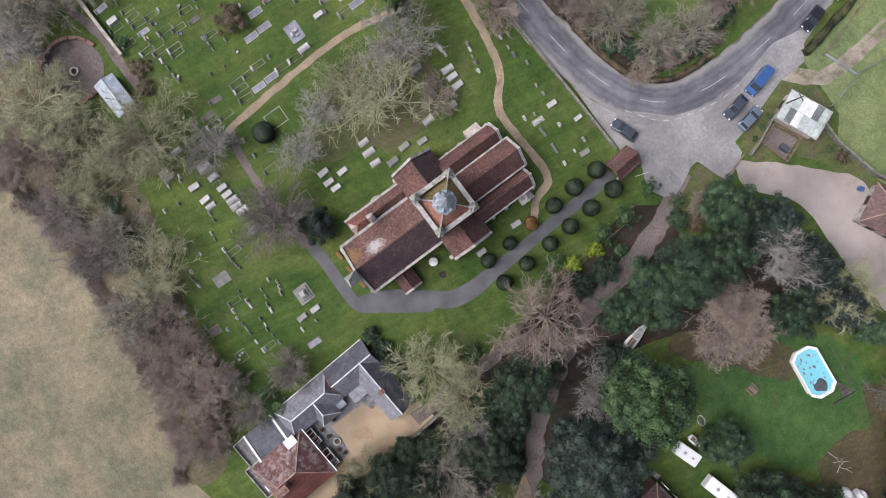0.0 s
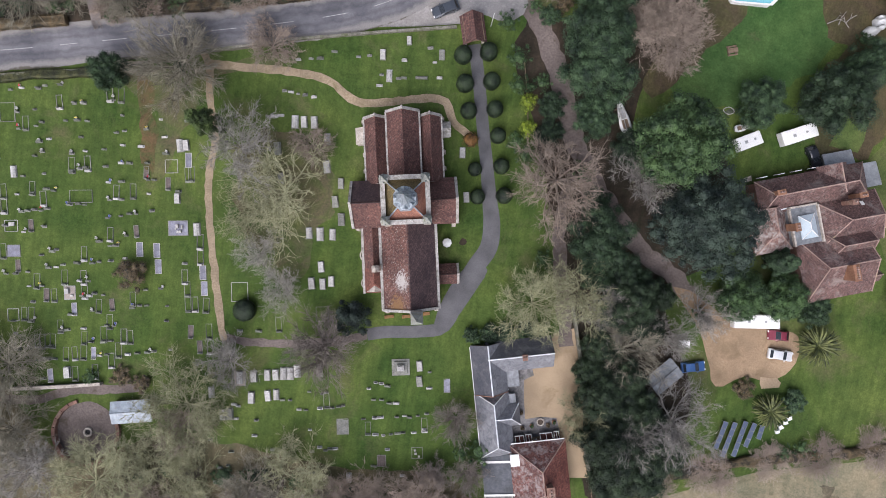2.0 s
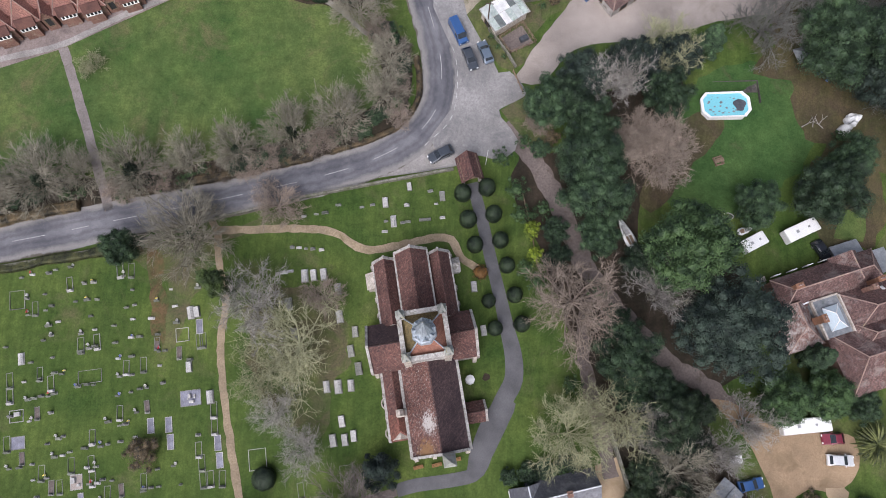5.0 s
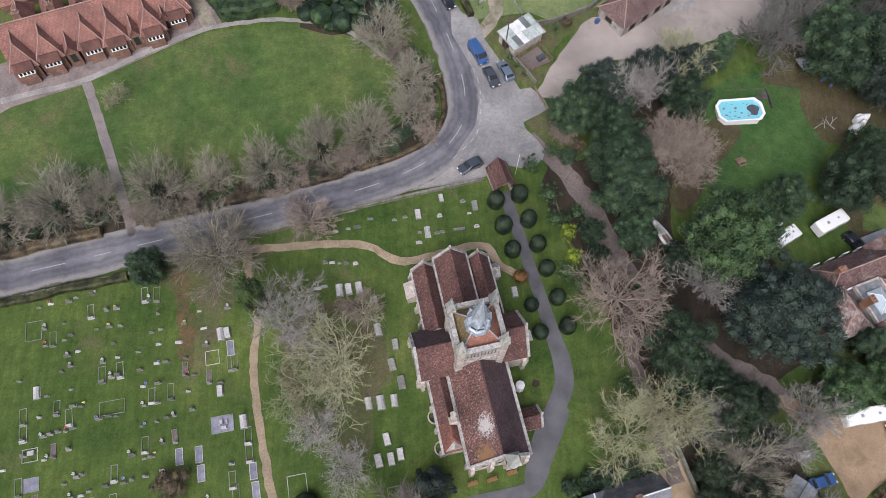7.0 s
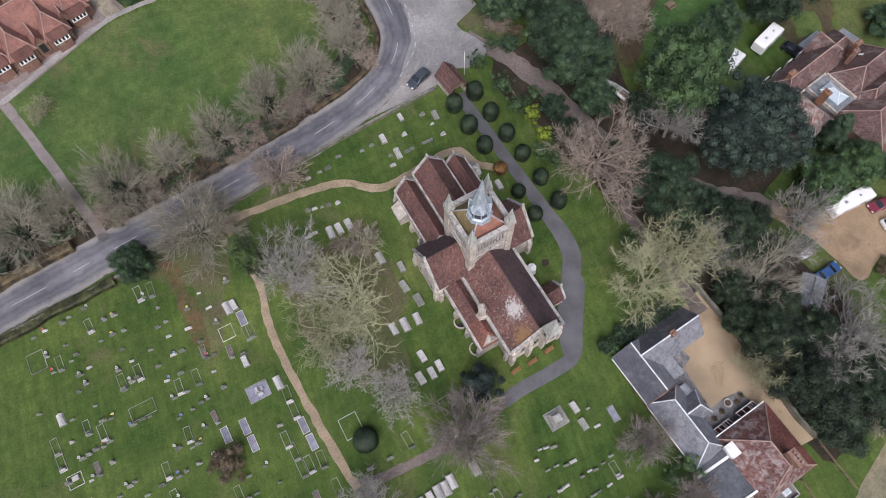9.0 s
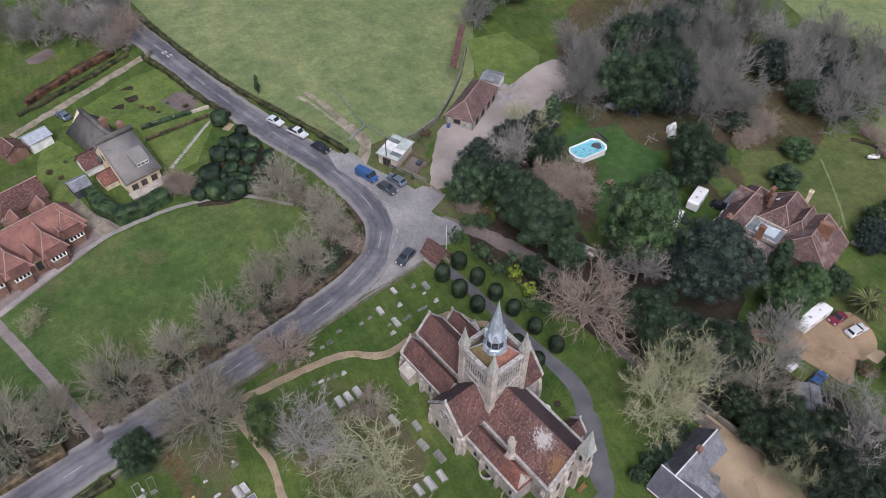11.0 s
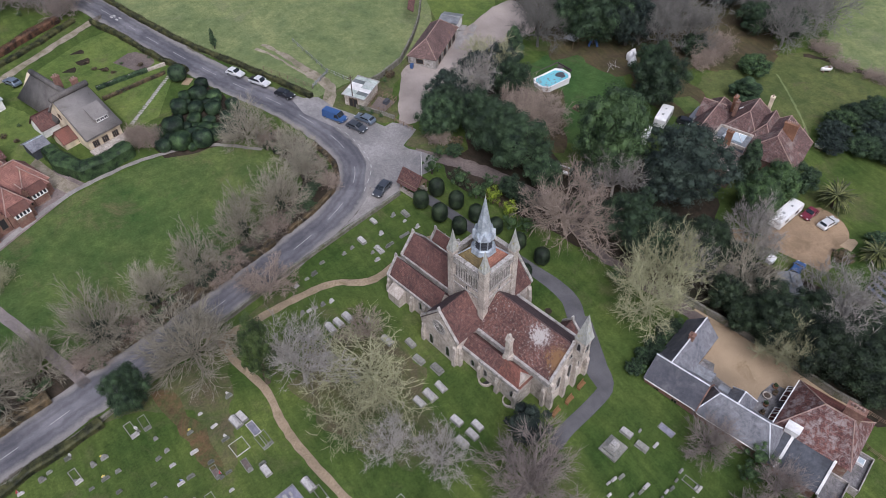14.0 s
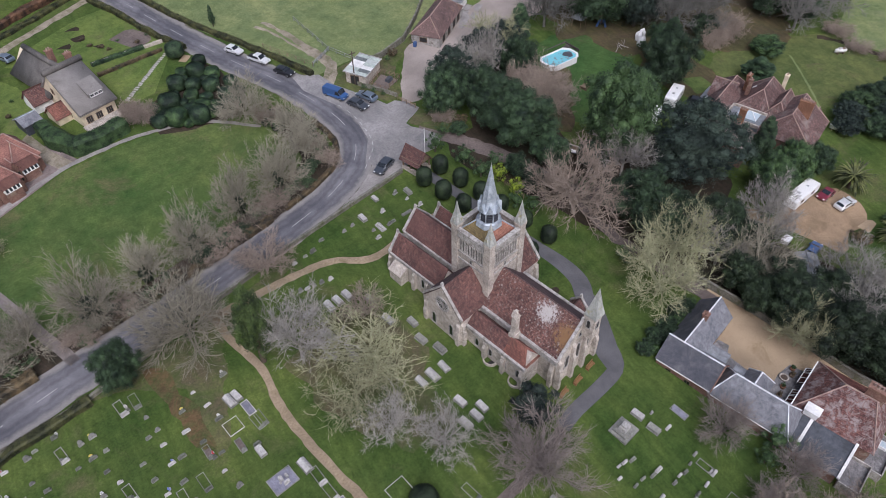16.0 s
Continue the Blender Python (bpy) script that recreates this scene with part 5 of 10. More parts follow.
box(bm, 8.3, -2.6, -0.6, 9.0, -1.8, 1.0)
box(bm, 8.2, -2.7, 1.0, 9.1, -1.7, 1.15)
for i in range(2):
    lathe(bm, [(0.16, 1.1), (0.13, 1.5)], 8, 8.45 + 0.35 * i, -2.2)
part("chimney", fix(bm), M_BRICK, stable)
for x in (4.2, 7.0, 9.6, 12.0):
    window(stable, Matrix.Translation((x, -4.6, -4.9)), 1.0, 1.3, M_WOOD, pointed=False, rim=0.1, bars=1)
for y in (-2.0, -5.0, -10.5, -13.5, -16.8):
    window(stable, Matrix.Translation((0.0 if y > -8 else 0.1, y, -4.3)) @ Matrix.Rotation(radians(-90), 4, "Z"), 0.8, 0.7, M_WOOD, pointed=False, rim=0.08, bars=1)

cottage = building("red_roofed_house", "two-storey house with a mottled red hipped tile roof", "house")
_, bm = hall(cottage, 5.0, 14.2, -28.0, -17.9, -7.4, -2.3, 1.3, M_BRICK, M_TILE_MOTTLED, "y", 2.4, 3.8, over=0.35, tiles_b=M_TILE_DEEP)
ridge_of(cottage, bm, M_RIDGE_PINK)
bm = bmesh.new()
box(bm, 9.9, -26.3, -0.6, 11.0, -23.9, 2.75)
box(bm, 9.78, -26.42, 2.6, 11.12, -23.78, 2.85)
stack = part("chimney", fix(bm), M_BRICK, cottage, "broad brick chimney with pale clay pots")
for i in range(4):
    bm = bmesh.new()
    lathe(bm, [(0.18, 2.83), (0.14, 3.25), (0.16, 3.3), (0.02, 3.28)], 8, 10.45, -25.85 + 0.5 * i)
    part("pot", fix(bm), M_RIDGE_PINK, stack)
for x0, x1, zt in ((6.0, 7.6, -3.2), (7.9, 9.0, -3.4), (10.4, 12.6, -3.2), (12.9, 13.8, -3.4)):
    bm = bmesh.new()
    prism(bm, [(-17.9, zt), (-16.7, zt - 0.9), (-16.7, zt - 1.05), (-17.9, zt - 0.15)], x0, x1, "x")
    hood = part("window_hood", fix(bm), M_TILE_DEEP, cottage, "small tiled hood over a window")
    bm = bmesh.new()
    for k in range(3):
        xa = x0 + (x1 - x0 - 0.1) * k / 2
        prism(bm, [(-17.9, zt + 0.05), (-16.65, zt - 0.87), (-16.65, zt - 0.82), (-17.9, zt + 0.1)], xa, xa + 0.1, "x")
    box(bm, x0, -16.7, zt - 1.1, x1, -16.58, zt - 0.8)
    part("hood_frame", fix(bm), M_WHITE, hood, "white painted frame")
for x in (6.8, 9.4, 12.2):
    for z in (-6.4, -4.2):
        window(cottage, Matrix.Translation((x, -28.0, z)), 0.9, 1.2, M_WHITE, pointed=False, rim=0.09, bars=1)
for y in (-20, -23, -26):
    window(cottage, Matrix.Translation((14.2, y, -4.3)) @ Matrix.Rotation(radians(90), 4, "Z"), 0.9, 1.2, M_WHITE, pointed=False, rim=0.09, bars=1)
for x in (6.4, 9.2, 12.2):
    for z in (-6.2, -4.0):
        window(cottage, Matrix.Translation((x, -17.9, z)) @ Matrix.Rotation(math.pi, 4, "Z"), 1.3, 1.2, M_WHITE, pointed=False, rim=0.14, bars=2)
bm = bmesh.new()
box(bm, 4.8, -17.52, -2.66, 14.4, -17.36, -2.46)
part("gutter", fix(bm), M_WHITE, cottage, "white painted gutter board")
terrace = thing("garden_terrace", AX, "walled stone terrace behind the house", "terrace")
for x0, y0, x1, y1, zt in ((4.6, -30.4, 10.6, -28.05, -5.6), (-0.1, -29.0, 4.5, -26.5, -5.2)):
    part("paving", fix((lambda b: (box(b, x0, y0, -8.5, x1, y1, zt), b)[-1])(bmesh.new())), M_PAVING, terrace)
    bm = bmesh.new()
    box(bm, x0 - 0.15, y0 - 0.15, -8.5, x1 + 0.15, y0, zt + 0.6)
    box(bm, x0 - 0.15, y0, -8.5, x0, y1, zt + 0.6)
    box(bm, x1, y0, -8.5, x1 + 0.15, y1, zt + 0.6)
    part("rim_wall", fix(bm), M_COPING, terrace, "pale rendered rim wall")
cold = thing("roof_light", AX @ pose(9.4, -29.2, -5.6), "white box skylight on the terrace", "skylight")
part("curb", fix((lambda b: (box(b, -0.6, -0.55, 0, 0.6, 0.55, 0.4, taper=0.05), b)[-1])(bmesh.new())), M_WHITE, cold)
part("glass", fix((lambda b: (box(b, -0.42, -0.38, 0.4, 0.42, 0.38, 0.44), b)[-1])(bmesh.new())), M_LANTERN, cold)
yl = thing("stone_planter", on_ground(*in_yard(10.9, -14.9)), "round stone planter with earth in the courtyard", "planter")
part("bowl", fix((lambda b: (lathe(b, [(0.55, -0.1), (0.7, 0.45), (0.52, 0.45), (0.45, 0.3)], 14), b)[-1])(bmesh.new())), M_STONE, yl)
part("soil", (lambda b: (lathe(b, [(0.5, 0.2), (0.5, 0.36)], 14), b)[-1])(bmesh.new()), M_TRUNK, yl)
for x, y, k in ((6.6, -9.6, 0), (7.6, -12.8, 1), (9.3, -15.4, 0), (12.2, -15.6, 1), (13.3, -15.2, 0), (7.6, -15.6, 1)):
    crate = thing("flower_tub", on_ground(*in_yard(x, y), 20 * x), "wooden tub of withered plants in the courtyard", "planter", "tubs in the courtyard")
    part("tub", fix((lambda b: (lathe(b, [(0.32, -0.1), (0.4, 0.42), (0.34, 0.42), (0.3, 0.36)], 10), b)[-1])(bmesh.new())), M_WOOD if k else M_BRICK_ORANGE, crate)
    part("plants", leafy_mesh(int(x * 10), 0.45, 0.4, 5, 160, 0.16), M_BROWNLEAF if k else M_BRIGHT, crate).location = (0, 0, 0.4)


# ---- walls ----
def wall_line(name, pts, h, w, material, label, step=2.0, cope=None):
    ob = thing(name, Matrix.Identity(4), label, "wall", kind="structure")
    line = [Vector((*p, 0)) for p in pts]
    bm, bc = bmesh.new(), bmesh.new()
    for a, b in zip(line, line[1:]):
        k = max(1, int((b - a).length / step))
        d = (b - a).normalized()
        nrm = Vector((-d.y, d.x, 0))
        for i in range(k):
            p, q = a.lerp(b, i / k), a.lerp(b, (i + 1) / k) + d * 0.02
            for tgt, hw, z0, z1 in ((bm, w / 2, -0.6, h + 0.04 * math.sin(i * 2.3)), (bc, w / 2 + 0.06, h - 0.05, h + 0.1)):
                if tgt is bc and not cope:
                    continue
                v = []
                for z in (z0, z1):
                    for r_ in (p + nrm * hw, q + nrm * hw, q - nrm * hw, p - nrm * hw):
                        v.append(tgt.verts.new((r_.x, r_.y, ground_z(r_.x, r_.y) + z)))
                for f in ((0, 1, 2, 3), (7, 6, 5, 4), (0, 4, 5, 1), (1, 5, 6, 2), (2, 6, 7, 3), (3, 7, 4, 0)):
                    tgt.faces.new([v[j] for j in f])
    part("masonry", fix(bm), material, ob)
    if cope:
        part("coping", fix(bc), cope, ob)
    else:
        bc.free()
    return ob


wall_line("wall_roadside", [(-78.7, 14.6), (-60.9, 18.6), (-47, 22.9)], 0.7, 0.32, M_OLDWALL, "low mossy stone wall along the road", cope=M_OLDWALL)
wall_line("wall_churchyard", [(-43.1, 24.6), (-27.9, 29.2), (-15, 32.4), (-2.4, 35.4)], 0.75, 0.3, M_OLDWALL, "low stone churchyard wall along the road", cope=M_OLDWALL)
wall_line("wall_cemetery", [(-84, -8), (-76.0, -22.6), (-72.1, -29.9)], 1.0, 0.4, M_STONE, "old stone wall at the cemetery's edge")
wall_line("wall_garden", [(-68.5, -37.6), (-61, -36.0), (-53.2, -34.2)], 1.1, 0.45, M_STONE, "mossy stone wall beside the track", cope=M_STONE)
wall_line("wall_courtyard", [(24.8, -6.4), (26.4, -11.0), (28.9, -18.6), (30.9, -26.4), (32.7, -34.4), (34.1, -37.7)], 1.3, 0.35, M_OLDWALL, "old brick and rubble courtyard wall with ivy", cope=M_OLDWALL)

# ---- lychgate ----
lych = thing("lychgate", pose(0.35, 35.0, ground_z(0.3, 35), 0, 0, 17), "timber lychgate with a steep red-brown tiled roof", "lychgate")
roof(lych, "roof", hip_slopes(-1.6, 1.6, -2.0, 2.0, 2.6, 4.6, "y", over=0.4), M_TILE, "red-brown clay tiles")
for sx in (-1.45, 1.45):
    for sy in (-1.8, 0, 1.8):
        part("post", fix((lambda b: (box(b, sx - 0.11, sy - 0.11, -0.3, sx + 0.11, sy + 0.11, 2.7), b)[-1])(bmesh.new())), M_WOOD, lych)
    part("plinth", fix((lambda b: (box(b, sx - 0.22, -2.0, -0.6, sx + 0.22, 2.0, 0.8), b)[-1])(bmesh.new())), M_STONE, lych)
    part("beam", fix((lambda b: (box(b, sx - 0.13, -2.2, 2.5, sx + 0.13, 2.2, 2.72), b)[-1])(bmesh.new())), M_WOOD, lych)
for sy in (-2.1, 2.1):
    part("gable_board", fix((lambda b: (prism(b, [(-1.5, 2.6), (1.5, 2.6), (0, 4.4)], sy - 0.05, sy + 0.05), b)[-1])(bmesh.new())), M_WOOD, lych)
pole = thing("flagpole", on_ground(3.2, 36.6), "slim white pole beside the lychgate", "pole")
part("shaft", (lambda b: (tube(b, (0, 0, -0.3), (0, 0, 6.5), 0.06, 0.04, 8, True), b)[-1])(bmesh.new()), M_WHITE, pole)


# ---- trees ----
def bare_tree_mesh(seed, height, spread, wild=0.35, droop=0.0, stems=1, limbs=8, low=0.15, twig=0.019, fill=0.92, bole=0.3, thick=1.0, rise=1.5, splay=0.9, reach_out=1.0, slim=0.029, tufts=2):
    """Trunk and crown meshes of a leafless tree: limbs, boughs, branches and fine twigs."""
    rng = random.Random(seed)
    tb, cb = bmesh.new(), bmesh.new()
    rand = lambda: Vector((rng.uniform(-1, 1), rng.uniform(-1, 1), rng.uniform(-1, 1)))

    def twig_at(p, d, ln):
        e = (d + rand() * splay + Vector((0, 0, 0.15 - droop * 0.5))).normalized()
        q = p + e * ln
        s = e.cross(rand()).normalized() * twig
        t = e.cross(s).normalized() * twig
        v = [cb.verts.new(p + o) for o in (s, t * 0.8 - s * 0.5, -t * 0.8 - s * 0.5)]
        tip = cb.verts.new(q)
        for i in range(3):
            cb.faces.new((v[i], v[(i + 1) % 3], tip))

    def grow(p, d, ln, r, depth):
        steps, kids = ((4, 2), (3, 2), (2, 2))[depth]
        for s in range(steps):
            d = (d + (rand() + Vector((0, 0, 0.25 - droop * (depth + 1) * 0.5))) * wild * (0.55 + 0.25 * depth)).normalized()
            q = p + d * (ln / steps)
            r2 = r * (0.86, 0.82, 0.8)[depth]
            tube(cb, p, q, r, r2, (5, 4, 3)[depth])
            p, r = q, r2
            for _ in range(kids + (1 if s == steps - 1 else 0)):
                if depth and rng.random() > fill:
                    continue
                if depth == 2:
                    for _ in range(tufts):
                        twig_at(p.lerp(p - d * ln / steps, rng.random() * 0.9), d, height * rng.uniform(0.06, 0.13) * reach_out)
                else:
                    a = d.cross(rand()).normalized()
                    grow(p, (d * rng.uniform(0.5, 1.0) + a * rng.uniform(0.6, 1.1) * (0.35 + 0.65 * splay)).normalized(), ln * rng.uniform(0.42, 0.66), max(r * 0.6, slim * (1.25 if depth == 0 else 1.0)), depth + 1)

    for k in range(stems):
        lean = Vector((rng.uniform(-1, 1), rng.uniform(-1, 1), 0)) * (0.12 if stems == 1 else 0.5)
        p0 = Vector((0, 0, -0.5)) if stems == 1 else Vector((rng.uniform(-1.5, 1.5), rng.uniform(-1.5, 1.5), -0.4))
        top = p0 + (Vector((0, 0, 1)) + lean).normalized() * height * (bole if stems == 1 else 0.14)
        r0 = height * (0.026 if stems == 1 else 0.012) * thick
        tube(tb, p0, p0.lerp(top, 0.25), r0 * 1.5, r0 * 1.1, 8)
        tube(tb, p0.lerp(top, 0.25), top, r0 * 1.1, r0 * 0.85, 8)
        n = max(2, limbs // stems)
        for i in range(n):
            a = 2 * math.pi * (i + rng.uniform(-0.3, 0.3)) / n + k
            up = low + rise * rng.random() ** 1.5
            grow(top.lerp(p0, rng.uniform(0, 0.3)), Vector((math.cos(a), math.sin(a), up)).normalized(), height * 0.42 * rng.uniform(0.8, 1.15), r0 * 0.56, 0)
    reach = sorted(math.hypot(v.co.x, v.co.y) for v in cb.verts)[int(len(cb.verts) * 0.96)]
    high = sorted(v.co.z for v in cb.verts)[int(len(cb.verts) * 0.985)]
    for b_ in (tb, cb):
        for v in b_.verts:
            v.co.x, v.co.y = v.co.x * spread / reach, v.co.y * spread / reach
            if v.co.z > 0:
                v.co.z *= height / high
    return tb, cb


def trunk_bm(h, r, lean=0.0):
    bm = bmesh.new()
    p = Vector((0, 0, -0.5))
    for i in range(4):
        q = Vector((lean * (i + 1) / 4, lean * 0.4 * math.sin(i), -0.5 + (h + 0.5) * (i + 1) / 4))
        tube(bm, p, q, r * (1.25 - 0.2 * i), r * (1.05 - 0.2 * i), 7)
        p = q
    return bm


TREE_KINDS = {}


def bare_kind(key, seed, bark, label, **kw):
    tb, cb = bare_tree_mesh(seed, 10.0, 5.0, **kw)
    TREE_KINDS[key] = (finish(tb, "trunk", bark), finish(cb, "crown", bark), label, "bare tree")


def leafy_kind(key, seed, leafmat, label, lobes=85, leaves=26000, rx=5.0, rz=4.5, leaf=0.2, point=0.0, trunk=1.2, category="evergreen tree", fine=1.0):
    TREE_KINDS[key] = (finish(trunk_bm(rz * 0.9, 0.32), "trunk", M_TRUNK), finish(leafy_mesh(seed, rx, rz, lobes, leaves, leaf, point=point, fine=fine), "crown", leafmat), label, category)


bare_kind("broad", 3, M_BARK_LICHEN, "wide leafless tree with lichen-green branches", wild=0.42, limbs=10, low=0.05, thick=0.75)
bare_kind("sparse", 31, M_BARK_LICHEN, "wide open leafless tree with crooked lichened branches", wild=0.72, limbs=10, low=0.0, fill=0.8, thick=0.6, slim=0.026, tufts=1)
bare_kind("sparse_grey", 33, M_BARK, "open leafless tree with crooked silver-grey branches", wild=0.52, limbs=8, low=0.1, fill=0.8, thick=0.65, slim=0.026)
bare_kind("fan", 35, M_BARK_FAN, "rounded leafless tree with fine fanning twigs", wild=0.14, limbs=15, low=0.1, bole=0.16, thick=0.85, rise=2.2, splay=0.6, reach_out=1.2, fill=0.8, twig=0.017, slim=0.027, tufts=2)
bare_kind("fan_b", 36, M_BARK_FAN, "rounded leafless tree with fine fanning twigs", wild=0.18, limbs=13, low=0.1, bole=0.2, thick=0.85, rise=2.0, splay=0.65, reach_out=1.2, fill=0.8, twig=0.017, slim=0.027, tufts=2)
bare_kind("fan_pale", 37, M_BARK_FANPINK, "rounded leafless tree with pinkish fanning twigs", wild=0.14, limbs=14, low=0.1, bole=0.18, thick=0.8, rise=2.0, splay=0.6, reach_out=1.2, fill=0.8, twig=0.016, slim=0.025, tufts=2)
bare_kind("dark", 38, M_BARK_DARK, "leafless grey tree in the far wood", wild=0.3, limbs=9)
bare_kind("dark_b", 39, M_BARK_DARK, "leafless grey tree in the far wood", wild=0.36, stems=2, limbs=10)
bare_kind("grey", 5, M_BARK, "leafless tree with fine grey branches", wild=0.38, low=0.05)
bare_kind("grey_b", 17, M_BARK, "leafless tree with fine grey branches", wild=0.32, limbs=9)
bare_kind("pink", 8, M_BARK_PINK, "leafless tree with pale reddish-brown branches", wild=0.36, limbs=10, low=0.0, rise=1.2, thick=1.1)
bare_kind("shrub", 13, M_BARK_PINK, "tangled leafless shrub of reddish twigs", wild=0.4, stems=6, droop=0.2, limbs=18, low=0.2, twig=0.02, slim=0.026, tufts=2)
bare_kind("shrub_green", 15, M_BARK_LICHEN, "tangled leafless shrub with lichened twigs", wild=0.4, stems=5, droop=0.2, limbs=12, low=0.3)
bare_kind("bramble", 44, M_BARK_BRAMBLE, "low dark tangle of brambles and dead stems", wild=0.5, stems=6, droop=0.3, limbs=18, low=0.2, twig=0.022, slim=0.028, tufts=2)
leafy_kind("ever", 21, M_EVER, "dense dark green evergreen tree")
leafy_kind("ever_b", 22, M_EVER, "dense dark green evergreen tree", lobes=70)
leafy_kind("bright", 23, M_BRIGHT, "broad evergreen tree with mid-green leaves", lobes=110)
leafy_kind("holm", 24, M_HOLM, "huge dark grey-green holm oak", lobes=210, leaves=36000, leaf=0.15, fine=0.62)
leafy_kind("laurel", 45, M_LAUREL, "dark ivy-clad evergreen in the wood", lobes=90, fine=0.85)
leafy_kind("laurel_b", 46, M_LAUREL, "dark evergreen of the shady wood", lobes=75)
leafy_kind("conifer", 25, M_EVER, "tall dark conifer with a pointed top", lobes=34, point=0.75, rz=6.5, rx=3.2)
leafy_kind("spruce", 29, M_SPRUCE, "tall spire of drooping evergreen branches", lobes=40, point=0.7, rz=6.5, rx=3.2, leaves=9000)
leafy_kind("lime", 26, M_LIME, "bright yellow-green evergreen shrub", lobes=16, leaves=3200, category="shrub")
leafy_kind("bush", 27, M_BRIGHT, "rounded evergreen bush with dense leaves", lobes=16, leaves=3200, category="shrub")
leafy_kind("brown", 28, M_BROWNLEAF, "domed shrub with brown winter leaves", lobes=30, leaves=7000, category="shrub")


def tree(key, x, y, r, h, rz=None, group=""):
    t_, c_, label, cat = TREE_KINDS[key]
    bare = cat == "bare tree"
    ref_r, ref_h = (5.0, 10.0) if bare else ((3.2, 13.0) if key in ("conifer", "spruce") else (5.0, 9.0))
    a = (x * 37.0 + y * 91.0) % 360 if rz is None else rz
    ob = thing("tree" if "tree" in cat or "oak" in label else "shrub", on_ground(x, y, a) @ Matrix.Diagonal((r / ref_r, r / ref_r, h / ref_h, 1)), label, cat, group)
    for nm, me in (("trunk", t_), ("crown", c_)):
        o = new(nm, me)
        o.parent = ob
    return ob


# churchyard trees
for key, x, y, r, h in (("sparse", -26.8, 4.2, 9.6, 9.0), ("sparse", -31.0, -1.0, 6.5, 7.5), ("sparse_grey", -34.2, 9.4, 7.0, 11), ("fan", -46.4, 21.4, 7.6, 11.5), ("pink", -32.0, 27.0, 4.8, 6), ("pink", -23.1, 11.9, 3.8, 4.0),
                        ("sparse_grey", -29.0, -7.3, 4.2, 6.5), ("sparse_grey", -24.1, -12.3, 4.8, 7), ("fan_pale", -16.0, -21.4, 6.6, 10.5), ("grey", -31.7, -26.4, 5.0, 6.5), ("broad", -37.4, -34.6, 8.2, 9), ("fan_pale", 8.4, -30.4, 4.0, 6.5), ("fan_pale", 12.0, -39.6, 3.6, 6), ("fan_pale", 6.0, -40.6, 3.0, 5)):
    tree(key, x, y, r, h)
# along the lane and round the houses
for key, x, y, r, h in (("pink", 18.3, 12.2, 8.4, 13), ("broad", 17.8, -8.4, 6.6, 11), ("sparse", 24.6, -4.6, 7.0, 13), ("fan", 35.0, -13.6, 6.4, 10.5), ("sparse_grey", 30.4, -6.0, 4.6, 9), ("grey", 47.3, -5.1, 4.6, 9), ("broad", 29.5, -26.0, 4.2, 9), ("grey_b", 38.5, -29.0, 5.0, 11), ("grey", 31.5, -8.5, 4.5, 9), ("grey", 46.2, -24.8, 7.6, 11), ("grey_b", 32.6, 15.6, 5.8, 10),
                        ("grey", 41.4, -10, 5.0, 9), ("shrub", 31.0, 39.0, 6.6, 8.0), ("shrub", 34.0, 42.0, 5.0, 6.5), ("shrub", 28.6, 42.6, 4.4, 7.0), ("grey", 26.0, 51.0, 4.6, 13), ("grey", 24.0, 51.0, 5.6, 11), ("broad", 34.7, 58.0, 6.0, 10), ("dark", 52.4, 63.5, 7.5, 13), ("dark_b", 60, 70, 7, 14),
                        ("dark", 78.0, 49.0, 7.0, 12), ("dark", 86.0, 47.0, 8.0, 12), ("dark_b", 82.0, 57.0, 7.5, 13), ("dark", 91.0, 55.0, 8.0, 13), ("dark_b", 97.0, 64.0, 8, 13), ("dark", 74.0, 70.0, 7, 12), ("dark_b", 87.0, 68.0, 8, 13), ("shrub", 90.0, 41.5, 5.0, 5.0), ("shrub", 84.0, 40.0, 4.0, 4.0),
                        ("dark", 109.0, 36.0, 8.0, 12), ("dark_b", 116.0, 41.0, 8.5, 13), ("dark", 124, 37, 8.5, 12), ("dark", 113.0, 50.0, 8.0, 13), ("dark_b", 123, 50, 9, 14), ("dark", 135, 46, 9, 14), ("dark_b", 130, 60, 9, 13), ("dark", 116, 62, 9, 14), ("dark", 104, 74, 9, 14), ("dark_b", 118, 76, 9, 13), ("dark", 62, 80, 7, 12), ("dark_b", 94, 80, 9, 14), ("dark", 80, 82, 8, 13), ("shrub", 117, 29, 4, 2.6), ("shrub", 115, 22, 3.5, 2.2), ("shrub", 118, 15, 3.5, 2.2), ("shrub", 122, 8, 3.5, 2.2)):
    tree(key, x, y, r, h)
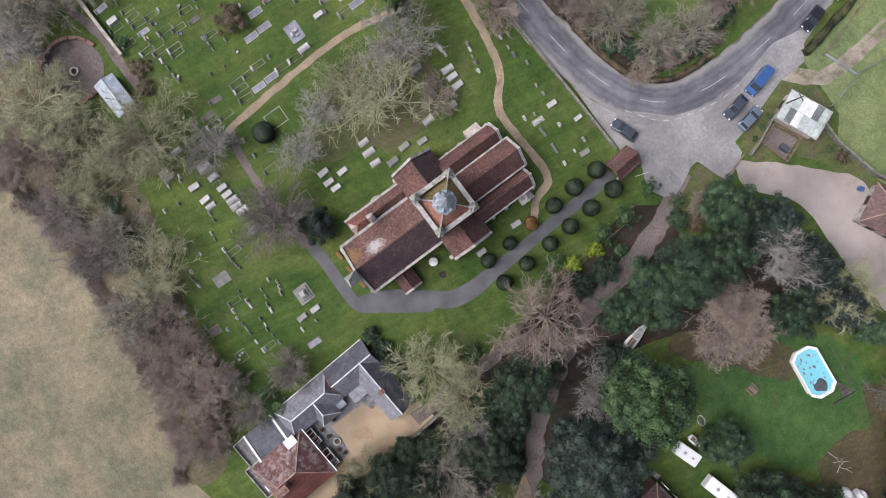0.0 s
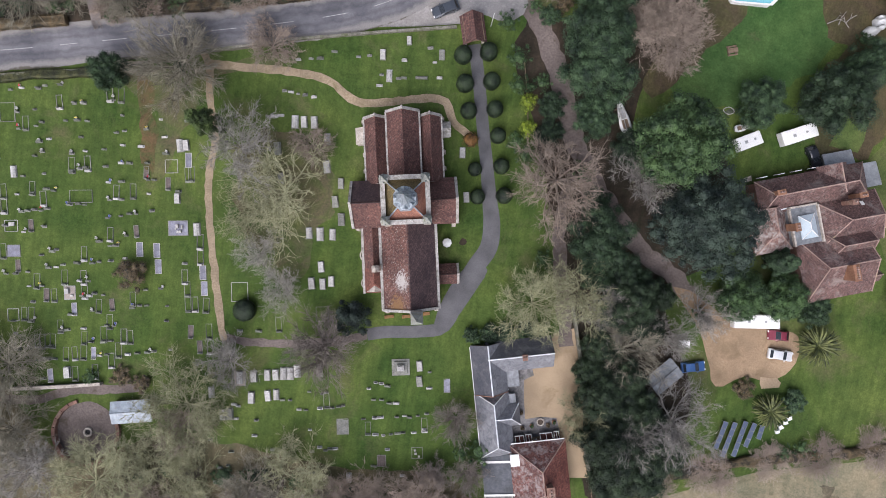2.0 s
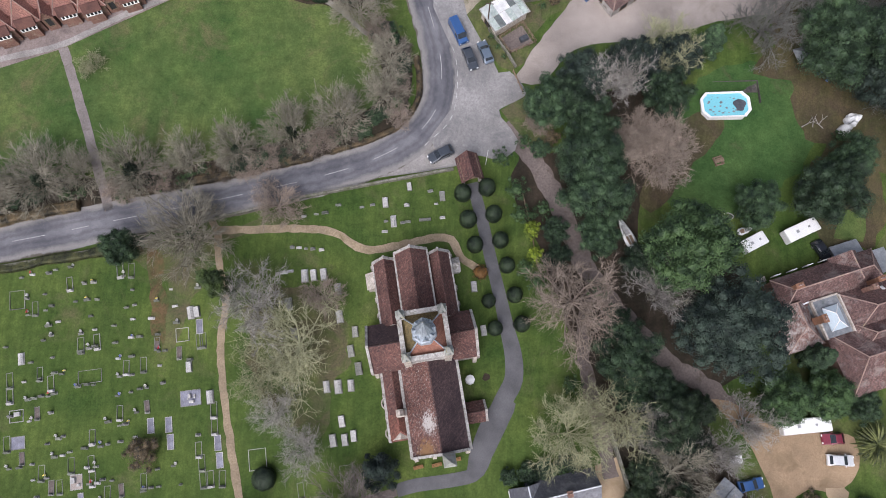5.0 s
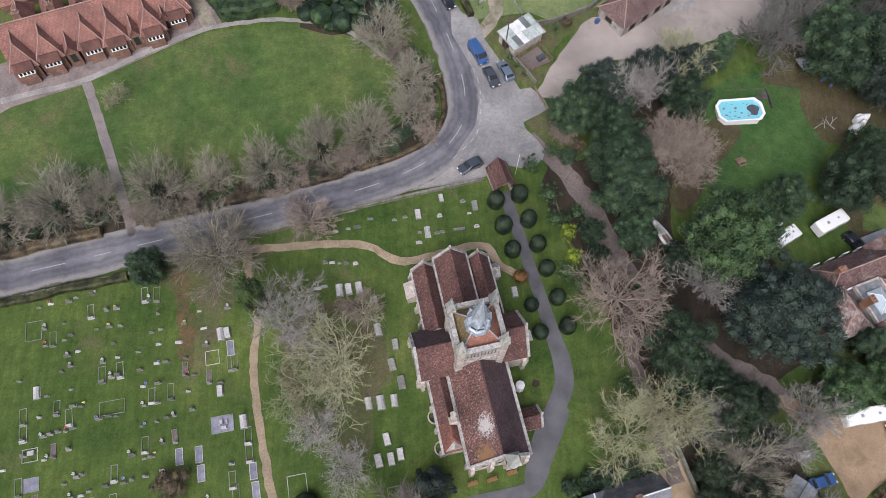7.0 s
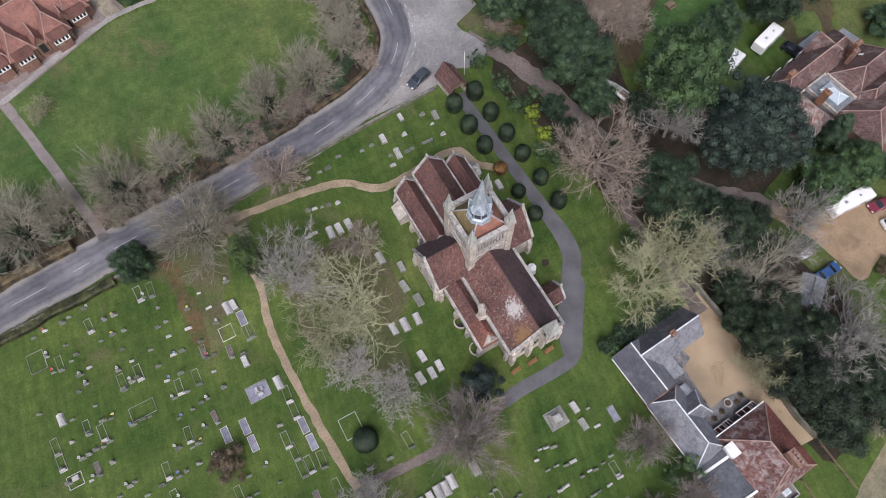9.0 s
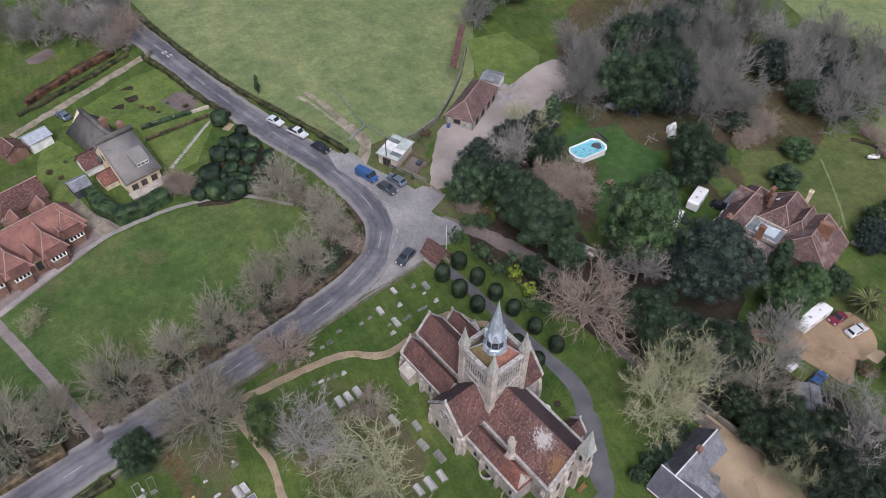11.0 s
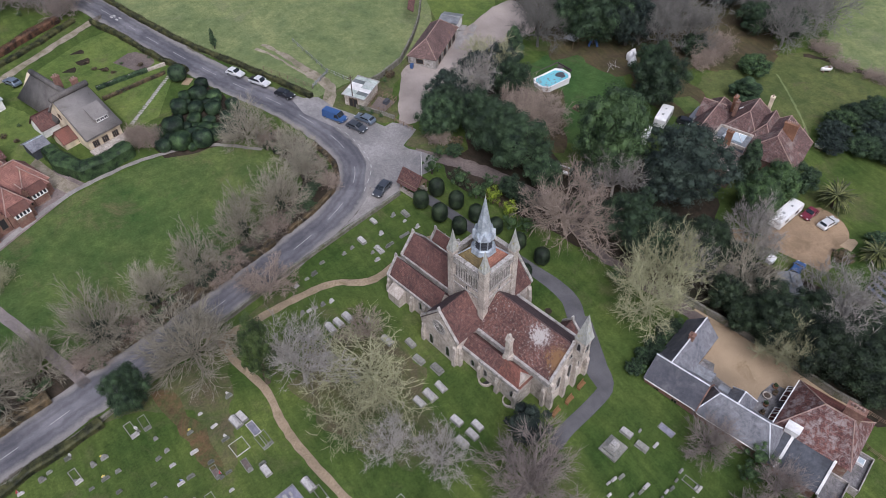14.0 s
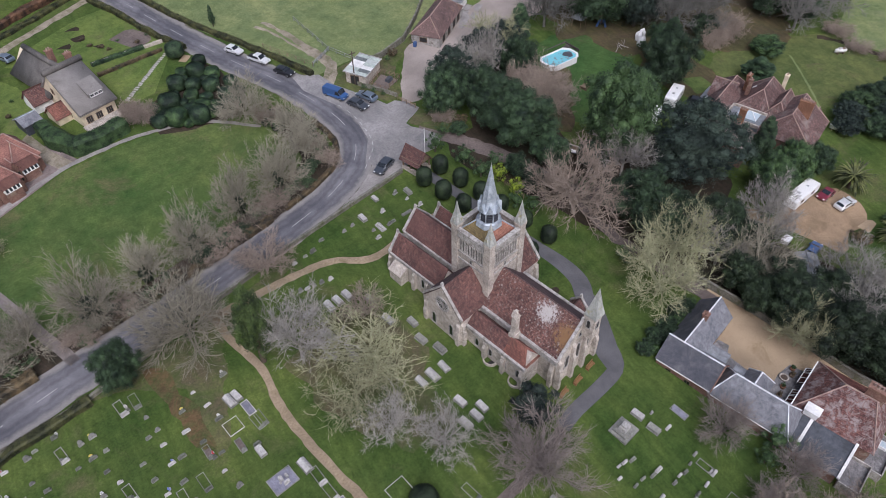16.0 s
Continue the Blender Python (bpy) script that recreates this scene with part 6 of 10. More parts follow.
# hedge and scrub between the churchyard and the field
for key, x, y, r, h in (("fan_b", -25.1, -47.5, 6.0, 6.5), ("shrub_green", -16, -44.0, 7.0, 7), ("shrub", -5.7, -46.5, 6.4, 6.5), ("shrub", 4.0, -45.5, 6.2, 6.5), ("shrub", 12.5, -48.5, 5.0, 6), ("fan", -69, -33, 7.5, 9), ("fan_b", -67.0, -44.6, 7.5, 9),
                        ("broad", -51.2, -51.0, 8.5, 8), ("shrub_green", -42.5, -46.5, 6.5, 6), ("shrub_green", -35, -48.5, 6.0, 6.5), ("fan_pale", -24.0, -52.5, 6.0, 6), ("fan_b", -11.1, -51.5, 6.5, 6.5), ("shrub", 2.1, -50.0, 5.5, 6), ("grey", -62.5, -50, 7, 8), ("pink", -38.0, -39.0, 5.0, 6.0),
                        ("shrub", -44.5, -56, 6.5, 6), ("fan_pale", -33.5, -55.5, 5.5, 5), ("grey_b", -78, -38, 7, 9), ("grey", -80, -50, 8, 9), ("shrub", 45, -37.5, 4, 3), ("shrub", 55, -33.8, 4.5, 2.4), ("shrub", 75, -27.5, 4.5, 2.2), ("shrub", 66, -30, 4, 2), ("shrub", 86, -25, 4.5, 2.2)):
    tree(key, x, y, r, h)
# roadside hedge trees
for key, x, y, r, h in (("fan", -57.0, 32.0, 5.6, 9.5), ("fan_b", -48.2, 34.4, 4.4, 8.5), ("fan", -40.0, 36.6, 4.4, 8.5), ("fan_b", -30.8, 40.4, 4.9, 9.5), ("fan", -22.4, 43.4, 5.2, 9.5), ("fan_b", -15.5, 48.0, 4.4, 8), ("fan_b", -14.6, 54.4, 4.4, 7.0),
                        ("fan", -73.3, 29.8, 7.0, 9), ("fan_b", -66, 31, 4.5, 7), ("shrub_green", -67.7, 51.2, 2.6, 3.0), ("fan", -20.5, 63.6, 5.4, 8), ("shrub", -17.0, 60.0, 3.0, 3.5), ("fan_b", -82, 26, 6, 9), ("shrub", -26, 39.0, 3.2, 2.6), ("shrub", -38, 33.8, 2.8, 2.2), ("shrub", -60, 28.6, 2.8, 2.2), ("shrub", -34.5, 35.4, 2.6, 2.4), ("shrub", -52.6, 30.8, 2.6, 2.2), ("brown", -44.4, 33.2, 1.8, 1.4), ("bush", -28.6, 38.2, 1.5, 1.4), ("shrub", -12.4, 50, 2.4, 2.0), ("shrub", -12.6, 44.6, 2.6, 2.2)):
    tree(key, x, y, r, h)
# ivy round the trunks of the roadside trees
for x, y, r, h in ((-57.2, 31.6, 1.9, 4.6), (-48.4, 34.0, 1.2, 3.6), (-39.8, 36.2, 1.3, 3.8), (-36.6, 34.6, 1.7, 1.8), (-30.8, 40.0, 1.2, 4.2), (-22.6, 43.0, 1.2, 3.8), (-73.0, 29.4, 1.8, 3.6), (-54.2, 30.6, 1.8, 1.7), (-46.4, 21.2, 1.1, 3.6), (-82.0, 25.6, 1.8, 3.0)):
    tree("laurel_b", x, y, r, h)
# brambles and ivy under the roadside trees and along the field hedge
rb = random.Random(19)
for (xa, ya), (xb, yb), k in (((-84, 25.0), (-66, 29.0), 9), ((-60, 28.6), (-43, 33.2), 10), ((-41, 33.8), (-26, 38.6), 9), ((-25, 39.4), (-14.5, 44.6), 8), ((-13.2, 46.0), (-12.4, 58.0), 8), ((-48, -49), (-20, -45.5), 11), ((-18, -46), (14, -47.5), 12)):
    for i in range(k):
        u = (i + rb.random()) / k
        tree(rb.choice(("bramble", "bramble", "bramble", "bush", "ever")), xa + (xb - xa) * u, ya + (yb - ya) * u + rb.uniform(-1.0, 1.0), rb.uniform(1.5, 2.6), rb.uniform(1.0, 2.0))
# low dead growth that straggles out into the field
edge = [(-62, -60.5), (-45, -62), (-29, -58), (-13, -54.5), (7, -53.5), (19, -56.5)]
for (xa, ya), (xb, yb) in zip(edge, edge[1:]):
    for i in range(9):
        u = (i + rb.random()) / 9
        tree(rb.choice(("bramble", "shrub", "shrub_green", "shrub")), xa + (xb - xa) * u, ya + (yb - ya) * u + rb.uniform(-1.4, 1.0), rb.uniform(1.2, 2.6), rb.uniform(0.8, 1.8))
# evergreens
for key, x, y, r, h in (("bright", 35.4, 21.0, 7.8, 16.5), ("holm", 43.6, 9.4, 9.6, 14), ("ever", 26.6, 4.6, 5.8, 10), ("ever_b", 21.4, 31.6, 6.6, 10), ("ever_b", 49.8, 31.2, 4.4, 7.5), ("ever", 61.6, 33.2, 6.2, 11), ("laurel", 33.6, -5.4, 5.6, 9), ("bright", 52.6, -1.6, 4.8, 8.0), ("bright", 60.2, -0.6, 4.4, 7.6), ("ever", 66.4, -1.4, 3.4, 6.0),
                        ("laurel", 37.8, -33.6, 7.6, 9), ("laurel_b", 33.8, -29.6, 5.4, 9), ("laurel", 43.0, -31.4, 5.4, 8), ("laurel_b", 32.2, -22.0, 5.2, 8), ("laurel", 39, -24, 5, 7), ("laurel_b", 30.5, -13.5, 3.6, 6), ("ever", 27.8, -1.5, 3.5, 6), ("holm", 19.4, 51.6, 5.2, 9), ("holm", 28.4, 54.6, 5.4, 9), ("holm", 36.0, 56.6, 4.6, 8),
                        ("ever", 13.6, 46.4, 4.8, 8.5), ("ever_b", 20.6, 36.4, 6.0, 10), ("ever", 20.6, 43.0, 4.8, 9), ("ever", 22.6, 24.2, 4.0, 6), ("bush", 5.8, 37.2, 2.2, 4), ("holm", 72.4, 54.4, 6.6, 13), ("bush", 66.9, 45.6, 1.9, 1.8), ("conifer", 64.4, 36.6, 4.4, 12), ("ever", 66.0, 59.0, 8.4, 14),
                        ("conifer", 42.0, 59.6, 4.0, 9), ("conifer", 81.7, 25.0, 5.6, 5), ("ever", 63.0, 63.5, 6, 12), ("conifer", 58.2, 5.4, 3.6, 10.0), ("ever", 74, 60, 8, 13), ("bush", 22.8, 15, 2.6, 4), ("ever_b", 16.6, 47.6, 4.6, 9), ("ever", 34.0, 49.5, 4.6, 8.5), ("ever_b", 25.5, 10.0, 3.0, 5.5), ("ever", 32.6, -1.2, 4.0, 7), ("laurel_b", 39.0, -3.6, 3.2, 5.5), ("laurel", 37.5, -9.5, 3.6, 6), ("ever_b", 29.4, 20.2, 3.2, 5), ("ever", 67.0, 40.5, 4.2, 8), ("bush", 47.5, -6.0, 2.2, 3.4), ("laurel", 35.5, -18.5, 4.4, 6.5), ("laurel_b", 29.5, -18.0, 3.2, 5.5), ("laurel", 46.5, -29.5, 3.4, 5), ("laurel_b", 37.5, -38.0, 4.0, 5), ("holm", 72, 62, 6, 11), ("ever", 80, 66, 6, 11), ("ever_b", 78, 76, 7, 12), ("holm", 88, 76, 7, 12), ("conifer", 70, 72, 4, 13), ("ever", 108, 44, 5.5, 7), ("ever_b", 114, 38, 5, 7), ("holm", 120, 46, 7, 9), ("ever", 128, 54, 7, 9), ("holm", 110, 58, 7, 9), ("bright", 92.6, 31.6, 4.2, 3.6), ("ever", 84.5, 44.0, 3.6, 4.5), ("ever_b", 104, 84, 8, 12)):
    tree(key, x, y, r * 1.06, h * 1.18)
for key, x, y, r, h in (("ever", 15.4, 25.0, 2.7, 4.6), ("ever_b", 15.8, 20.8, 2.7, 4.2), ("bush", 8.6, 31.9, 2.8, 4.2), ("bush", 9.4, 27.6, 2.4, 3.6), ("lime", 11.4, 24.9, 2.3, 4.6), ("lime", 12.0, 20.6, 2.2, 4.4), ("bush", 11.2, 27.6, 1.5, 3.2), ("bush", 10.6, 18.3, 2.4, 3.2), ("bush", 12.6, 16.2, 2.2, 3), ("bush", 18.6, -0.5, 2.2, 3.2), ("bush", 13.2, 28.6, 2.2, 3.6),
                        ("ever", 67.9, -18.4, 2.5, 2.6), ("bush", 68.2, -27.8, 2.0, 2.2), ("bush", 71.2, -26.6, 1.9, 2.2), ("bush", 73.9, -27.6, 1.5, 1.8), ("ever", 8.6, -15.4, 1.6, 2.4), ("ever_b", 11.6, -14.5, 1.7, 2.4), ("ever", 14.6, -13.7, 1.7, 2.2), ("ever_b", 17.6, -13.0, 1.7, 2.2), ("bush", 13.4, -35.4, 3.0, 4.6), ("bush", 10.4, -36.2, 2.2, 3.6),
                        ("brown", -50.2, -14.4, 3.6, 3.6), ("spruce", -39.0, 12.0, 3.7, 18.0), ("ever", -56.4, 18.0, 3.6, 9.6), ("brown", 58.5, -17.5, 2.6, 2.0), ("shrub", 12.2, 44.4, 2.6, 2.6), ("brown", 14.6, 42.0, 2.0, 1.8), ("bush", 9.8, 40.8, 1.9, 2.6), ("ever_b", 12.6, 39.6, 2.0, 2.6), ("bush", -16.2, 57.4, 2.2, 2.4), ("bush", -14.4, 60.6, 2.0, 2.2), ("bush", -55, -33.3, 2.0, 2.0), ("brown", -50, -32.4, 2.4, 1.6), ("brown", -46.4, -33.0, 2.2, 1.8)):
    tree(key, x, y, r, h)


def mound_mesh(seed, r, h, leaves, leaf, square=0.7, block=1.0):
    """A clipped bush: rounded, slightly squared and uneven, with a skin of small leaves."""
    rng = random.Random(seed)
    bm = bmesh.new()
    shape = lambda d: Vector((math.copysign(abs(d.x) ** block, d.x) * r, math.copysign(abs(d.y) ** block, d.y) * r, math.copysign(abs(d.z) ** square, d.z) * h / 2)) * (1 + 0.07 * noise.noise(d * 1.7 + Vector((seed, 0, 0))))
    ico = bmesh.ops.create_icosphere(bm, subdivisions=3, radius=1.0)
    for v in ico["verts"]:
        v.co = shape(v.co.normalized()) * 0.97 + Vector((0, 0, h / 2))
    for f in bm.faces:
        f.smooth = True
    for _ in range(leaves):
        d = Vector((rng.gauss(0, 1), rng.gauss(0, 1), rng.gauss(0.2, 1))).normalized()
        p = shape(d) * rng.uniform(0.97, 1.015) + Vector((0, 0, h / 2))
        m = (d + Vector((rng.uniform(-1, 1), rng.uniform(-1, 1), rng.uniform(-1, 1))) * 0.35).normalized()
        s_ = m.cross(Vector((rng.uniform(-1, 1), rng.uniform(-1, 1), rng.uniform(-1, 1)))).normalized() * leaf * rng.uniform(0.6, 1.3)
        t_ = m.cross(s_) * rng.uniform(0.6, 1.0)
        bm.faces.new([bm.verts.new(p + o) for o in (-s_ * 0.5, -t_ * 0.5, s_ * 0.5, t_ * 0.5)])
    return bm


# clipped yews that line the church path
yew_me = finish(mound_mesh(41, 1.28, 2.7, 1500, 0.13, 0.62), "crown", M_YEW)
for x, y, r, h in ((-0.6, 30.7, 1.5, 3.7), (3.5, 31.9, 1.5, 3.7), (0.5, 26.2, 1.5, 3.7), (4.8, 27.3, 1.45, 3.7), (1.8, 21.9, 1.4, 3.5), (6.1, 22.9, 1.4, 3.5), (7.4, 18.7, 1.35, 3.3), (8.8, 13.8, 1.35, 3.3), (4.5, 12.6, 1.2, 2.4), (10.1, 9.0, 1.4, 3.4), (5.7, 8.1, 1.3, 2.5)):
    ob = thing("yew_bush", on_ground(x, y, x * 50) @ Matrix.Diagonal((r / 1.28, r / 1.28, h / 2.7, 1)), "dark clipped yew bush beside the church path", "yew bush", "clipped yews along the path")
    new("crown", yew_me).parent = ob
ob = thing("shrub", on_ground(3.0, 17.3) @ Matrix.Diagonal((1.0, 1.0, 0.85, 1)), "rust-orange rounded shrub by the path", "shrub")
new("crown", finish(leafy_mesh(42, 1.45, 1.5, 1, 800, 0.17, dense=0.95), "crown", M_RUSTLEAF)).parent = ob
ob = thing("yew_bush", on_ground(-11.9, -15.2) @ Matrix.Diagonal((2.75, 2.75, 2.4, 1)), "large dark rounded yew by the church's west end", "yew bush")
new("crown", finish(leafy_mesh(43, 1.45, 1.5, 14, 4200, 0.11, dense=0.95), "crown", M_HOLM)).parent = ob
ob = thing("yew_bush", on_ground(-30.4, -17.4) @ Matrix.Diagonal((1.5, 1.5, 1.1, 1)), "drum-shaped clipped yew with a brown top", "yew bush")
new("crown", yew_me).parent = ob


# ---- graves ----
HEADSTONES_A = [(-72.9, 13.7), (-69.1, 14.7), (-74.7, 13.1), (-66.6, 15.3), (-70.1, 14.1), (-63.9, 12.6), (-62.4, 12.9), (-70.3, 10.5), (-66.4, 11.3), (-73.2, 9.6), (-68.9, 8.6), (-69.8, 7.8), (-72.6, 6.9), (-65, 9.5), (-61.4, 10), (-63.1, 9.9), (-62.1, 7.2), (-55.7, 11.9), (-57.5, 14.2), (-56.3, 8.9), (-55, 9.4), (-68.9, 5.3), (-67.4, 6), (-58, 5.8), (-63.3, 4.2), (-61.1, 5), (-69.4, 2.8), (-68.2, 3.7), (-75.5, 1.4), (-63, 1.3), (-61.6, 1.9), (-60.7, 2.3), (-57.4, 3), (-54.9, 4), (-67.5, 0.1), (-71, -0.9), (-56.6, 0.4), (-54.4, 0.9), (-66.8, -2.4), (-65.6, -2.5), (-69, -3.4), (-71.6, -4.1), (-62.6, -4.4), (-61.2, -4), (-60.1, -4), (-56, -2.5)]
HEADSTONES_B = [(-54, -2.1), (-73.5, -7.4), (-70.5, -6.9), (-69.5, -6.6), (-68.4, -6.2), (-67.3, -6.2), (-66.3, -5.7), (-53.8, -4.9), (-56, -5.6), (-49.2, 12.3), (-48.2, 9.5), (-51.4, 10.3), (-51.9, 7.3), (-55, 7), (-47.6, 6.8), (-50.5, 4.7), (-53.5, 4.2), (-50, 1.9), (-49, 2.1), (-52.4, -4.3), (-51.3, -4.1), (-48.7, -3.2), (-49.6, -0.4), (-44.7, 12.8), (-44.7, 0.8), (-72.9, -9.7), (-69.8, -10.3), (-68.5, -9.9), (-66.4, -8.8), (-56.9, -9.8), (-75.5, -11.7), (-55, -10.3), (-54, -10), (-66.3, -13.7), (-63.9, -12.4), (-64.6, -12.8), (-59.1, -13.6), (-60.2, -14.1), (-57.6, -13.7), (-56.5, -13.3), (-54.5, -12.8), (-64.9, -15.7), (-63.6, -15.4), (-62.5, -14.8), (-71.9, -17.9), (-70.3, -17.6)]
HEADSTONES_C = [(-68.3, -17), (-65.6, -19), (-67.8, -19.4), (-59.4, -17.1), (-58, -16.9), (-56.6, -18.8), (-55.1, -18.9), (-58.7, -19.6), (-57.4, -19.4), (-66.8, -22), (-56.6, -21.9), (-60.1, -23.1), (-69.7, -25.8), (-66.5, -25.1), (-57.7, -25.2), (-53.8, -24), (-61.3, -26.1), (-60.4, -25.9), (-54, -27), (-56.1, -27.3), (-69.1, -27.9), (-62.8, -29.1), (-66.5, -30.1), (-68.4, -30.7), (-65.3, -32.1), (-64.1, -31.9), (-63, -31.5), (-62, -31.3), (-54.4, -29.5), (-53.2, -29.1), (-63.5, -35.1), (-52.5, -8.1), (-52.2, -12), (-48, -16.8), (-45.5, -16.2), (-48.7, -19.7), (-47.5, -19.5), (-49.9, -20.3), (-44, -19), (-43.8, -21.6), (-52.6, -23.9), (-52.8, -26.6), (-48, -28), (-46.3, -27.6), (-45.2, -27.2), (-42.4, -26.5)]
HEADSTONES_D = [(-49.6, -28.5), (-42, -11.2), (-30.2, -34.3), (-29.5, -34.5), (-29.5, -36.8), (-26, -36.5), (-25.9, -39.3), (-33.4, -41.2), (-29.5, -42.8), (-22.4, -41.3), (-31.1, -45.9), (-29.7, -45.3), (-29.2, -48), (-31.3, -48.6), (-27, -47.5), (-22, -32.2), (-20.7, -32), (-18.9, -33.4), (-17.7, -33.3), (-17.6, -30), (-15.3, -30), (-14.6, -29.7), (-15.3, -32.6), (-13.2, -32.2), (-12.1, -31.8), (-11.4, -31.5), (-16.5, -36.7), (-15.5, -40.5), (-14.3, -39.5), (-13.2, -39.9), (-12.4, -39.5), (-11.6, -39.3), (-15.7, -44.5), (-14.7, -44.3), (-13.4, -46.3), (-12.4, -46), (-7.4, -27.8), (-6.4, -26.5), (-5.4, -26.5), (-4.3, -26.8), (-6.3, -29.6), (-4.9, -29.4), (-3.5, -29.8), (-2.3, -29.6), (-7.5, -33.3), (-5.6, -32.8)]
HEADSTONES_E = [(-4.6, -32.5), (-1.8, -32), (-0.5, -31.6), (0.4, -31.7), (1.8, -31.2), (3.3, -30.6), (-5, -35.7), (-3.6, -35.6), (-2.3, -35.2), (-1.2, -34.9), (-0.3, -34.6), (1.6, -34.3), (-2.5, -38), (-4.4, -41.4), (3.3, -33.4), (2.6, -23.2), (3, -26), (0.9, -42.3), (-29.3, 20.4), (-28.2, 20.4), (-27, 20.3), (-25.8, 20.3), (-24.3, 20.2), (-31.4, 15.8), (-30.4, 16), (-29.3, 16.3), (-31, -21.3), (-27.8, -20.8), (-27.8, 25.9), (-25.7, 26.4), (-24.2, 26.7), (-22, 28.2), (-17.9, 28), (-16.1, 28.5), (-13.6, 25.7), (-13.7, 23.9), (-10.7, 25.6), (-9.8, 25.8), (-6.2, 31.4), (-5.1, 29.2), (-10.2, 28.7), (-3.9, 26.8)]
KERBS_A = [(-71.6, 8.1), (-66.4, 12.5), (-63.1, 2.4), (-60.5, 3.1), (-69.2, -2.6), (-55.1, -0.9), (-73.6, -6.3), (-58.2, 15.2), (-56.3, 15.3), (-74, -3.9), (-67.2, -4), (-46.6, 1.9), (-50.5, 3.2), (-52.3, -0.3), (-50.9, -7), (-43.5, 4), (-42.9, 4.2), (-68.7, -8.9), (-72.9, -14), (-70.1, -16.1), (-66.6, -18.2), (-62, -16.8), (-64.7, -20.3), (-63.4, -20.2), (-59.2, -12.2), (-58.8, -16.3), (-58.3, -18.7), (-59.7, -22), (-55.6, -20.8), (-53.4, -20.2), (-68.1, -24.2), (-66.9, -24.1), (-61.7, -25.4), (-68.6, -29.2), (-66.6, -31.1), (-62.7, -28.1), (-63.6, -28.2), (-57.4, -26.7), (-55.5, -29.1), (-60.2, -30), (-58.7, -29.7), (-57.2, -29.2), (-62.4, -34.2), (-58.2, -33.2), (-54.8, -32.3), (-55.2, -8.2)]
KERBS_B = [(-50, -18.6), (-50.7, -25.3), (-53.4, -23.2), (-54.2, -25.5), (-41.7, -13.4), (-41, -15.4), (-40.5, -18.1), (-39.3, -17.8), (-37.4, -17.7), (-39.4, -22.7), (-36.3, -22.1), (-37.5, -25.1), (-35.7, -24.8), (-39.9, -7), (-39.5, -9.7), (-14.4, -31), (-6.5, -34.7), (3.2, -32.5), (-24.6, -19), (-49.6, -25.3), (-52.3, -29.9), (-51.3, -27.9), (-65.3, -28.6), (-64.5, -28.5)]
TOMBS_A = [(-29.9, -29.4), (-27.5, -28.8), (-25.2, -28.2), (-23.8, -27.9), (-22.5, -27.5), (-21.3, -27.3), (-20.2, -26.7), (-16.4, -26), (-27.4, -32.6), (-24.6, -31.8), (-23.2, -31.4), (-34.4, -32.8), (-31.9, -36.4), (-30.7, -36.1), (-26.8, 15.6), (-25.3, 15.8), (-23.6, 16), (-21, 13.6), (-20.4, 9), (-29.1, 10.7), (-27.8, 5.8), (-21.7, -2.6), (-19.8, -2.5), (-17.7, -2.2), (-18.8, -8), (-20, -11.1), (-18.1, -10.9), (-16.7, -10.2), (-18.1, 3.4), (-16.6, 0.6), (-17.6, 6.6), (-13.9, 29), (-9.9, 32), (-4.1, 30.6), (2, 15.1), (3.9, 7.8), (-44.7, -0.4), (-40.7, -5.1), (-44.4, 8.7), (-45.4, 8.5), (-72.6, -0.4), (0.7, -22.4), (1.1, -25.1), (-8.4, -44.1), (-59.5, -33.3)]
SLABS_A = [(-47, -9.8), (-46.4, -12.5), (-38.7, -12.3), (-38.1, -15), (-43.7, 6.3), (-49.9, -10.1), (6, -25.1)]


def stone_mesh(kind):
    """Headstone outlines: rounded, square, pointed and cross-topped."""
    bm = bmesh.new()
    w, h, t = {"round": (0.62, 0.75, 0.15), "square": (0.7, 0.6, 0.14), "point": (0.55, 0.82, 0.15), "low": (0.75, 0.42, 0.22)}[kind]
    if kind == "round":
        top = [(w / 2 * math.cos(a), h - w / 2 + w / 2 * math.sin(a)) for a in [math.pi * i / 8 for i in range(9)]]
    elif kind == "point":
        top = [(w / 2, h * 0.7), (w / 4, h * 0.93), (0, h), (-w / 4, h * 0.93), (-w / 2, h * 0.7)]
    else:
        top = [(w / 2, h), (w / 2 - 0.06, h + 0.05), (-w / 2 + 0.06, h + 0.05), (-w / 2, h)]
    prism(bm, [(-w / 2, -0.3), (w / 2, -0.3)] + top, -t / 2, t / 2, "y")
    box(bm, -w / 2 - 0.1, -0.2, -0.3, w / 2 + 0.1, 0.2, 0.1)
    return fix(bm)


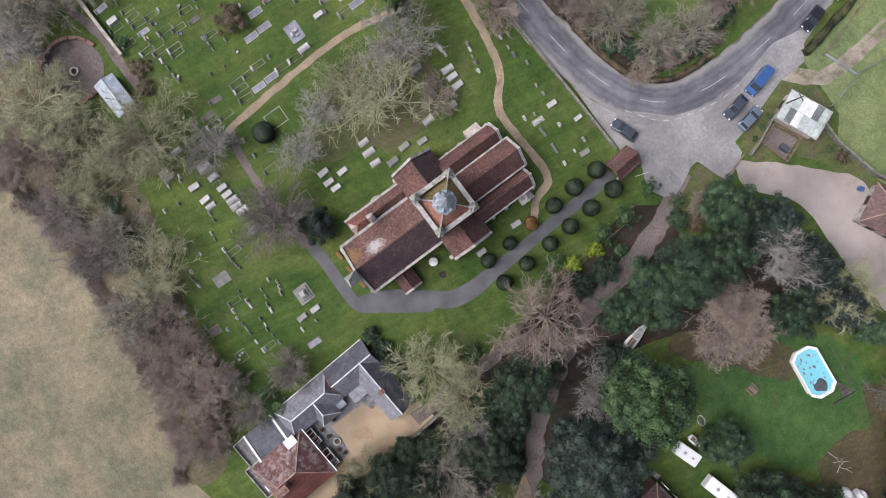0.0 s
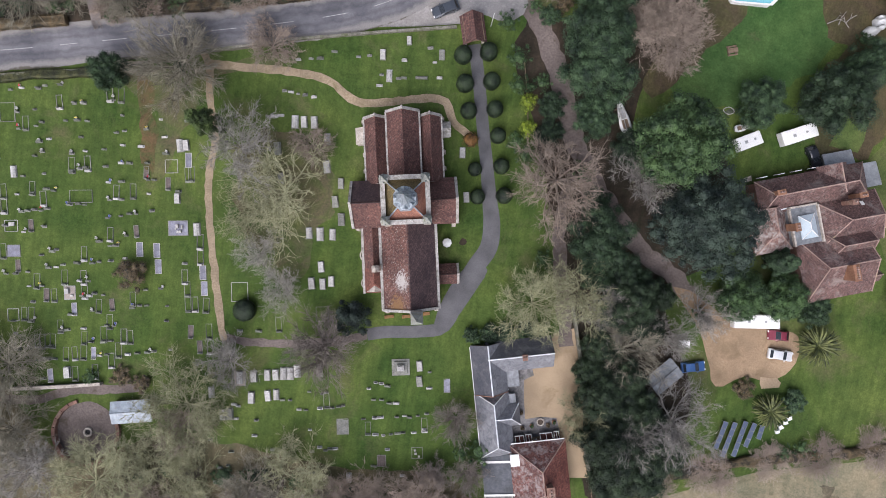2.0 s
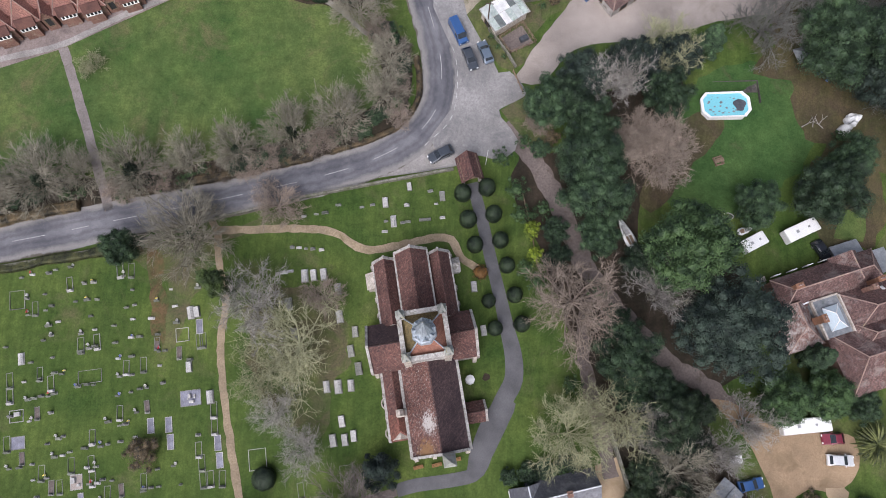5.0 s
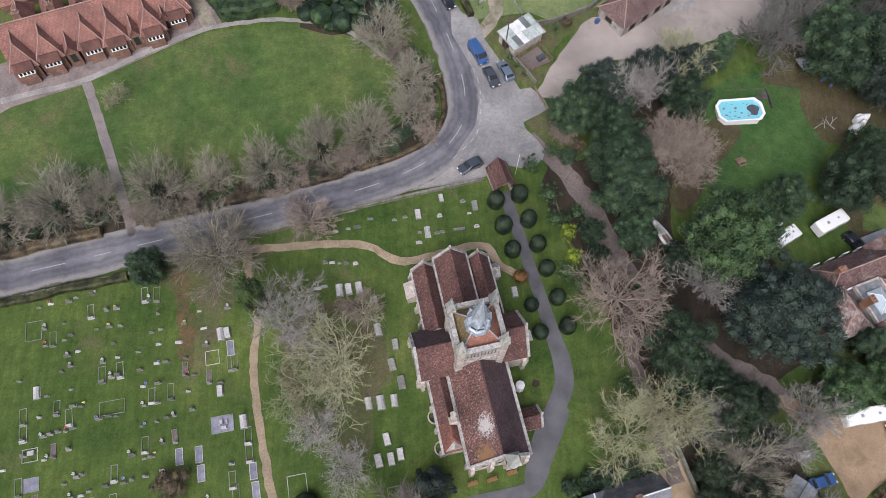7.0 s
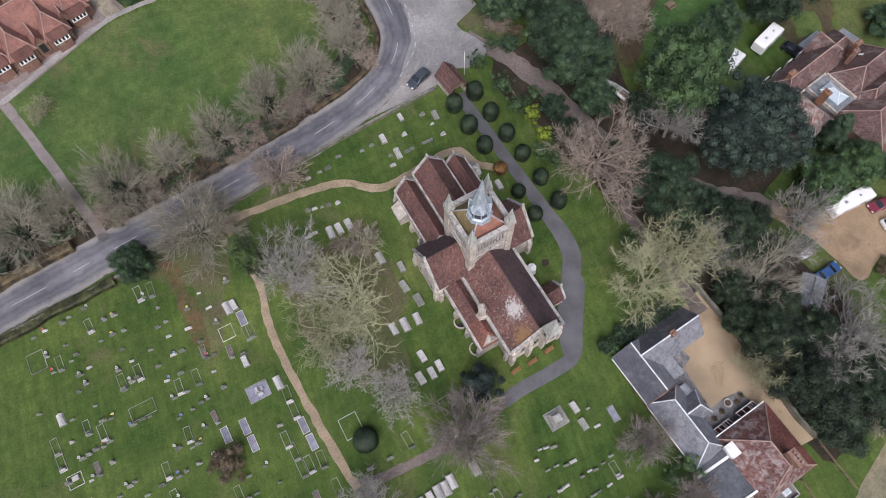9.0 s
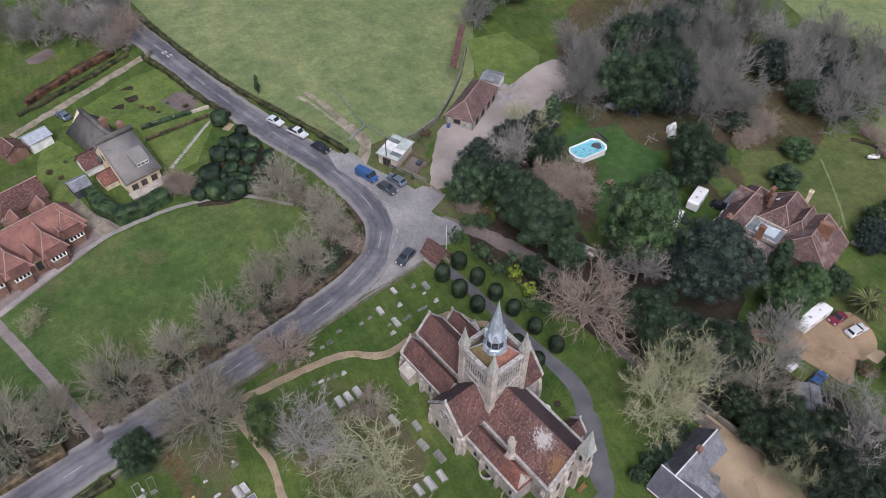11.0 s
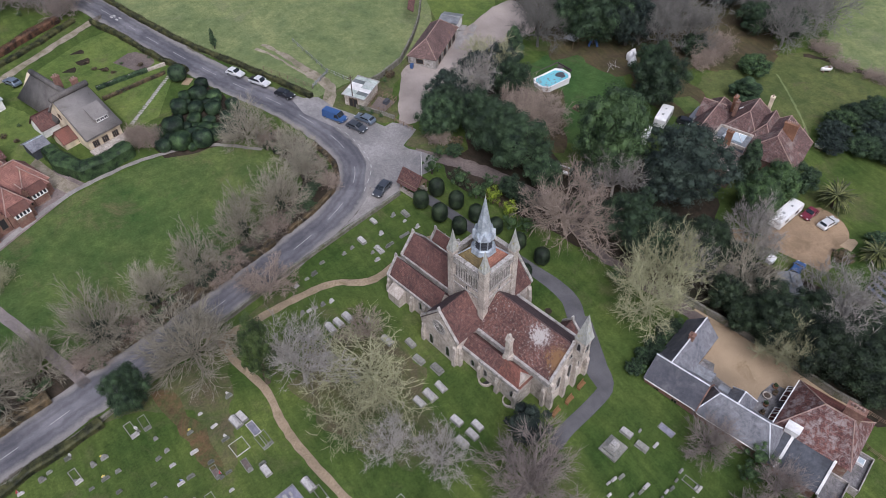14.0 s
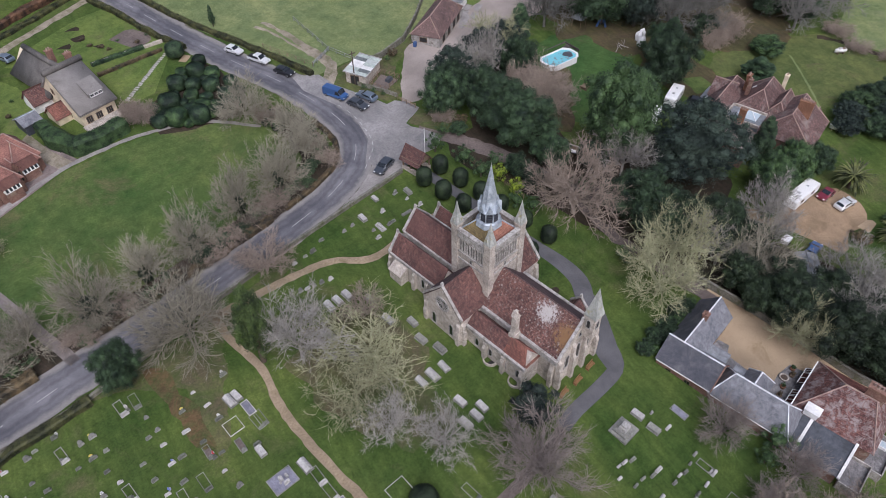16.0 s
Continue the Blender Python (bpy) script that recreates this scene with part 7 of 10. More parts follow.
STONES = [(finish(stone_mesh(k), "headstone", mt), lb) for k, mt, lb in (("round", M_GRAVE, "weathered grey headstone with a rounded top"), ("square", M_GRAVE_OLD, "mossy grey square-topped headstone"), ("round", M_GRAVE_PALE, "pale stone headstone with a rounded top"),
                                                                        ("point", M_GRAVE, "weathered grey headstone with a pointed top"), ("low", M_GRAVE_PALE, "low pale stone grave marker"), ("low", M_GRAVE_OLD, "low mossy grey grave marker"))]
rg = random.Random(77)
for x, y in HEADSTONES_A + HEADSTONES_B + HEADSTONES_C + HEADSTONES_D + HEADSTONES_E:
    me, lb = rg.choice(STONES + [STONES[1], STONES[5], STONES[3], STONES[5]] if x < -40 else STONES)
    ob = new("headstone", me)
    s = rg.uniform(0.72, 1.1)
    ob.matrix_basis = on_ground(x, y, 10 + rg.uniform(-6, 6)) @ pose(0, 0, 0, rg.uniform(-9, 9), rg.uniform(-4, 4), 0) @ Matrix.Diagonal((s * rg.uniform(1.0, 1.25), s * 1.15, s * rg.uniform(0.85, 1.15), 1))
    tagged(ob, lb, "headstone", "headstones in the churchyard")


def kerb_grave(material, fill, stone, label, w=0.95, ln=2.0, group="kerbed graves"):
    g = thing("kerbed_grave", Matrix.Identity(4), label, "grave", group)
    k, h = 0.11, 0.1
    for nm, a in (("kerb", (-w / 2, -ln / 2, -w / 2 + k, ln / 2)), ("kerb", (w / 2 - k, -ln / 2, w / 2, ln / 2)), ("kerb", (-w / 2 + k, ln / 2 - k, w / 2 - k, ln / 2)), ("kerb", (-w / 2 + k, -ln / 2, w / 2 - k, -ln / 2 + k))):
        bm = bmesh.new()
        box(bm, a[0], a[1], -0.4, a[2], a[3], h, taper=0.01)
        part(nm, fix(bm), material, g)
    if fill:
        bm = bmesh.new()
        box(bm, -w / 2 + k, -ln / 2 + k, -0.4, w / 2 - k, ln / 2 - k, h * 0.5)
        part("grave_bed", fix(bm), fill, g)
    if stone:
        o = new("headstone", stone)
        o.parent = g
        o.matrix_basis = pose(0, -ln / 2 - 0.12, 0)
    return g


KG = [kerb_grave(M_GRAVE_OLD, None, STONES[1][0], "stone-kerbed grave with a grassed bed and headstone"), kerb_grave(M_GRAVE_OLD, M_LANE, STONES[0][0], "stone-kerbed grave filled with brown chippings"), kerb_grave(M_GRAVE, None, STONES[4][0], "grey stone-kerbed grave with a grassed bed"), kerb_grave(M_GRAVE_PALE, M_GRANITE, STONES[2][0], "pale stone-kerbed grave with a granite cover")]
used = [False] * 4
for i, (x, y) in enumerate(KERBS_A + KERBS_B):
    j = rg.choice((0, 0, 0, 1, 2, 2)) if i not in (27, 38, 42) else 3
    s = rg.uniform(0.95, 1.12)
    m = lie(x, y, 10 + rg.uniform(-4, 4)) @ Matrix.Diagonal((s, s, rg.uniform(0.8, 1.2), 1))
    if used[j]:
        copy_thing(KG[j], m)
    else:
        KG[j].matrix_basis, used[j] = m, True


def chest_tomb(body, lid, label, w=0.95, ln=2.0, h=0.55, coped=False):
    g = thing("chest_tomb", Matrix.Identity(4), label, "tomb", "stone tombs")
    bm = bmesh.new()
    box(bm, -w / 2 - 0.18, -ln / 2 - 0.18, -0.5, w / 2 + 0.18, ln / 2 + 0.18, 0.12)
    part("plinth", fix(bm), M_GRAVE, g)
    bm = bmesh.new()
    box(bm, -w / 2, -ln / 2, 0.12, w / 2, ln / 2, h, taper=0.03)
    part("chest", fix(bm), body, g)
    bm = bmesh.new()
    if coped:
        prism(bm, [(-w / 2 - 0.05, h), (w / 2 + 0.05, h), (w / 2 - 0.05, h + 0.12), (0.1, h + 0.34), (-0.1, h + 0.34), (-w / 2 + 0.05, h + 0.12)], -ln / 2 - 0.05, ln / 2 + 0.05, "y")
    else:
        box(bm, -w / 2 - 0.08, -ln / 2 - 0.08, h, w / 2 + 0.08, ln / 2 + 0.08, h + 0.12, taper=0.02)
    part("lid", fix(bm), lid, g)
    return g


CT = [chest_tomb(M_GRAVE, M_GRAVE_PALE, "pale stone chest tomb with a flat lid"), chest_tomb(M_GRAVE, M_GRAVE_PALE, "low pale tomb with a coped lid", h=0.3, coped=True), chest_tomb(M_GRAVE, M_GRAVE, "weathered grey stone chest tomb")]
used = [False] * 3
for i, (x, y) in enumerate(TOMBS_A):
    j = 2 if i in (7, 13, 19, 20, 28, 29, 30, 33, 42) else rg.choice((0, 0, 1))
    s = rg.uniform(0.9, 1.1) * (0.78 if y > 18 else 0.92)
    m = lie(x, y, 11 + rg.uniform(-4, 4)) @ Matrix.Diagonal((s, s, s, 1))
    if used[j]:
        copy_thing(CT[j], m)
    else:
        CT[j].matrix_basis, used[j] = m, True
for x, y in SLABS_A:
    g = kerb_grave(M_GRAVE_PALE if x < 0 else M_GRAVE, M_GRANITE, None, "blue-grey granite grave slab with a pale border", 1.15, 2.5, "granite grave slabs")
    g.matrix_basis = lie(x, y, 10)


def plot(x, y, w, ln, material, fill, label, rz=10, extra=()):
    g = kerb_grave(material, fill, None, label, w, ln, "family grave plots")
    g.matrix_basis = lie(x, y, rz)
    for ex, ey, sx, sy, h in extra:
        bm = bmesh.new()
        box(bm, ex - sx / 2, ey - sy / 2, 0.05, ex + sx / 2, ey + sy / 2, h, taper=0.03)
        part("memorial", fix(bm), M_GRAVE_PALE, g)


plot(-43.9, -5.4, 3.4, 2.6, M_GRAVE, M_GRANITE, "large blue-grey granite plot with white memorials", 10, ((-0.1, 0.3, 0.5, 0.7, 0.5), (0.7, 0.2, 0.35, 0.6, 0.4), (0.25, -0.6, 0.8, 0.4, 0.6), (-0.4, -0.1, 0.3, 0.3, 0.3)))
plot(-10.9, -35.2, 2.1, 2.8, M_GRAVE, M_GRAVE, "broad weathered stone ledger plot")
plot(-3.2, -40.2, 1.6, 2.1, M_GRAVE, M_LANE, "bare earth plot with a stone kerb")
plot(-60.8, -19.4, 2.0, 2.4, M_GRAVE_PALE, M_GRAVEL, "ornate pale plot with flowers and a memorial", 10, ((-0.4, 0.3, 0.7, 0.9, 0.5), (0.4, -0.5, 0.5, 0.4, 0.3)))
plot(-71.1, -13.8, 2.3, 2.1, M_GRAVE, M_GRANITE, "double plot covered with grey granite")
plot(-74.8, 9.3, 2.6, 3.2, M_GRAVE, None, "wide stone-kerbed family plot with grass")
plot(-46.4, 4.8, 2.2, 2.3, M_GRAVE_PALE, None, "square stone-kerbed family plot with grass")
plot(-72.0, -9.6, 2.3, 2.0, M_GRAVE_PALE, None, "wide pale kerbed plot with a memorial", 10, ((0.2, 0.3, 1.0, 0.7, 0.4),))
plot(-69.9, -24.8, 2.0, 2.2, M_GRAVE_PALE, None, "wide pale kerbed family plot")
plot(-60.9, -2.7, 3.9, 2.2, M_GRAVE, None, "wide low-kerbed family plot with grass")
plot(-32.0, -14.6, 2.9, 3.4, M_GRAVE_PALE, None, "large white-kerbed square plot beside a yew")
plot(2.8, -37.8, 2.0, 2.1, M_GRAVE, None, "kerbed plot with three small stones", 10, ((-0.4, 0.5, 0.4, 0.35, 0.35), (-0.3, -0.1, 0.45, 0.35, 0.35), (0.3, -0.6, 0.4, 0.35, 0.3)))
plot(-17.4, -16.1, 2.2, 2.6, M_GRAVE, None, "low-kerbed old plot under a tree")
plot(-29.9, -29.5, 2.1, 2.9, M_GRAVE, M_GRAVEL, "kerbed plot round a pale tomb")
# stepped monument
mon = thing("stepped_monument", on_ground(-2.5, -23.1, 11), "stepped stone monument with a broken top on a square base", "monument")
for nm, a, z0, z1 in (("step", 1.6, -0.6, 0.25), ("step", 1.15, 0.25, 0.55), ("pedestal", 0.62, 0.55, 1.3), ("cap", 0.45, 1.3, 1.7)):
    bm = bmesh.new()
    box(bm, -a, -a * 0.92, z0, a, a * 0.92, z1, taper=0.05)
    part(nm, fix(bm), M_GRAVE if nm == "step" else M_GRAVE_PALE, mon)
# fallen cross slab and a low body stone on the front lawn
cr = thing("cross_grave", on_ground(-12.3, 25.8, 8), "pale stone cross lying on a stepped grave", "grave")
for nm, a in (("base", (-0.5, -1.1, 0.5, 1.0, -0.3, 0.15)), ("cross_shaft", (-0.16, -0.9, 0.16, 0.9, 0.15, 0.45)), ("cross_arm", (-0.45, 0.25, 0.45, 0.55, 0.15, 0.42))):
    bm = bmesh.new()
    box(bm, a[0], a[1], a[4], a[2], a[3], a[5], taper=0.02)
    part(nm, fix(bm), M_GRAVE_PALE, cr)
bs_ = tagged(part("body_stone", fix((lambda b: (prism(b, [(-0.25, -0.3), (0.25, -0.3), (0.25, 0.2), (0.1, 0.45), (-0.1, 0.45), (-0.25, 0.2)], -1.0, 1.0, "y"), b)[-1])(bmesh.new())), M_GRAVE), "grey coffin-shaped body stone lying on the grass", "grave")
bs_.matrix_basis = on_ground(-6.9, 26.3, 98)
# white octagonal stone table and flower bed south of the nave
tb_ = thing("stone_table", on_ground(1.9, -0.4), "white octagonal stone monument on the lawn", "monument")
part("base", (lambda b: (lathe(b, [(0.85, -0.3), (0.85, 0.2), (0.6, 0.3)], 8), b)[-1])(bmesh.new()), M_GRAVE_PALE, tb_)
part("top", (lambda b: (lathe(b, [(0.35, 0.3), (0.35, 1.3), (0.75, 1.4), (0.75, 1.6), (0.1, 1.9)], 8), b)[-1])(bmesh.new()), M_WHITE, tb_)
patch("flower_bed", [(3.9, -0.2), (4.6, -0.5), (5.3, 0.0), (5.1, 0.7), (4.3, 0.8)], M_ROUGH, 0.05, "small bare earth flower bed", 0.1, "flower bed")
# oak benches by the west front
for lx, ly in ((-4.2, -20.2), (-1.2, -20.3), (2.0, -20.0)):
    bn = thing("bench", pose(*CH, 0, 0, 11.8) @ pose(lx, ly + 1.2, ground_z(0, -14) + 2.0, 0, 0, 4), "varnished oak bench by the church's west wall", "bench", "benches by the west front")
    for i in range(4):
        part("seat_slat", fix((lambda b: (box(b, -0.8, -0.25 + 0.13 * i, 0.42, 0.8, -0.15 + 0.13 * i, 0.46), b)[-1])(bmesh.new())), M_BENCH, bn)
    for i in range(3):
        part("back_slat", fix((lambda b: (box(b, -0.8, 0.27, 0.55 + 0.14 * i, 0.8, 0.31, 0.65 + 0.14 * i), b)[-1])(bmesh.new())), M_BENCH, bn)
    for sx in (-0.75, 0.75):
        part("leg", fix((lambda b: (box(b, sx - 0.05, -0.25, -0.3, sx + 0.05, 0.3, 0.42), box(b, sx - 0.05, 0.24, 0.42, sx + 0.05, 0.31, 0.98), b)[-1])(bmesh.new())), M_BENCH, bn)


# small vases and flowers left on the newer graves
def vase(material, label):
    g = thing("flower_vase", Matrix.Identity(4), label, "vase", "flower vases on the graves")
    part("pot", (lambda b: (lathe(b, [(0.1, -0.1), (0.12, 0.18), (0.15, 0.2), (0.02, 0.19)], 7), b)[-1])(bmesh.new()), M_GRAVE_PALE, g)
    bm = bmesh.new()
    rv = random.Random(len(label))
    for _ in range(7):
        c = Vector((rv.uniform(-0.13, 0.13), rv.uniform(-0.13, 0.13), rv.uniform(0.22, 0.38)))
        bmesh.ops.create_icosphere(bm, subdivisions=1, radius=0.07, matrix=Matrix.Translation(c))
    part("bouquet", bm, material, g)
    return g


M_PETAL = [plain("white_petals", (0.6, 0.59, 0.56), 0.7), plain("red_petals", (0.5, 0.05, 0.06), 0.7), plain("yellow_petals", (0.72, 0.6, 0.12), 0.7), plain("blue_petals", (0.16, 0.2, 0.45), 0.7)]
VASES = [vase(m_, "small stone vase with %s flowers on a grave" % c_) for m_, c_ in zip(M_PETAL, ("white", "red", "yellow", "blue"))]
first = [True] * 4
for i, (x, y) in enumerate(HEADSTONES_A + HEADSTONES_B + HEADSTONES_C):
    if i % 3:
        continue
    j = rg.choice((0, 0, 0, 0, 1, 2, 3))
    m = on_ground(x + rg.uniform(-0.5, 0.5), y + rg.uniform(0.25, 0.7)) @ Matrix.Diagonal((1.2, 1.2, 1.1, 1))
    if first[j]:
        VASES[j].matrix_basis, first[j] = m, False
    else:
        copy_thing(VASES[j], m)


# ---- houses, barn, shed and kiosk ----
def pots(b, x, y, z, n, step=0.4, along="x", w=0.9, d=0.7, base=1.6, material=None):
    """A chimney stack with its clay pots."""
    L = step * n
    bm = bmesh.new()
    dx, dy = (L / 2 + 0.2, d / 2) if along == "x" else (d / 2, L / 2 + 0.2)
    box(bm, x - dx, y - dy, z - base, x + dx, y + dy, z - 0.1)
    box(bm, x - dx - 0.1, y - dy - 0.1, z - 0.25, x + dx + 0.1, y + dy + 0.1, z)
    st = part("chimney", fix(bm), material or M_BRICK, b)
    for i in range(n):
        o = (i - (n - 1) / 2) * step
        bm = bmesh.new()
        lathe(bm, [(0.15, z - 0.02), (0.12, z + 0.4), (0.14, z + 0.44), (0.02, z + 0.42)], 8, x + (o if along == "x" else 0), y + (o if along == "y" else 0))
        part("pot", fix(bm), M_RIDGE_PINK, st)


def wing(b, *a, ridge=None, **k):
    _, bm = hall(b, *a, **k)
    ridge_of(b, bm, ridge or M_TILE_RED)


# large red-roofed house among the trees
manor = building("rambling_house", "rambling brick house with many hipped red-brown tile roofs", "house", pose(63.0, 12.0, 0, 0, 0, 20))
RP = M_RIDGE_PINK
M_FELT_GREY = surface("weathered_grey_felt", (0.13, 0.14, 0.15), (0.24, 0.255, 0.27), grain=2, patch=0.6, rough=0.7, bump=0.1)
M_TILE_LICHENED = tiled("grey_lichened_tiles", (0.12, 0.075, 0.066), (0.2, 0.125, 0.11), stain=(0.34, 0.31, 0.29), stain_at=(0.46, 0.62), stain_scale=0.9, moss=(0.3, 0.13, 0.07), moss_at=(0.62, 0.72))
wing(manor, -8.5, 9.8, 4.1, 9.4, -5.2, 1.2, 4.2, M_BRICK, M_TILE_FADED, along="x", hip0=1.6, hip1=2.8, ridge=RP)
wing(manor, 2.3, 7.0, 5.5, 9.9, -5.2, 1.3, 4.0, M_BRICK, M_TILE_FADED, along="y", ridge=RP)
wing(manor, -10.2, -4.3, -2.4, 4.8, -5.4, 0.4, 3.3, M_BRICK, M_TILE_LICHENED, along="y", hip0=3.2, hip1=0.01, ridge=RP)
wing(manor, 0.5, 11.1, -3.4, 4.5, -5.6, 1.0, 4.7, M_BRICK, M_TILE_FADED, along="x", hip0=3.9, hip1=1.2, ridge=RP)
wing(manor, 1.4, 8.3, -5.6, -1.4, -5.6, 1.6, 4.3, M_BRICK, M_TILE_FADED, along="x", hip0=1.2, hip1=0.01, ridge=RP)
wing(manor, -3.1, 7.8, -12.0, -1.2, -5.8, 0.4, 4.6, M_BRICK, M_TILE_FADED, along="x", hip0=2.4, hip1=0.01, ridge=RP)
for y in (-9.6, -6.4, -0.8):
    wing(manor, 7.2, 9.3, y - 1.0, y + 1.0, -5.8, 0.6, 1.9, M_BRICK, M_TILE_FADED, along="x", ridge=RP, over=0.2)
bm = bmesh.new()
box(bm, -4.4, -2.2, -5, 0.6, 4.2, 1.7)
part("flat_roof", fix(bm), M_FELT_GREY, manor, "grey felted flat roof")
bm = bmesh.new()
for p in ((-4.5, -2.3, -4.2, 4.3), (-4.5, 4.1, 0.7, 4.4), (0.4, -2.3, 0.7, 4.4)):
    box(bm, p[0], p[1], 1.5, p[2], p[3], 2.2)
part("parapet", fix(bm), M_STONE, manor, "pale parapet round the flat roof")
bm = bmesh.new()
box(bm, -3.0, -1.2, 1.7, -0.4, 2.6, 2.1)
v = [bm.verts.new(p) for p in ((-3.1, -1.3, 2.1), (-0.3, -1.3, 2.1), (-0.3, 2.7, 2.1), (-3.1, 2.7, 2.1), (-1.7, 0.1, 3.0), (-1.7, 1.3, 3.0))]
for q in ((0, 1, 4), (1, 2, 5, 4), (2, 3, 5), (3, 0, 4, 5)):
    bm.faces.new([v[i] for i in q])
lantern = part("roof_lantern", fix(bm), M_LANTERN, manor, "glazed hipped roof lantern")
bm = bmesh.new()
for p, q in (((-3.1, -1.3, 2.13), (-1.7, 0.1, 3.03)), ((-0.3, -1.3, 2.13), (-1.7, 0.1, 3.03)), ((-0.3, 2.7, 2.13), (-1.7, 1.3, 3.03)), ((-3.1, 2.7, 2.13), (-1.7, 1.3, 3.03)), ((-1.7, 0.1, 3.03), (-1.7, 1.3, 3.03))):
    tube(bm, p, q, 0.07, 0.07, 4)
part("lantern_bars", bm, M_WHITE, lantern)
pots(manor, 2.6, -7.9, 6.2, 6, 0.36, "y", base=3.6, d=0.9, material=M_BRICK_ORANGE)
pots(manor, 6.4, 4.3, 5.6, 2, base=3.4, material=M_BRICK_ORANGE)
pots(manor, 4.8, 3.4, 5.6, 1, base=3.4)
pots(manor, -6.6, 7.2, 5.2, 2, base=2.4, material=M_BRICK_ORANGE)
pots(manor, -4.9, 1.1, 5.0, 2, 0.4, "y", base=3.4, material=M_BRICK_ORANGE)
pots(manor, 11.3, -1.6, 5.2, 1, base=5.4, material=M_RENDER)
bm = bmesh.new()
tube(bm, (-7.4, 4.15, 1.5), (0.2, 4.75, 1.5), 0.16, 0.16, 6, True)
tube(bm, (0.2, 4.75, 1.5), (5.6, 5.2, 1.6), 0.16, 0.16, 6, True)
part("valley_gutter", bm, M_RIDGE_LEAD, manor, "pale lead valley gutter")
for x, y, z in ((7.6, 2.9, 2.7),):
    part("skylight", fix((lambda b: (box(b, -0.25, -0.4, 0, 0.25, 0.4, 0.1, pose(x, y, z, -40, 0, 0)), b)[-1])(bmesh.new())), M_WHITE, manor, "small white roof light")
for x in (-7, -4, -1, 2, 5):
    window(manor, Matrix.Translation((x + 0.3, 10.2, -1.2)) @ Matrix.Rotation(math.pi, 4, "Z"), 1.0, 1.5, M_WHITE, pointed=False, rim=0.1, bars=1)
for x in (-1, 1.5, 4, 6.5):
    for z in (-4.0, -1.2):
        window(manor, Matrix.Translation((x, -11.6, z)), 1.1, 1.5, M_WHITE, pointed=False, rim=0.1, bars=1)
for y in (-1.5, 1, 3.4):
    window(manor, Matrix.Translation((-10.0, y, -1.8)) @ Matrix.Rotation(radians(-90), 4, "Z"), 1.0, 1.4, M_WHITE, pointed=False, rim=0.1, bars=1)
bm = bmesh.new()
box(bm, -9.2, 10.0, -5.2, -7.2, 11.4, -3.0)
part("outhouse", fix(bm), M_STONE, manor)
for x0, y0, x1, y1, h in ((11.3, 5.4, 13.6, 9.2, 0.4), (5.4, 9.8, 10.2, 12.0, -0.4)):
    bm = bmesh.new()
    box(bm, x0, y0, -5, x1, y1, h - 2.0)
    prism(bm, [(y0 - 0.2, h - 2.0), (y1 + 0.2, h - 2.0), (y1 + 0.2, h - 1.6), (y0 - 0.2, h - 1.1)], x0 - 0.2, x1 + 0.2, "x")
    part("lean_to", fix(bm), M_METAL, manor, "pale sheet-roofed lean-to")

# thatched cottage across the road
thatch = building("thatched_cottage", "cream cottage with deep grey thatched roofs", "cottage", pose(-46.0, 82.0, 0, 0, 0, 19))


def thatch_roof(name, slopes_, material=None):
    bm = bmesh.new()
    for s in slopes_:
        slope(bm, s, 0.5)
    bmesh.ops.bevel(bm, geom=bm.edges[:], offset=0.16, segments=2, affect="EDGES")
    return part(name, bm, material or M_THATCH, thatch, "thick grey reed thatch", smooth=True)


bm = bmesh.new()
prism(bm, [(-5.2, 2.5), (7.6, 2.5), (7.6, 7.4), (2.6, 11.9), (-5.2, 7.2)], -3.0, 4.0, "x")
part("wall", fix(bm), M_RENDER, thatch)
thatch_roof("main_thatch", [[(-3.5, -6.1, 6.9), (4.5, -6.1, 6.9), (4.1, 2.6, 12.5), (-3.1, 2.6, 12.5)], [(4.5, 8.0, 7.2), (-3.5, 8.0, 7.2), (-3.1, 2.6, 12.5), (4.1, 2.6, 12.5)]])
bm = bmesh.new()
prism(bm, [(-2.5, 2.5), (3.0, 2.5), (3.0, 7.8), (0.2, 11.2), (-2.5, 7.8)], 6.0, 18.3, "y")
part("wall", fix(bm), M_RENDER, thatch)
thatch_roof("rear_thatch", hip_slopes(-3.3, 3.7, 4.0, 18.3, 7.6, 12.0, "y", hip1=2.2, over=0.5), M_THATCH_OLD)
bm = bmesh.new()
tube(bm, (-3.4, 2.6, 12.55), (4.4, 2.6, 12.55), 0.62, 0.62, 10, True)
part("thatch_ridge", bm, M_THATCH_OLD, thatch, "rounded thatch ridge", smooth=True)
bm = bmesh.new()
tube(bm, (0.25, 3.0, 12.0), (0.25, 16.4, 12.0), 0.55, 0.55, 10, True)
part("thatch_ridge", bm, M_THATCH_OLD, thatch, "rounded thatch ridge", smooth=True)
bm = bmesh.new()
prism(bm, [(-2.8, 9.2), (-4.2, 8.2), (-4.2, 9.0), (-1.2, 10.6)], 0.2, 3.4, "x")
part("thatch_dormer", fix(bm), M_THATCH, thatch, "thatched eyebrow dormer")
for i in range(3):
    window(thatch, Matrix.Translation((0.9 + 0.85 * i, -4.2, 8.25)), 0.65, 0.6, M_WHITE, pointed=False, rim=0.07, bars=1)
for x in (-1.6, 0.4, 2.6):
    window(thatch, Matrix.Translation((x, -5.2, 4.4)), 1.1, 1.2, M_WOOD, pointed=False, rim=0.09, bars=2)
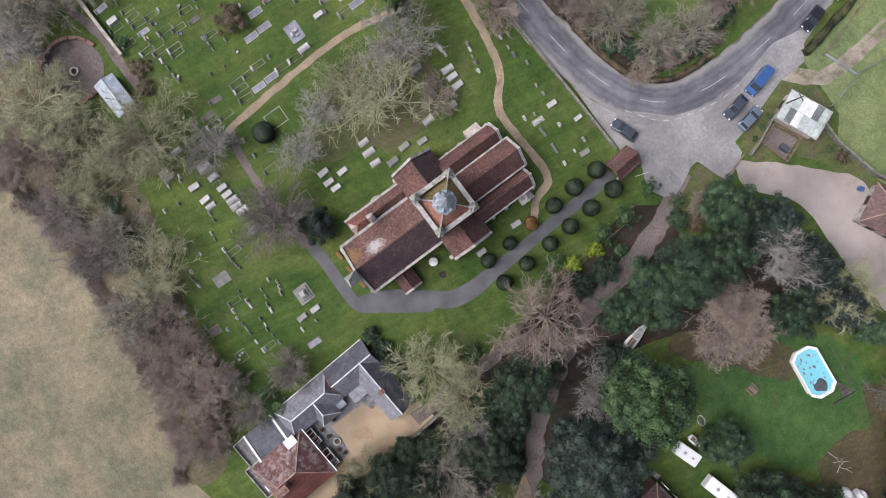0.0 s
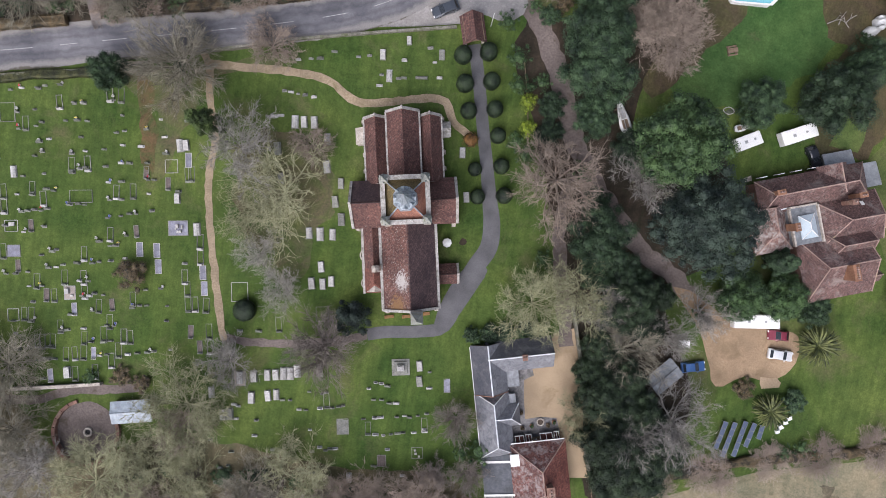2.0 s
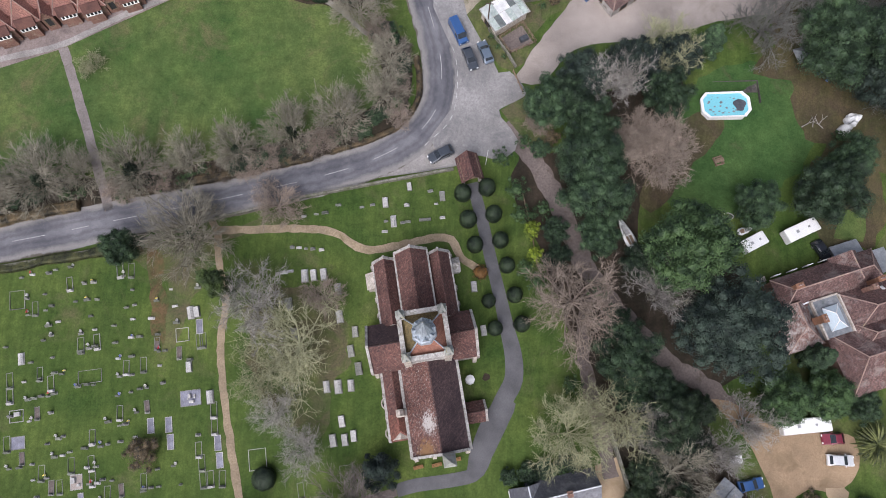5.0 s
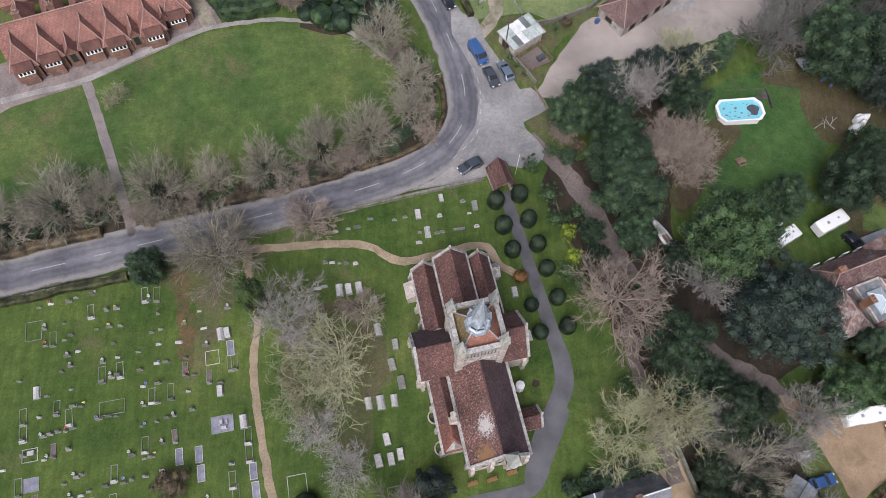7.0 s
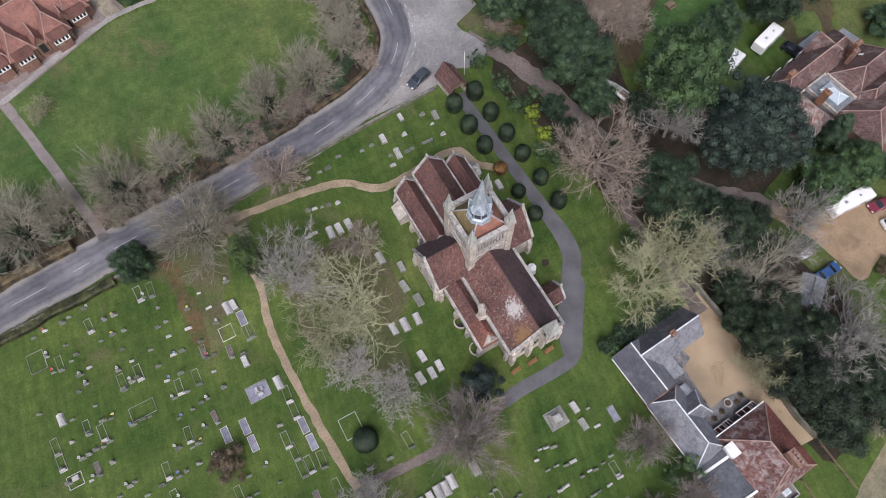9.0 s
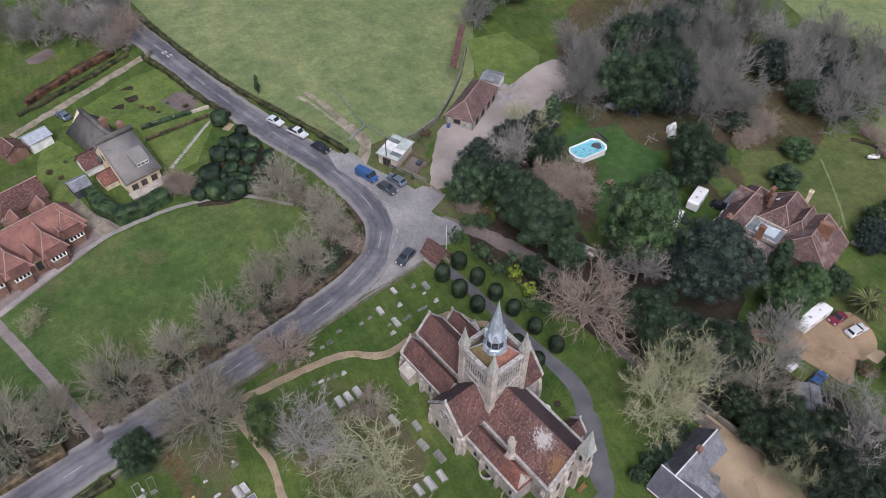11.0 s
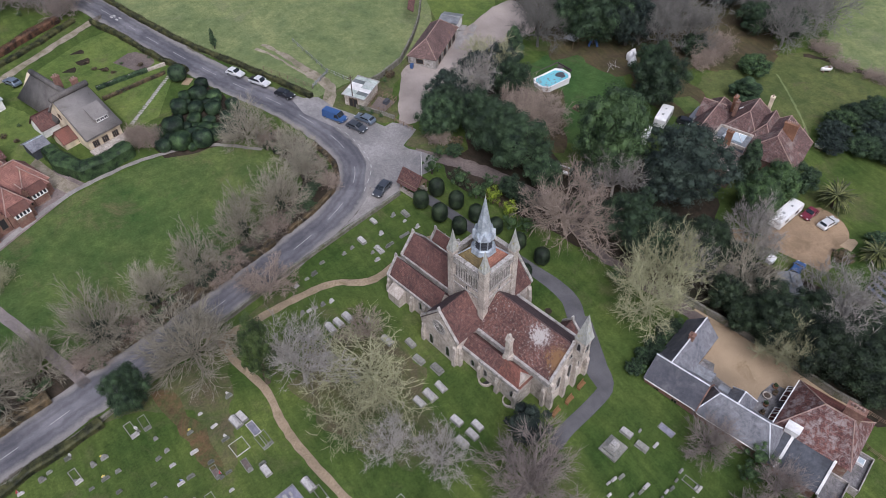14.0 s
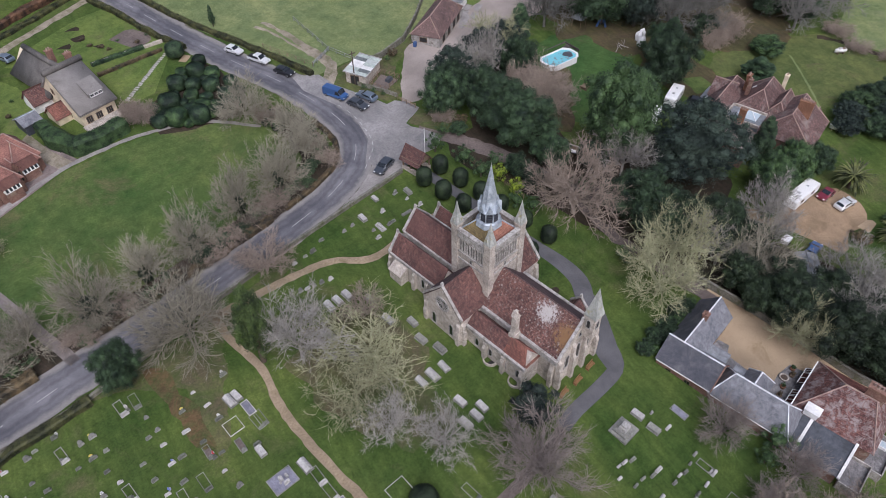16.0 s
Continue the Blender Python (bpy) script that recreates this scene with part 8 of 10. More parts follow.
for y, z in ((-1.0, 4.6), (2.6, 5.0), (2.6, 8.2)):
    window(thatch, Matrix.Translation((-3.0, y, z)) @ Matrix.Rotation(radians(-90), 4, "Z"), 0.8, 1.0, M_WOOD, pointed=False, rim=0.08, bars=1)
pots(thatch, 0.9, 6.8, 14.2, 2, base=2.6)
pots(thatch, 2.6, 3.4, 14.0, 2, base=2)
wing(thatch, -6.4, -2.9, 4.8, 9.0, 3, 6.6, 8.8, M_WHITE, M_TILE, along="x")
wing(thatch, -5.8, -3.0, -1.4, 2.4, 3, 5.8, 7.6, M_RENDER, M_TILE_RED, along="x")
bm = bmesh.new()
box(bm, -3.4, -7.6, 2.8, 4.6, -5.25, 4.25)
part("terrace", fix(bm), M_STONE, thatch, "paved stone terrace")
gar = building("garden_shed", "dark blue timber shed with a grey felt roof", "shed", on_ground(-55.6, 81.0, 19))
wing(gar, -1.6, 1.6, -1.9, 1.9, -0.4, 2.0, 2.9, M_FELT, M_SLATE, along="x", ridge=M_LEAD)
gar2 = building("white_bungalow", "small white building with a pale roof", "house", on_ground(-61.2, 98.6, 25))
wing(gar2, -2.3, 2.3, -1.9, 1.9, -0.5, 2.3, 3.3, M_WHITE, M_SHEET, along="x", ridge=M_SHEET)

gar3 = building("brown_shed", "small brown-roofed outbuilding beside the white one", "shed", on_ground(-66.0, 97.0, 25))
wing(gar3, -2.2, 2.0, -2.2, 2.2, -0.5, 2.2, 3.6, M_BRICK, M_TILE, along="y", ridge=M_RIDGE_PINK)
# terrace of red brick houses
row = building("red_brick_terrace", "terrace of red brick houses with hipped red tile roofs", "terraced house", pose(-68.0, 66.0, 0.9, 0, 0, 21.5))
wing(row, -20.0, 12.4, -2.0, 5.4, 1.5, 5.8, 9.6, M_BRICK, M_TILE_TERRACE, along="x", hip1=2.5, ridge=M_RIDGE_PINK)
for u, v in ((9.6, -2.4), (4.9, -4.8), (-1.7, -4.8), (-6.0, -4.0), (-13.2, -4.2), (-17.8, -4.6)):
    wing(row, u - 2.2, u + 2.2, v, 1.5, 1.5, 5.5, 8.7, M_BRICK, M_TILE_TERRACE, along="y", hip0=2.4, ridge=M_RIDGE_PINK, over=0.35)
    bay = part("bay_window", fix((lambda b: (box(b, u - 1.35, v - 0.8, 1.6, u + 1.35, v + 0.1, 4.0), b)[-1])(bmesh.new())), M_BRICK, row, "brick bay with white-framed windows")
    bm = bmesh.new()
    prism(bm, [(v - 0.9, 4.0), (v + 0.1, 4.0), (v + 0.1, 5.0), (v - 0.55, 5.0)], u - 1.4, u + 1.4, "x")
    part("window_frame", fix(bm), M_WHITE, bay, "white painted sloping window frame")
    for k in range(4):
        bm = bmesh.new()
        x = u - 0.99 + 0.66 * k
        face(bm, (x - 0.2, v - 0.885, 4.15), (x + 0.2, v - 0.885, 4.15), (x + 0.2, v - 0.64, 4.85), (x - 0.2, v - 0.64, 4.85))
        part("pane", bm, M_GLASS, bay)
    bm = bmesh.new()
    prism(bm, [(v - 1.0, 4.95), (v + 0.4, 4.95), (v + 0.4, 6.1), (v + 0.1, 6.1)], u - 1.65, u + 1.65, "x")
    part("bay_roof", fix(bm), M_TILE_TERRACE, row, "small tile roof over the bay")
for u, v in ((1.6, -4.6), (-9.6, -4.4), (7.4, -2.8)):
    wing(row, u - 1.0, u + 1.0, v, 0.0, 1.5, 5.4, 7.0, M_BRICK, M_TILE_TERRACE, along="y", ridge=M_RIDGE_PINK, over=0.2)
    window(row, Matrix.Translation((u, v, 2.9)), 1.0, 2.0, M_WOOD, M_DARK, pointed=False, rim=0.1)
for u in (-15.5, -9.8, -3.9, 1.6, 7.2):
    pots(row, u, 2.4, 10.7, 2, base=2.0)
for u in (-16.0, -11.0, -6.0, -1.0, 4.0, 9.0):
    wing(row, u - 1.7, u + 1.7, 4.6, 9.6, 1.5, 5.4, 8.2, M_BRICK, M_TILE_TERRACE, along="y", hip1=1.6, ridge=M_RIDGE_PINK)
wing(row, -6.0, 11.6, 11.4, 16.4, 1.5, 5.0, 8.0, M_BRICK, M_TILE, along="x", hip0=0.01, ridge=M_RIDGE_PINK)
wing(row, -20.0, -8.0, 12.0, 16.4, 1.5, 4.6, 7.2, M_BRICK, M_TILE_TERRACE, along="x", ridge=M_RIDGE_PINK)
M_YARD = surface("worn_brick_paving", (0.15, 0.12, 0.112), (0.25, 0.205, 0.19), grain=3, patch=0.3, bump=0.2, stain=(0.12, 0.1, 0.09), stain_scale=0.4)
patch("terrace_drive", [(-56.6, 79.6), (-54.3, 72.8), (-51.2, 67.2), (-53.8, 66.4), (-56.6, 71.6), (-58.4, 77.4)], M_TRACK, 0.05, "tan gravel drive beside the terrace", 0.15, "drive", curved=False)
patch("front_yards", [(-93, 44.5), (-86, 49.8), (-74, 54.6), (-55, 65.4), (-50.5, 67.8), (-54.5, 74.5), (-60, 72.5), (-72, 66.5), (-96, 56)], M_YARD, 0.045, "pinkish-brown paved front yards of the terrace", 0.1, "yard", curved=False)

# barn with a rusty tiled roof
barn = building("barn", "low white-walled barn with a hipped brown tile roof", "barn", pose(28.9, 73.2, ground_z(28.9, 73.2), 0, 0, 38))
M_TILE_RUST = tiled("faded_purple_brown_tiles", (0.112, 0.076, 0.07), (0.185, 0.128, 0.118), stain=(0.28, 0.16, 0.06), stain_at=(0.6, 0.74), stain_scale=0.22)
wing(barn, -7.2, 8.2, -3.3, 3.3, -0.8, 2.3, 5.2, M_COPING, M_TILE_RUST, along="x", hip0=3.0, hip1=3.0, ridge=M_RIDGE_PINK)
for x in (-4.5, -1, 2.5, 5.5):
    window(barn, Matrix.Translation((x, -3.3, 0.0)), 1.5, 1.9, M_WOOD, M_DARK, pointed=False, rim=0.1)
window(barn, Matrix.Translation((-7.2, 0.5, 0.6)) @ Matrix.Rotation(radians(-90), 4, "Z"), 1.6, 1.0, M_WOOD, M_DARK, pointed=False, rim=0.1)
ext = building("open_lean_to", "small lean-to with a pale blue sheet roof", "shed", pose(38.8, 80.6, ground_z(38.8, 80.6), 0, 0, 38))
wing(ext, -2.0, 2.4, -2.2, 2.2, -0.5, 2.0, 2.5, M_WHITE, M_METAL, along="y", ridge=M_METAL)
wall_line("wall_barn", [(7.4, 67.6), (12.0, 68.6), (19.6, 72.2), (27, 79.2), (33, 86), (40, 96)], 1.4, 0.35, M_OLDWALL, "old weathered wall beside the pasture")
tagged(part("wall_roof", (lambda b: (slope(b, [(30.8, 84.6, 6.7), (41.6, 99.6, 7.9), (40.4, 100.4, 8.7), (29.6, 85.4, 7.5)], 0.12), b)[-1])(bmesh.new()), M_TILE), "tiled roof of a long lean-to along the wall", "roof")

# kiosk with a translucent corrugated roof
kiosk = building("bus_shelter_shed", "small block shed with a corrugated translucent roof", "shed", pose(5.5, 64.4, ground_z(5.5, 64.4), 0, 0, 36))
bm = bmesh.new()
box(bm, -3.4, -2.2, -0.6, 3.4, 2.2, 2.2)
part("wall", fix(bm), M_STONE, kiosk)
M_CORR = surface("weathered_clear_sheet", (0.30, 0.36, 0.33), (0.52, 0.57, 0.53), grain=2, patch=0.6, rough=0.35, bump=0.1, stain=(0.20, 0.25, 0.17), stain_scale=0.7)
M_CORR_GREY = surface("dirty_grey_sheet", (0.1, 0.115, 0.115), (0.17, 0.19, 0.185), grain=2, patch=0.6, rough=0.4, bump=0.1)
M_CORR_PALE = surface("milky_sheet", (0.42, 0.46, 0.44), (0.56, 0.6, 0.58), grain=2, patch=0.6, rough=0.4, bump=0.1, stain=(0.3, 0.34, 0.29), stain_scale=0.9)
for i in range(6):
    for j in range(2):
        x0, ya, yb = -3.7 + 1.24 * i, (-2.5, 0.04)[j], (-0.04, 2.5)[j]
        zs = lambda y: 2.55 + 0.08 * y
        bm = bmesh.new()
        for k in range(8):
            a, b_ = x0 + 0.15 * k, x0 + 0.15 * (k + 1)
            za, zb = 0.035 * (k % 2), 0.035 * ((k + 1) % 2)
            face(bm, (a, ya, zs(ya) + za), (b_, ya, zs(ya) + zb), (b_, yb, zs(yb) + zb), (a, yb, zs(yb) + za))
            face(bm, (a, yb, zs(yb) - 0.05 + za), (b_, yb, zs(yb) - 0.05 + zb), (b_, ya, zs(ya) - 0.05 + zb), (a, ya, zs(ya) - 0.05 + za))
        new_ = (i, j) in ((2, 0), (3, 1), (2, 1))
        part("roof_sheet", bm, M_WHITE if new_ else M_CORR_GREY if (i, j) in ((4, 1), (1, 0)) else M_CORR_PALE if (i + j) % 3 == 1 else M_CORR, kiosk, "new white roof sheet" if new_ else "")
bm = bmesh.new()
for q in ((-3.75, -2.6, 3.8, -2.48), (-3.75, 2.48, 3.8, 2.6), (-3.85, -2.6, -3.72, 2.6), (3.76, -2.6, 3.88, 2.6)):
    for a, b_ in ((q[1], q[3]),):
        prism(bm, [(a, 2.45 + 0.08 * a), (b_, 2.45 + 0.08 * b_), (b_, 2.64 + 0.08 * b_), (a, 2.64 + 0.08 * a)], q[0], q[2], "x")
part("roof_edge", fix(bm), M_COPING, kiosk, "pale edge trim of the sheet roof")
bm = bmesh.new()
for k in range(4):
    box(bm, -3.75, -2.55 + 1.65 * k, 2.2 + 0.13 * k, 3.75, -2.45 + 1.65 * k, 2.3 + 0.13 * k)
part("rafters", fix(bm), M_METAL, kiosk)
window(kiosk, Matrix.Translation((-3.4, 0.2, -0.1)) @ Matrix.Rotation(radians(-90), 4, "Z"), 1.8, 2.0, M_WOOD, M_DARK, pointed=False, rim=0.1)
polex = thing("utility_pole", on_ground(2.6, 62.6), "tall dark wooden utility pole beside the shed", "utility pole")
part("shaft", (lambda b: (tube(b, (0, 0, -0.5), (0, 0, 7.5), 0.14, 0.1, 8, True), b)[-1])(bmesh.new()), M_TRUNK, polex)
part("crossarm", fix((lambda b: (box(b, -0.7, -0.05, 6.9, 0.7, 0.05, 7.05), b)[-1])(bmesh.new())), M_TRUNK, polex)


def fence(name, pts, h, label, gap=2.0, rails=2, material=None, mesh_h=0.0):
    f = thing(name, Matrix.Identity(4), label, "fence", kind="structure")
    mt = material or M_WOOD
    line = [Vector((*p, 0)) for p in pts]
    for a, b in zip(line, line[1:]):
        k = max(1, round((b - a).length / gap))
        for i in range(k + 1):
            p = a.lerp(b, i / k)
            z = ground_z(p.x, p.y)
            part("post", (lambda q: (tube(q, (p.x, p.y, z - 0.3), (p.x, p.y, z + h), 0.07, 0.06, 5, True), q)[-1])(bmesh.new()), mt, f)
        for r_ in range(rails):
            zz = h * (0.45 + 0.5 * r_ / max(rails - 1, 1))
            bm = bmesh.new()
            tube(bm, (a.x, a.y, ground_z(a.x, a.y) + zz), (b.x, b.y, ground_z(b.x, b.y) + zz), 0.04, 0.04, 4, True)
            part("rail", bm, mt, f)
    return f


fence("fence_pen", [(4.8, 60.4), (8.9, 63.6), (11.5, 60.0), (6.9, 57.5), (4.8, 60.4)], 1.3, "timber fence round a small pen", 1.2, 3)
fence("fence_track", [(-8.3, 83.8), (-2.1, 72.4)], 1.1, "grey post and rail fence by the track", 2.0, 2)
fence("fence_track", [(1.8, 90.4), (3.2, 76.2), (6.2, 70.0)], 1.1, "grey post and wire fence by the pasture", 2.0, 2, M_METAL)
fence("fence_field_gate", [(-2.0, 72.4), (0.6, 74.0), (3.2, 75.6)], 1.2, "galvanised steel field gate", 1.3, 5, M_METAL)
fence("fence_yard_gate", [(7.5, 54.1), (9.4, 50.2)], 1.1, "timber gate across the yard entrance", 1.2, 4)
fence("fence_house", [(34.1, -37.9), (35.2, -42), (36.5, -46.4)], 1.1, "wooden fence beside the garden", 1.6, 3)
fence("fence_garden", [(30.3, -38.3), (29.1, -42.6), (30.0, -47.5)], 1.2, "weathered garden fence of posts and rails", 1.6, 3)
fence("fence_shrubs", [(9.8, 31.5), (11.5, 25), (12.6, 19)], 1.2, "weathered timber fence behind the shrubs", 1.6, 3)
patch("pen_floor", [(5.0, 60.3), (8.9, 63.3), (11.2, 60.0), (6.9, 57.8)], M_LANE, 0.06, "bare earth floor of the pen", 0.1, "ground", curved=False)

wall_line("wall_pen", [(2.9, 62.0), (6.6, 57.2), (8.0, 55.0)], 0.9, 0.3, M_OLDWALL, "low rubble wall round the pen")
trough = thing("water_trough", on_ground(9.3, 60.6, 30), "dark metal trough in the pen", "trough")
bm = bmesh.new()
box(bm, -0.8, -0.5, 0.0, 0.8, 0.5, 0.7, taper=0.06)
part("tank", fix(bm), M_FELT, trough)

for x, y, r, h in ((3.4, 60.4, 0.9, 1.2), (4.6, 58.6, 0.9, 1.1), (5.8, 56.8, 0.8, 1.0), (14.7, 68.4, 1.6, 1.6), (12.6, 67.2, 1.0, 1.2)):
    tree("bush" if h < 1.3 else "brown", x, y, r, h)
bin_ = thing("wheeled_bin", on_ground(20.8, 69.2, 40), "blue plastic wheeled bin beside the barn", "bin")
part("body", fix((lambda b: (box(b, -0.35, -0.3, 0.1, 0.35, 0.3, 1.0, taper=-0.05), b)[-1])(bmesh.new())), P_BIN, bin_)
part("lid", fix((lambda b: (box(b, -0.42, -0.37, 1.0, 0.42, 0.37, 1.1, taper=0.06), b)[-1])(bmesh.new())), P_BIN, bin_)
for x, y, a, b_ in ((40.0, 74.4, 1.6, 0.8), (43.0, 77.2, 1.7, 0.8), (38.2, 76.6, 1.4, 1.2), (36.4, 73.6, 3.2, 1.0), (40.6, 78.6, 1.4, 1.0)):
    tagged(part("paving_slab", fix((lambda q: (box(q, -a, -b_, -0.2, a, b_, 0.09), q)[-1])(bmesh.new())), M_VERGE), "pale concrete slab beside the barn", "paving", "slabs by the barn").matrix_basis = lie(x, y, 38)

# round walled garden with its shed
rg_ = thing("brick_ring", on_ground(-54.8, -43.2), "low curved brick wall round a sunken garden", "wall", kind="structure")
for k in range(22):
    if k in (3, 4, 5, 6):
        continue
    a0, a1 = 2 * math.pi * k / 22, 2 * math.pi * (k + 0.93) / 22
    bm = bmesh.new()
    prism(bm, [(r_ * math.cos(a), r_ * math.sin(a)) for r_, a in ((5.3, a0), (5.3, a1), (5.9, a1), (5.9, a0))], -1.2, 0.9 + 0.03 * (k % 3), "z")
    part("wall_segment", fix(bm), M_BRICK, rg_)
patch("ring_floor", [(-54.8 + 5.3 * math.cos(0.4 * i), -43.2 + 5.3 * math.sin(0.4 * i)) for i in range(16)], M_LANE, 0.055, "bare earth floor of the round garden", 0.1, "ground")
well = thing("stone_well", on_ground(-54.6, -43.2), "small round stone well head", "well")
part("ring", fix((lambda b: (lathe(b, [(0.8, -0.2), (0.8, 0.5), (0.5, 0.5), (0.5, -0.1)], 14), b)[-1])(bmesh.new())), M_STONE, well)
part("water", (lambda b: (lathe(b, [(0.5, 0.0), (0.5, 0.12)], 14), b)[-1])(bmesh.new()), M_DARK, well)
shed = building("tin_roofed_shed", "small shed with a pale blue-grey sheet metal roof", "shed", on_ground(-47.0, -37.9, 13))
wing(shed, -3.2, 3.2, -1.7, 1.7, -0.8, 2.0, 2.6, M_WOOD, M_SHEET, along="x", over=0.25, ridge=M_SHEET)
window(shed, Matrix.Translation((0, 1.7, 0.2)) @ Matrix.Rotation(math.pi, 4, "Z"), 1.0, 1.6, M_WOOD, M_DARK, pointed=False, rim=0.08)


# ---- hedges ----
def hedge(pts, w, h, material, label, seed, leaf=0.15, per_m=190):
    """A clipped hedge along a line: an uneven inner mass covered with leaf clumps."""
    rng = random.Random(seed)
    line = smooth_line(pts, 0.7)
    bm = bmesh.new()
    L, R = sides(line, w / 2)
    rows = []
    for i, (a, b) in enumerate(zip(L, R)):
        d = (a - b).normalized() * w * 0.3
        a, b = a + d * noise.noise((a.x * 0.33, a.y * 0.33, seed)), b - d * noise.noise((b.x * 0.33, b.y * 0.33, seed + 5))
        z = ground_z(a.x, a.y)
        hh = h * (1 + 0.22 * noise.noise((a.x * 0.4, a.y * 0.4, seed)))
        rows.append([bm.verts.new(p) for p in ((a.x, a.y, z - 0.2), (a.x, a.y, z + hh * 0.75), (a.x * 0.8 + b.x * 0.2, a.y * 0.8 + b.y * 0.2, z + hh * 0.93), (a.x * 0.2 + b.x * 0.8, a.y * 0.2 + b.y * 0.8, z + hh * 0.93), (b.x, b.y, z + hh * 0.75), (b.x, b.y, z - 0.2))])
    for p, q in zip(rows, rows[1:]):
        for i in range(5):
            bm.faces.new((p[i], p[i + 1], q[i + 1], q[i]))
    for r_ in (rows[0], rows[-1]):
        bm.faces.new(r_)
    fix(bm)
    for f in [f for f in bm.faces]:
        n0, area = f.normal.copy(), f.calc_area()
        vs = [v.co.copy() for v in f.verts]
        for _ in range(int(area * per_m / (1 + w))):
            u, v = rng.random(), rng.random()
            p = vs[0].lerp(vs[1], u).lerp(vs[3 % len(vs)].lerp(vs[2], u), v) + n0 * rng.uniform(-0.05, 0.18)
            m = (n0 + Vector((rng.uniform(-1, 1), rng.uniform(-1, 1), rng.uniform(-1, 1))) * 0.8).normalized()
            s = m.cross(Vector((rng.uniform(-1, 1), rng.uniform(-1, 1), rng.uniform(-1, 1)))).normalized() * leaf * rng.uniform(0.7, 1.4)
            t = m.cross(s) * rng.uniform(0.6, 1.0)
            bm.faces.new([bm.verts.new(p + o) for o in (-s * 0.5, -t * 0.5, s * 0.5, t * 0.5)])
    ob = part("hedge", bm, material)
    return tagged(ob, label, "hedge")


hedge([(-3.6, 69.8), (-8.0, 79.7), (-12.6, 88.8), (-18.2, 99.5), (-24.0, 113.5), (-31, 134), (-40, 158)], 1.1, 1.0, M_BROWNGREEN, "dense roadside hedge beside the pasture", 1)
hedge([(-53.6, 78.5), (-52.0, 72.6), (-48.8, 70.0), (-44.8, 70.6), (-41.2, 72.6)], 3.0, 2.6, M_BRIGHT, "thick dark hedge round the cottage garden", 2)
hedge([(-22.8, 91.5), (-27.2, 101), (-31.0, 111.5), (-35.2, 121.0)], 1.0, 1.2, M_BROWNGREEN, "low clipped garden hedge by the road", 3)
hedge([(-62, 113.5), (-52, 120), (-41.5, 125.6)], 1.5, 1.5, M_RUSSET, "russet beech hedge across the garden", 4)
hedge([(-64, 110.0), (-50, 117.2), (-38.5, 124.0)], 1.4, 0.7, M_BROWNGREEN, "green garden hedge beside the track", 5)
for x, y, r, h in ((9.6, -15.9, 1.6, 2.2), (12.0, -15.2, 1.8, 2.6), (14.4, -14.4, 1.9, 2.4), (16.8, -13.8, 1.7, 2.6), (19.4, -13.0, 1.8, 2.4), (21.2, -12.4, 1.5, 2.0)):
    tree("bush" if r < 1.75 else "ever", x, y, r, h)
hedge([(-9.9, 56), (-9.0, 49), (-11.6, 43.6), (-17, 40.2), (-24, 37.5)], 0.8, 0.8, M_BROWNLEAF, "low brown roadside hedge on the bend", 7)
hedge([(-27, 36.6), (-42, 32.4), (-58, 28.4)], 1.3, 1.3, M_BROWNLEAF, "low brown hedge along the meadow's edge", 8)
hedge([(-66.5, 26.0), (-80, 22.4), (-100, 17.8)], 1.5, 1.5, M_BROWNLEAF, "low brown hedge along the meadow's edge", 9)
for x, y, r, h in ((83.5, 3.2, 3.4, 4.0), (87.5, 5.6, 4.0, 4.6), (92.5, 7.0, 4.2, 4.6), (98, 7.2, 4.2, 4.8), (104, 6.0, 4.4, 4.8), (89.0, -0.6, 4.2, 4.6), (95.5, 0.6, 4.6, 4.8), (92, -5.6, 4.2, 4.4), (101, -1.0, 5.0, 5.0)):
    tree(("ever_b", "bright", "ever", "holm")[int(x * 2) % 4], x, y, r, h)
hedge([(-30, 96.3), (-36, 95.6), (-41, 95.2)], 0.8, 0.8, M_EVER, "low garden hedge by the cottage", 11)
hedge([(44, -36.8), (56, -32.4), (70, -28.6), (88, -24.4), (110, -18)], 1.6, 1.3, M_BROWNLEAF, "scrubby brown hedge beside the field", 12)
patch("cottage_garden", [(-38.5, 78.5), (-33, 80), (-26.6, 90.5), (-24.6, 96), (-28.0, 105.5), (-32.4, 116), (-39, 114.5), (-52, 107), (-56, 103), (-50, 100), (-42, 96)], M_GARDEN, 0.03, "bright garden lawn beside the cottage", 0.2, "lawn", curved=False)
patch("side_garden", [(-64, 86), (-58, 78), (-53, 84), (-56, 96), (-60, 99)], M_GARDEN, 0.03, "small rough garden lawn by the sheds", 0.3, "lawn")
patch("garden_plot", [(-35.5, 103), (-30.0, 104.5), (-27.5, 98.5), (-32, 97.6)], M_LANE, 0.04, "bare brown patch in the garden", 0.3, "ground")
rs = random.Random(12)
for i in range(24):
    u = i / 23
    st_ = tagged(part("stepping_stone", fix((lambda b: (box(b, -0.45, -0.26, -0.15, 0.45, 0.26, 0.07, taper=0.04), b)[-1])(bmesh.new())), M_COPING), "pale stepping stone across the cottage lawn", "stepping stone", "stepping stones on the lawn")
    st_.matrix_basis = lie(-38.1 + 11.2 * u + rs.uniform(-0.08, 0.08), 80.4 + 11.6 * u, -44 + rs.uniform(-20, 20)) @ Matrix.Diagonal((rs.uniform(0.8, 1.2), rs.uniform(0.9, 1.25), 1, 1))
hedge([(-40.8, 91.0), (-34, 92.2), (-27.0, 93.6)], 0.7, 0.6, M_BROWNLEAF, "low border of withered plants in the garden", 15)
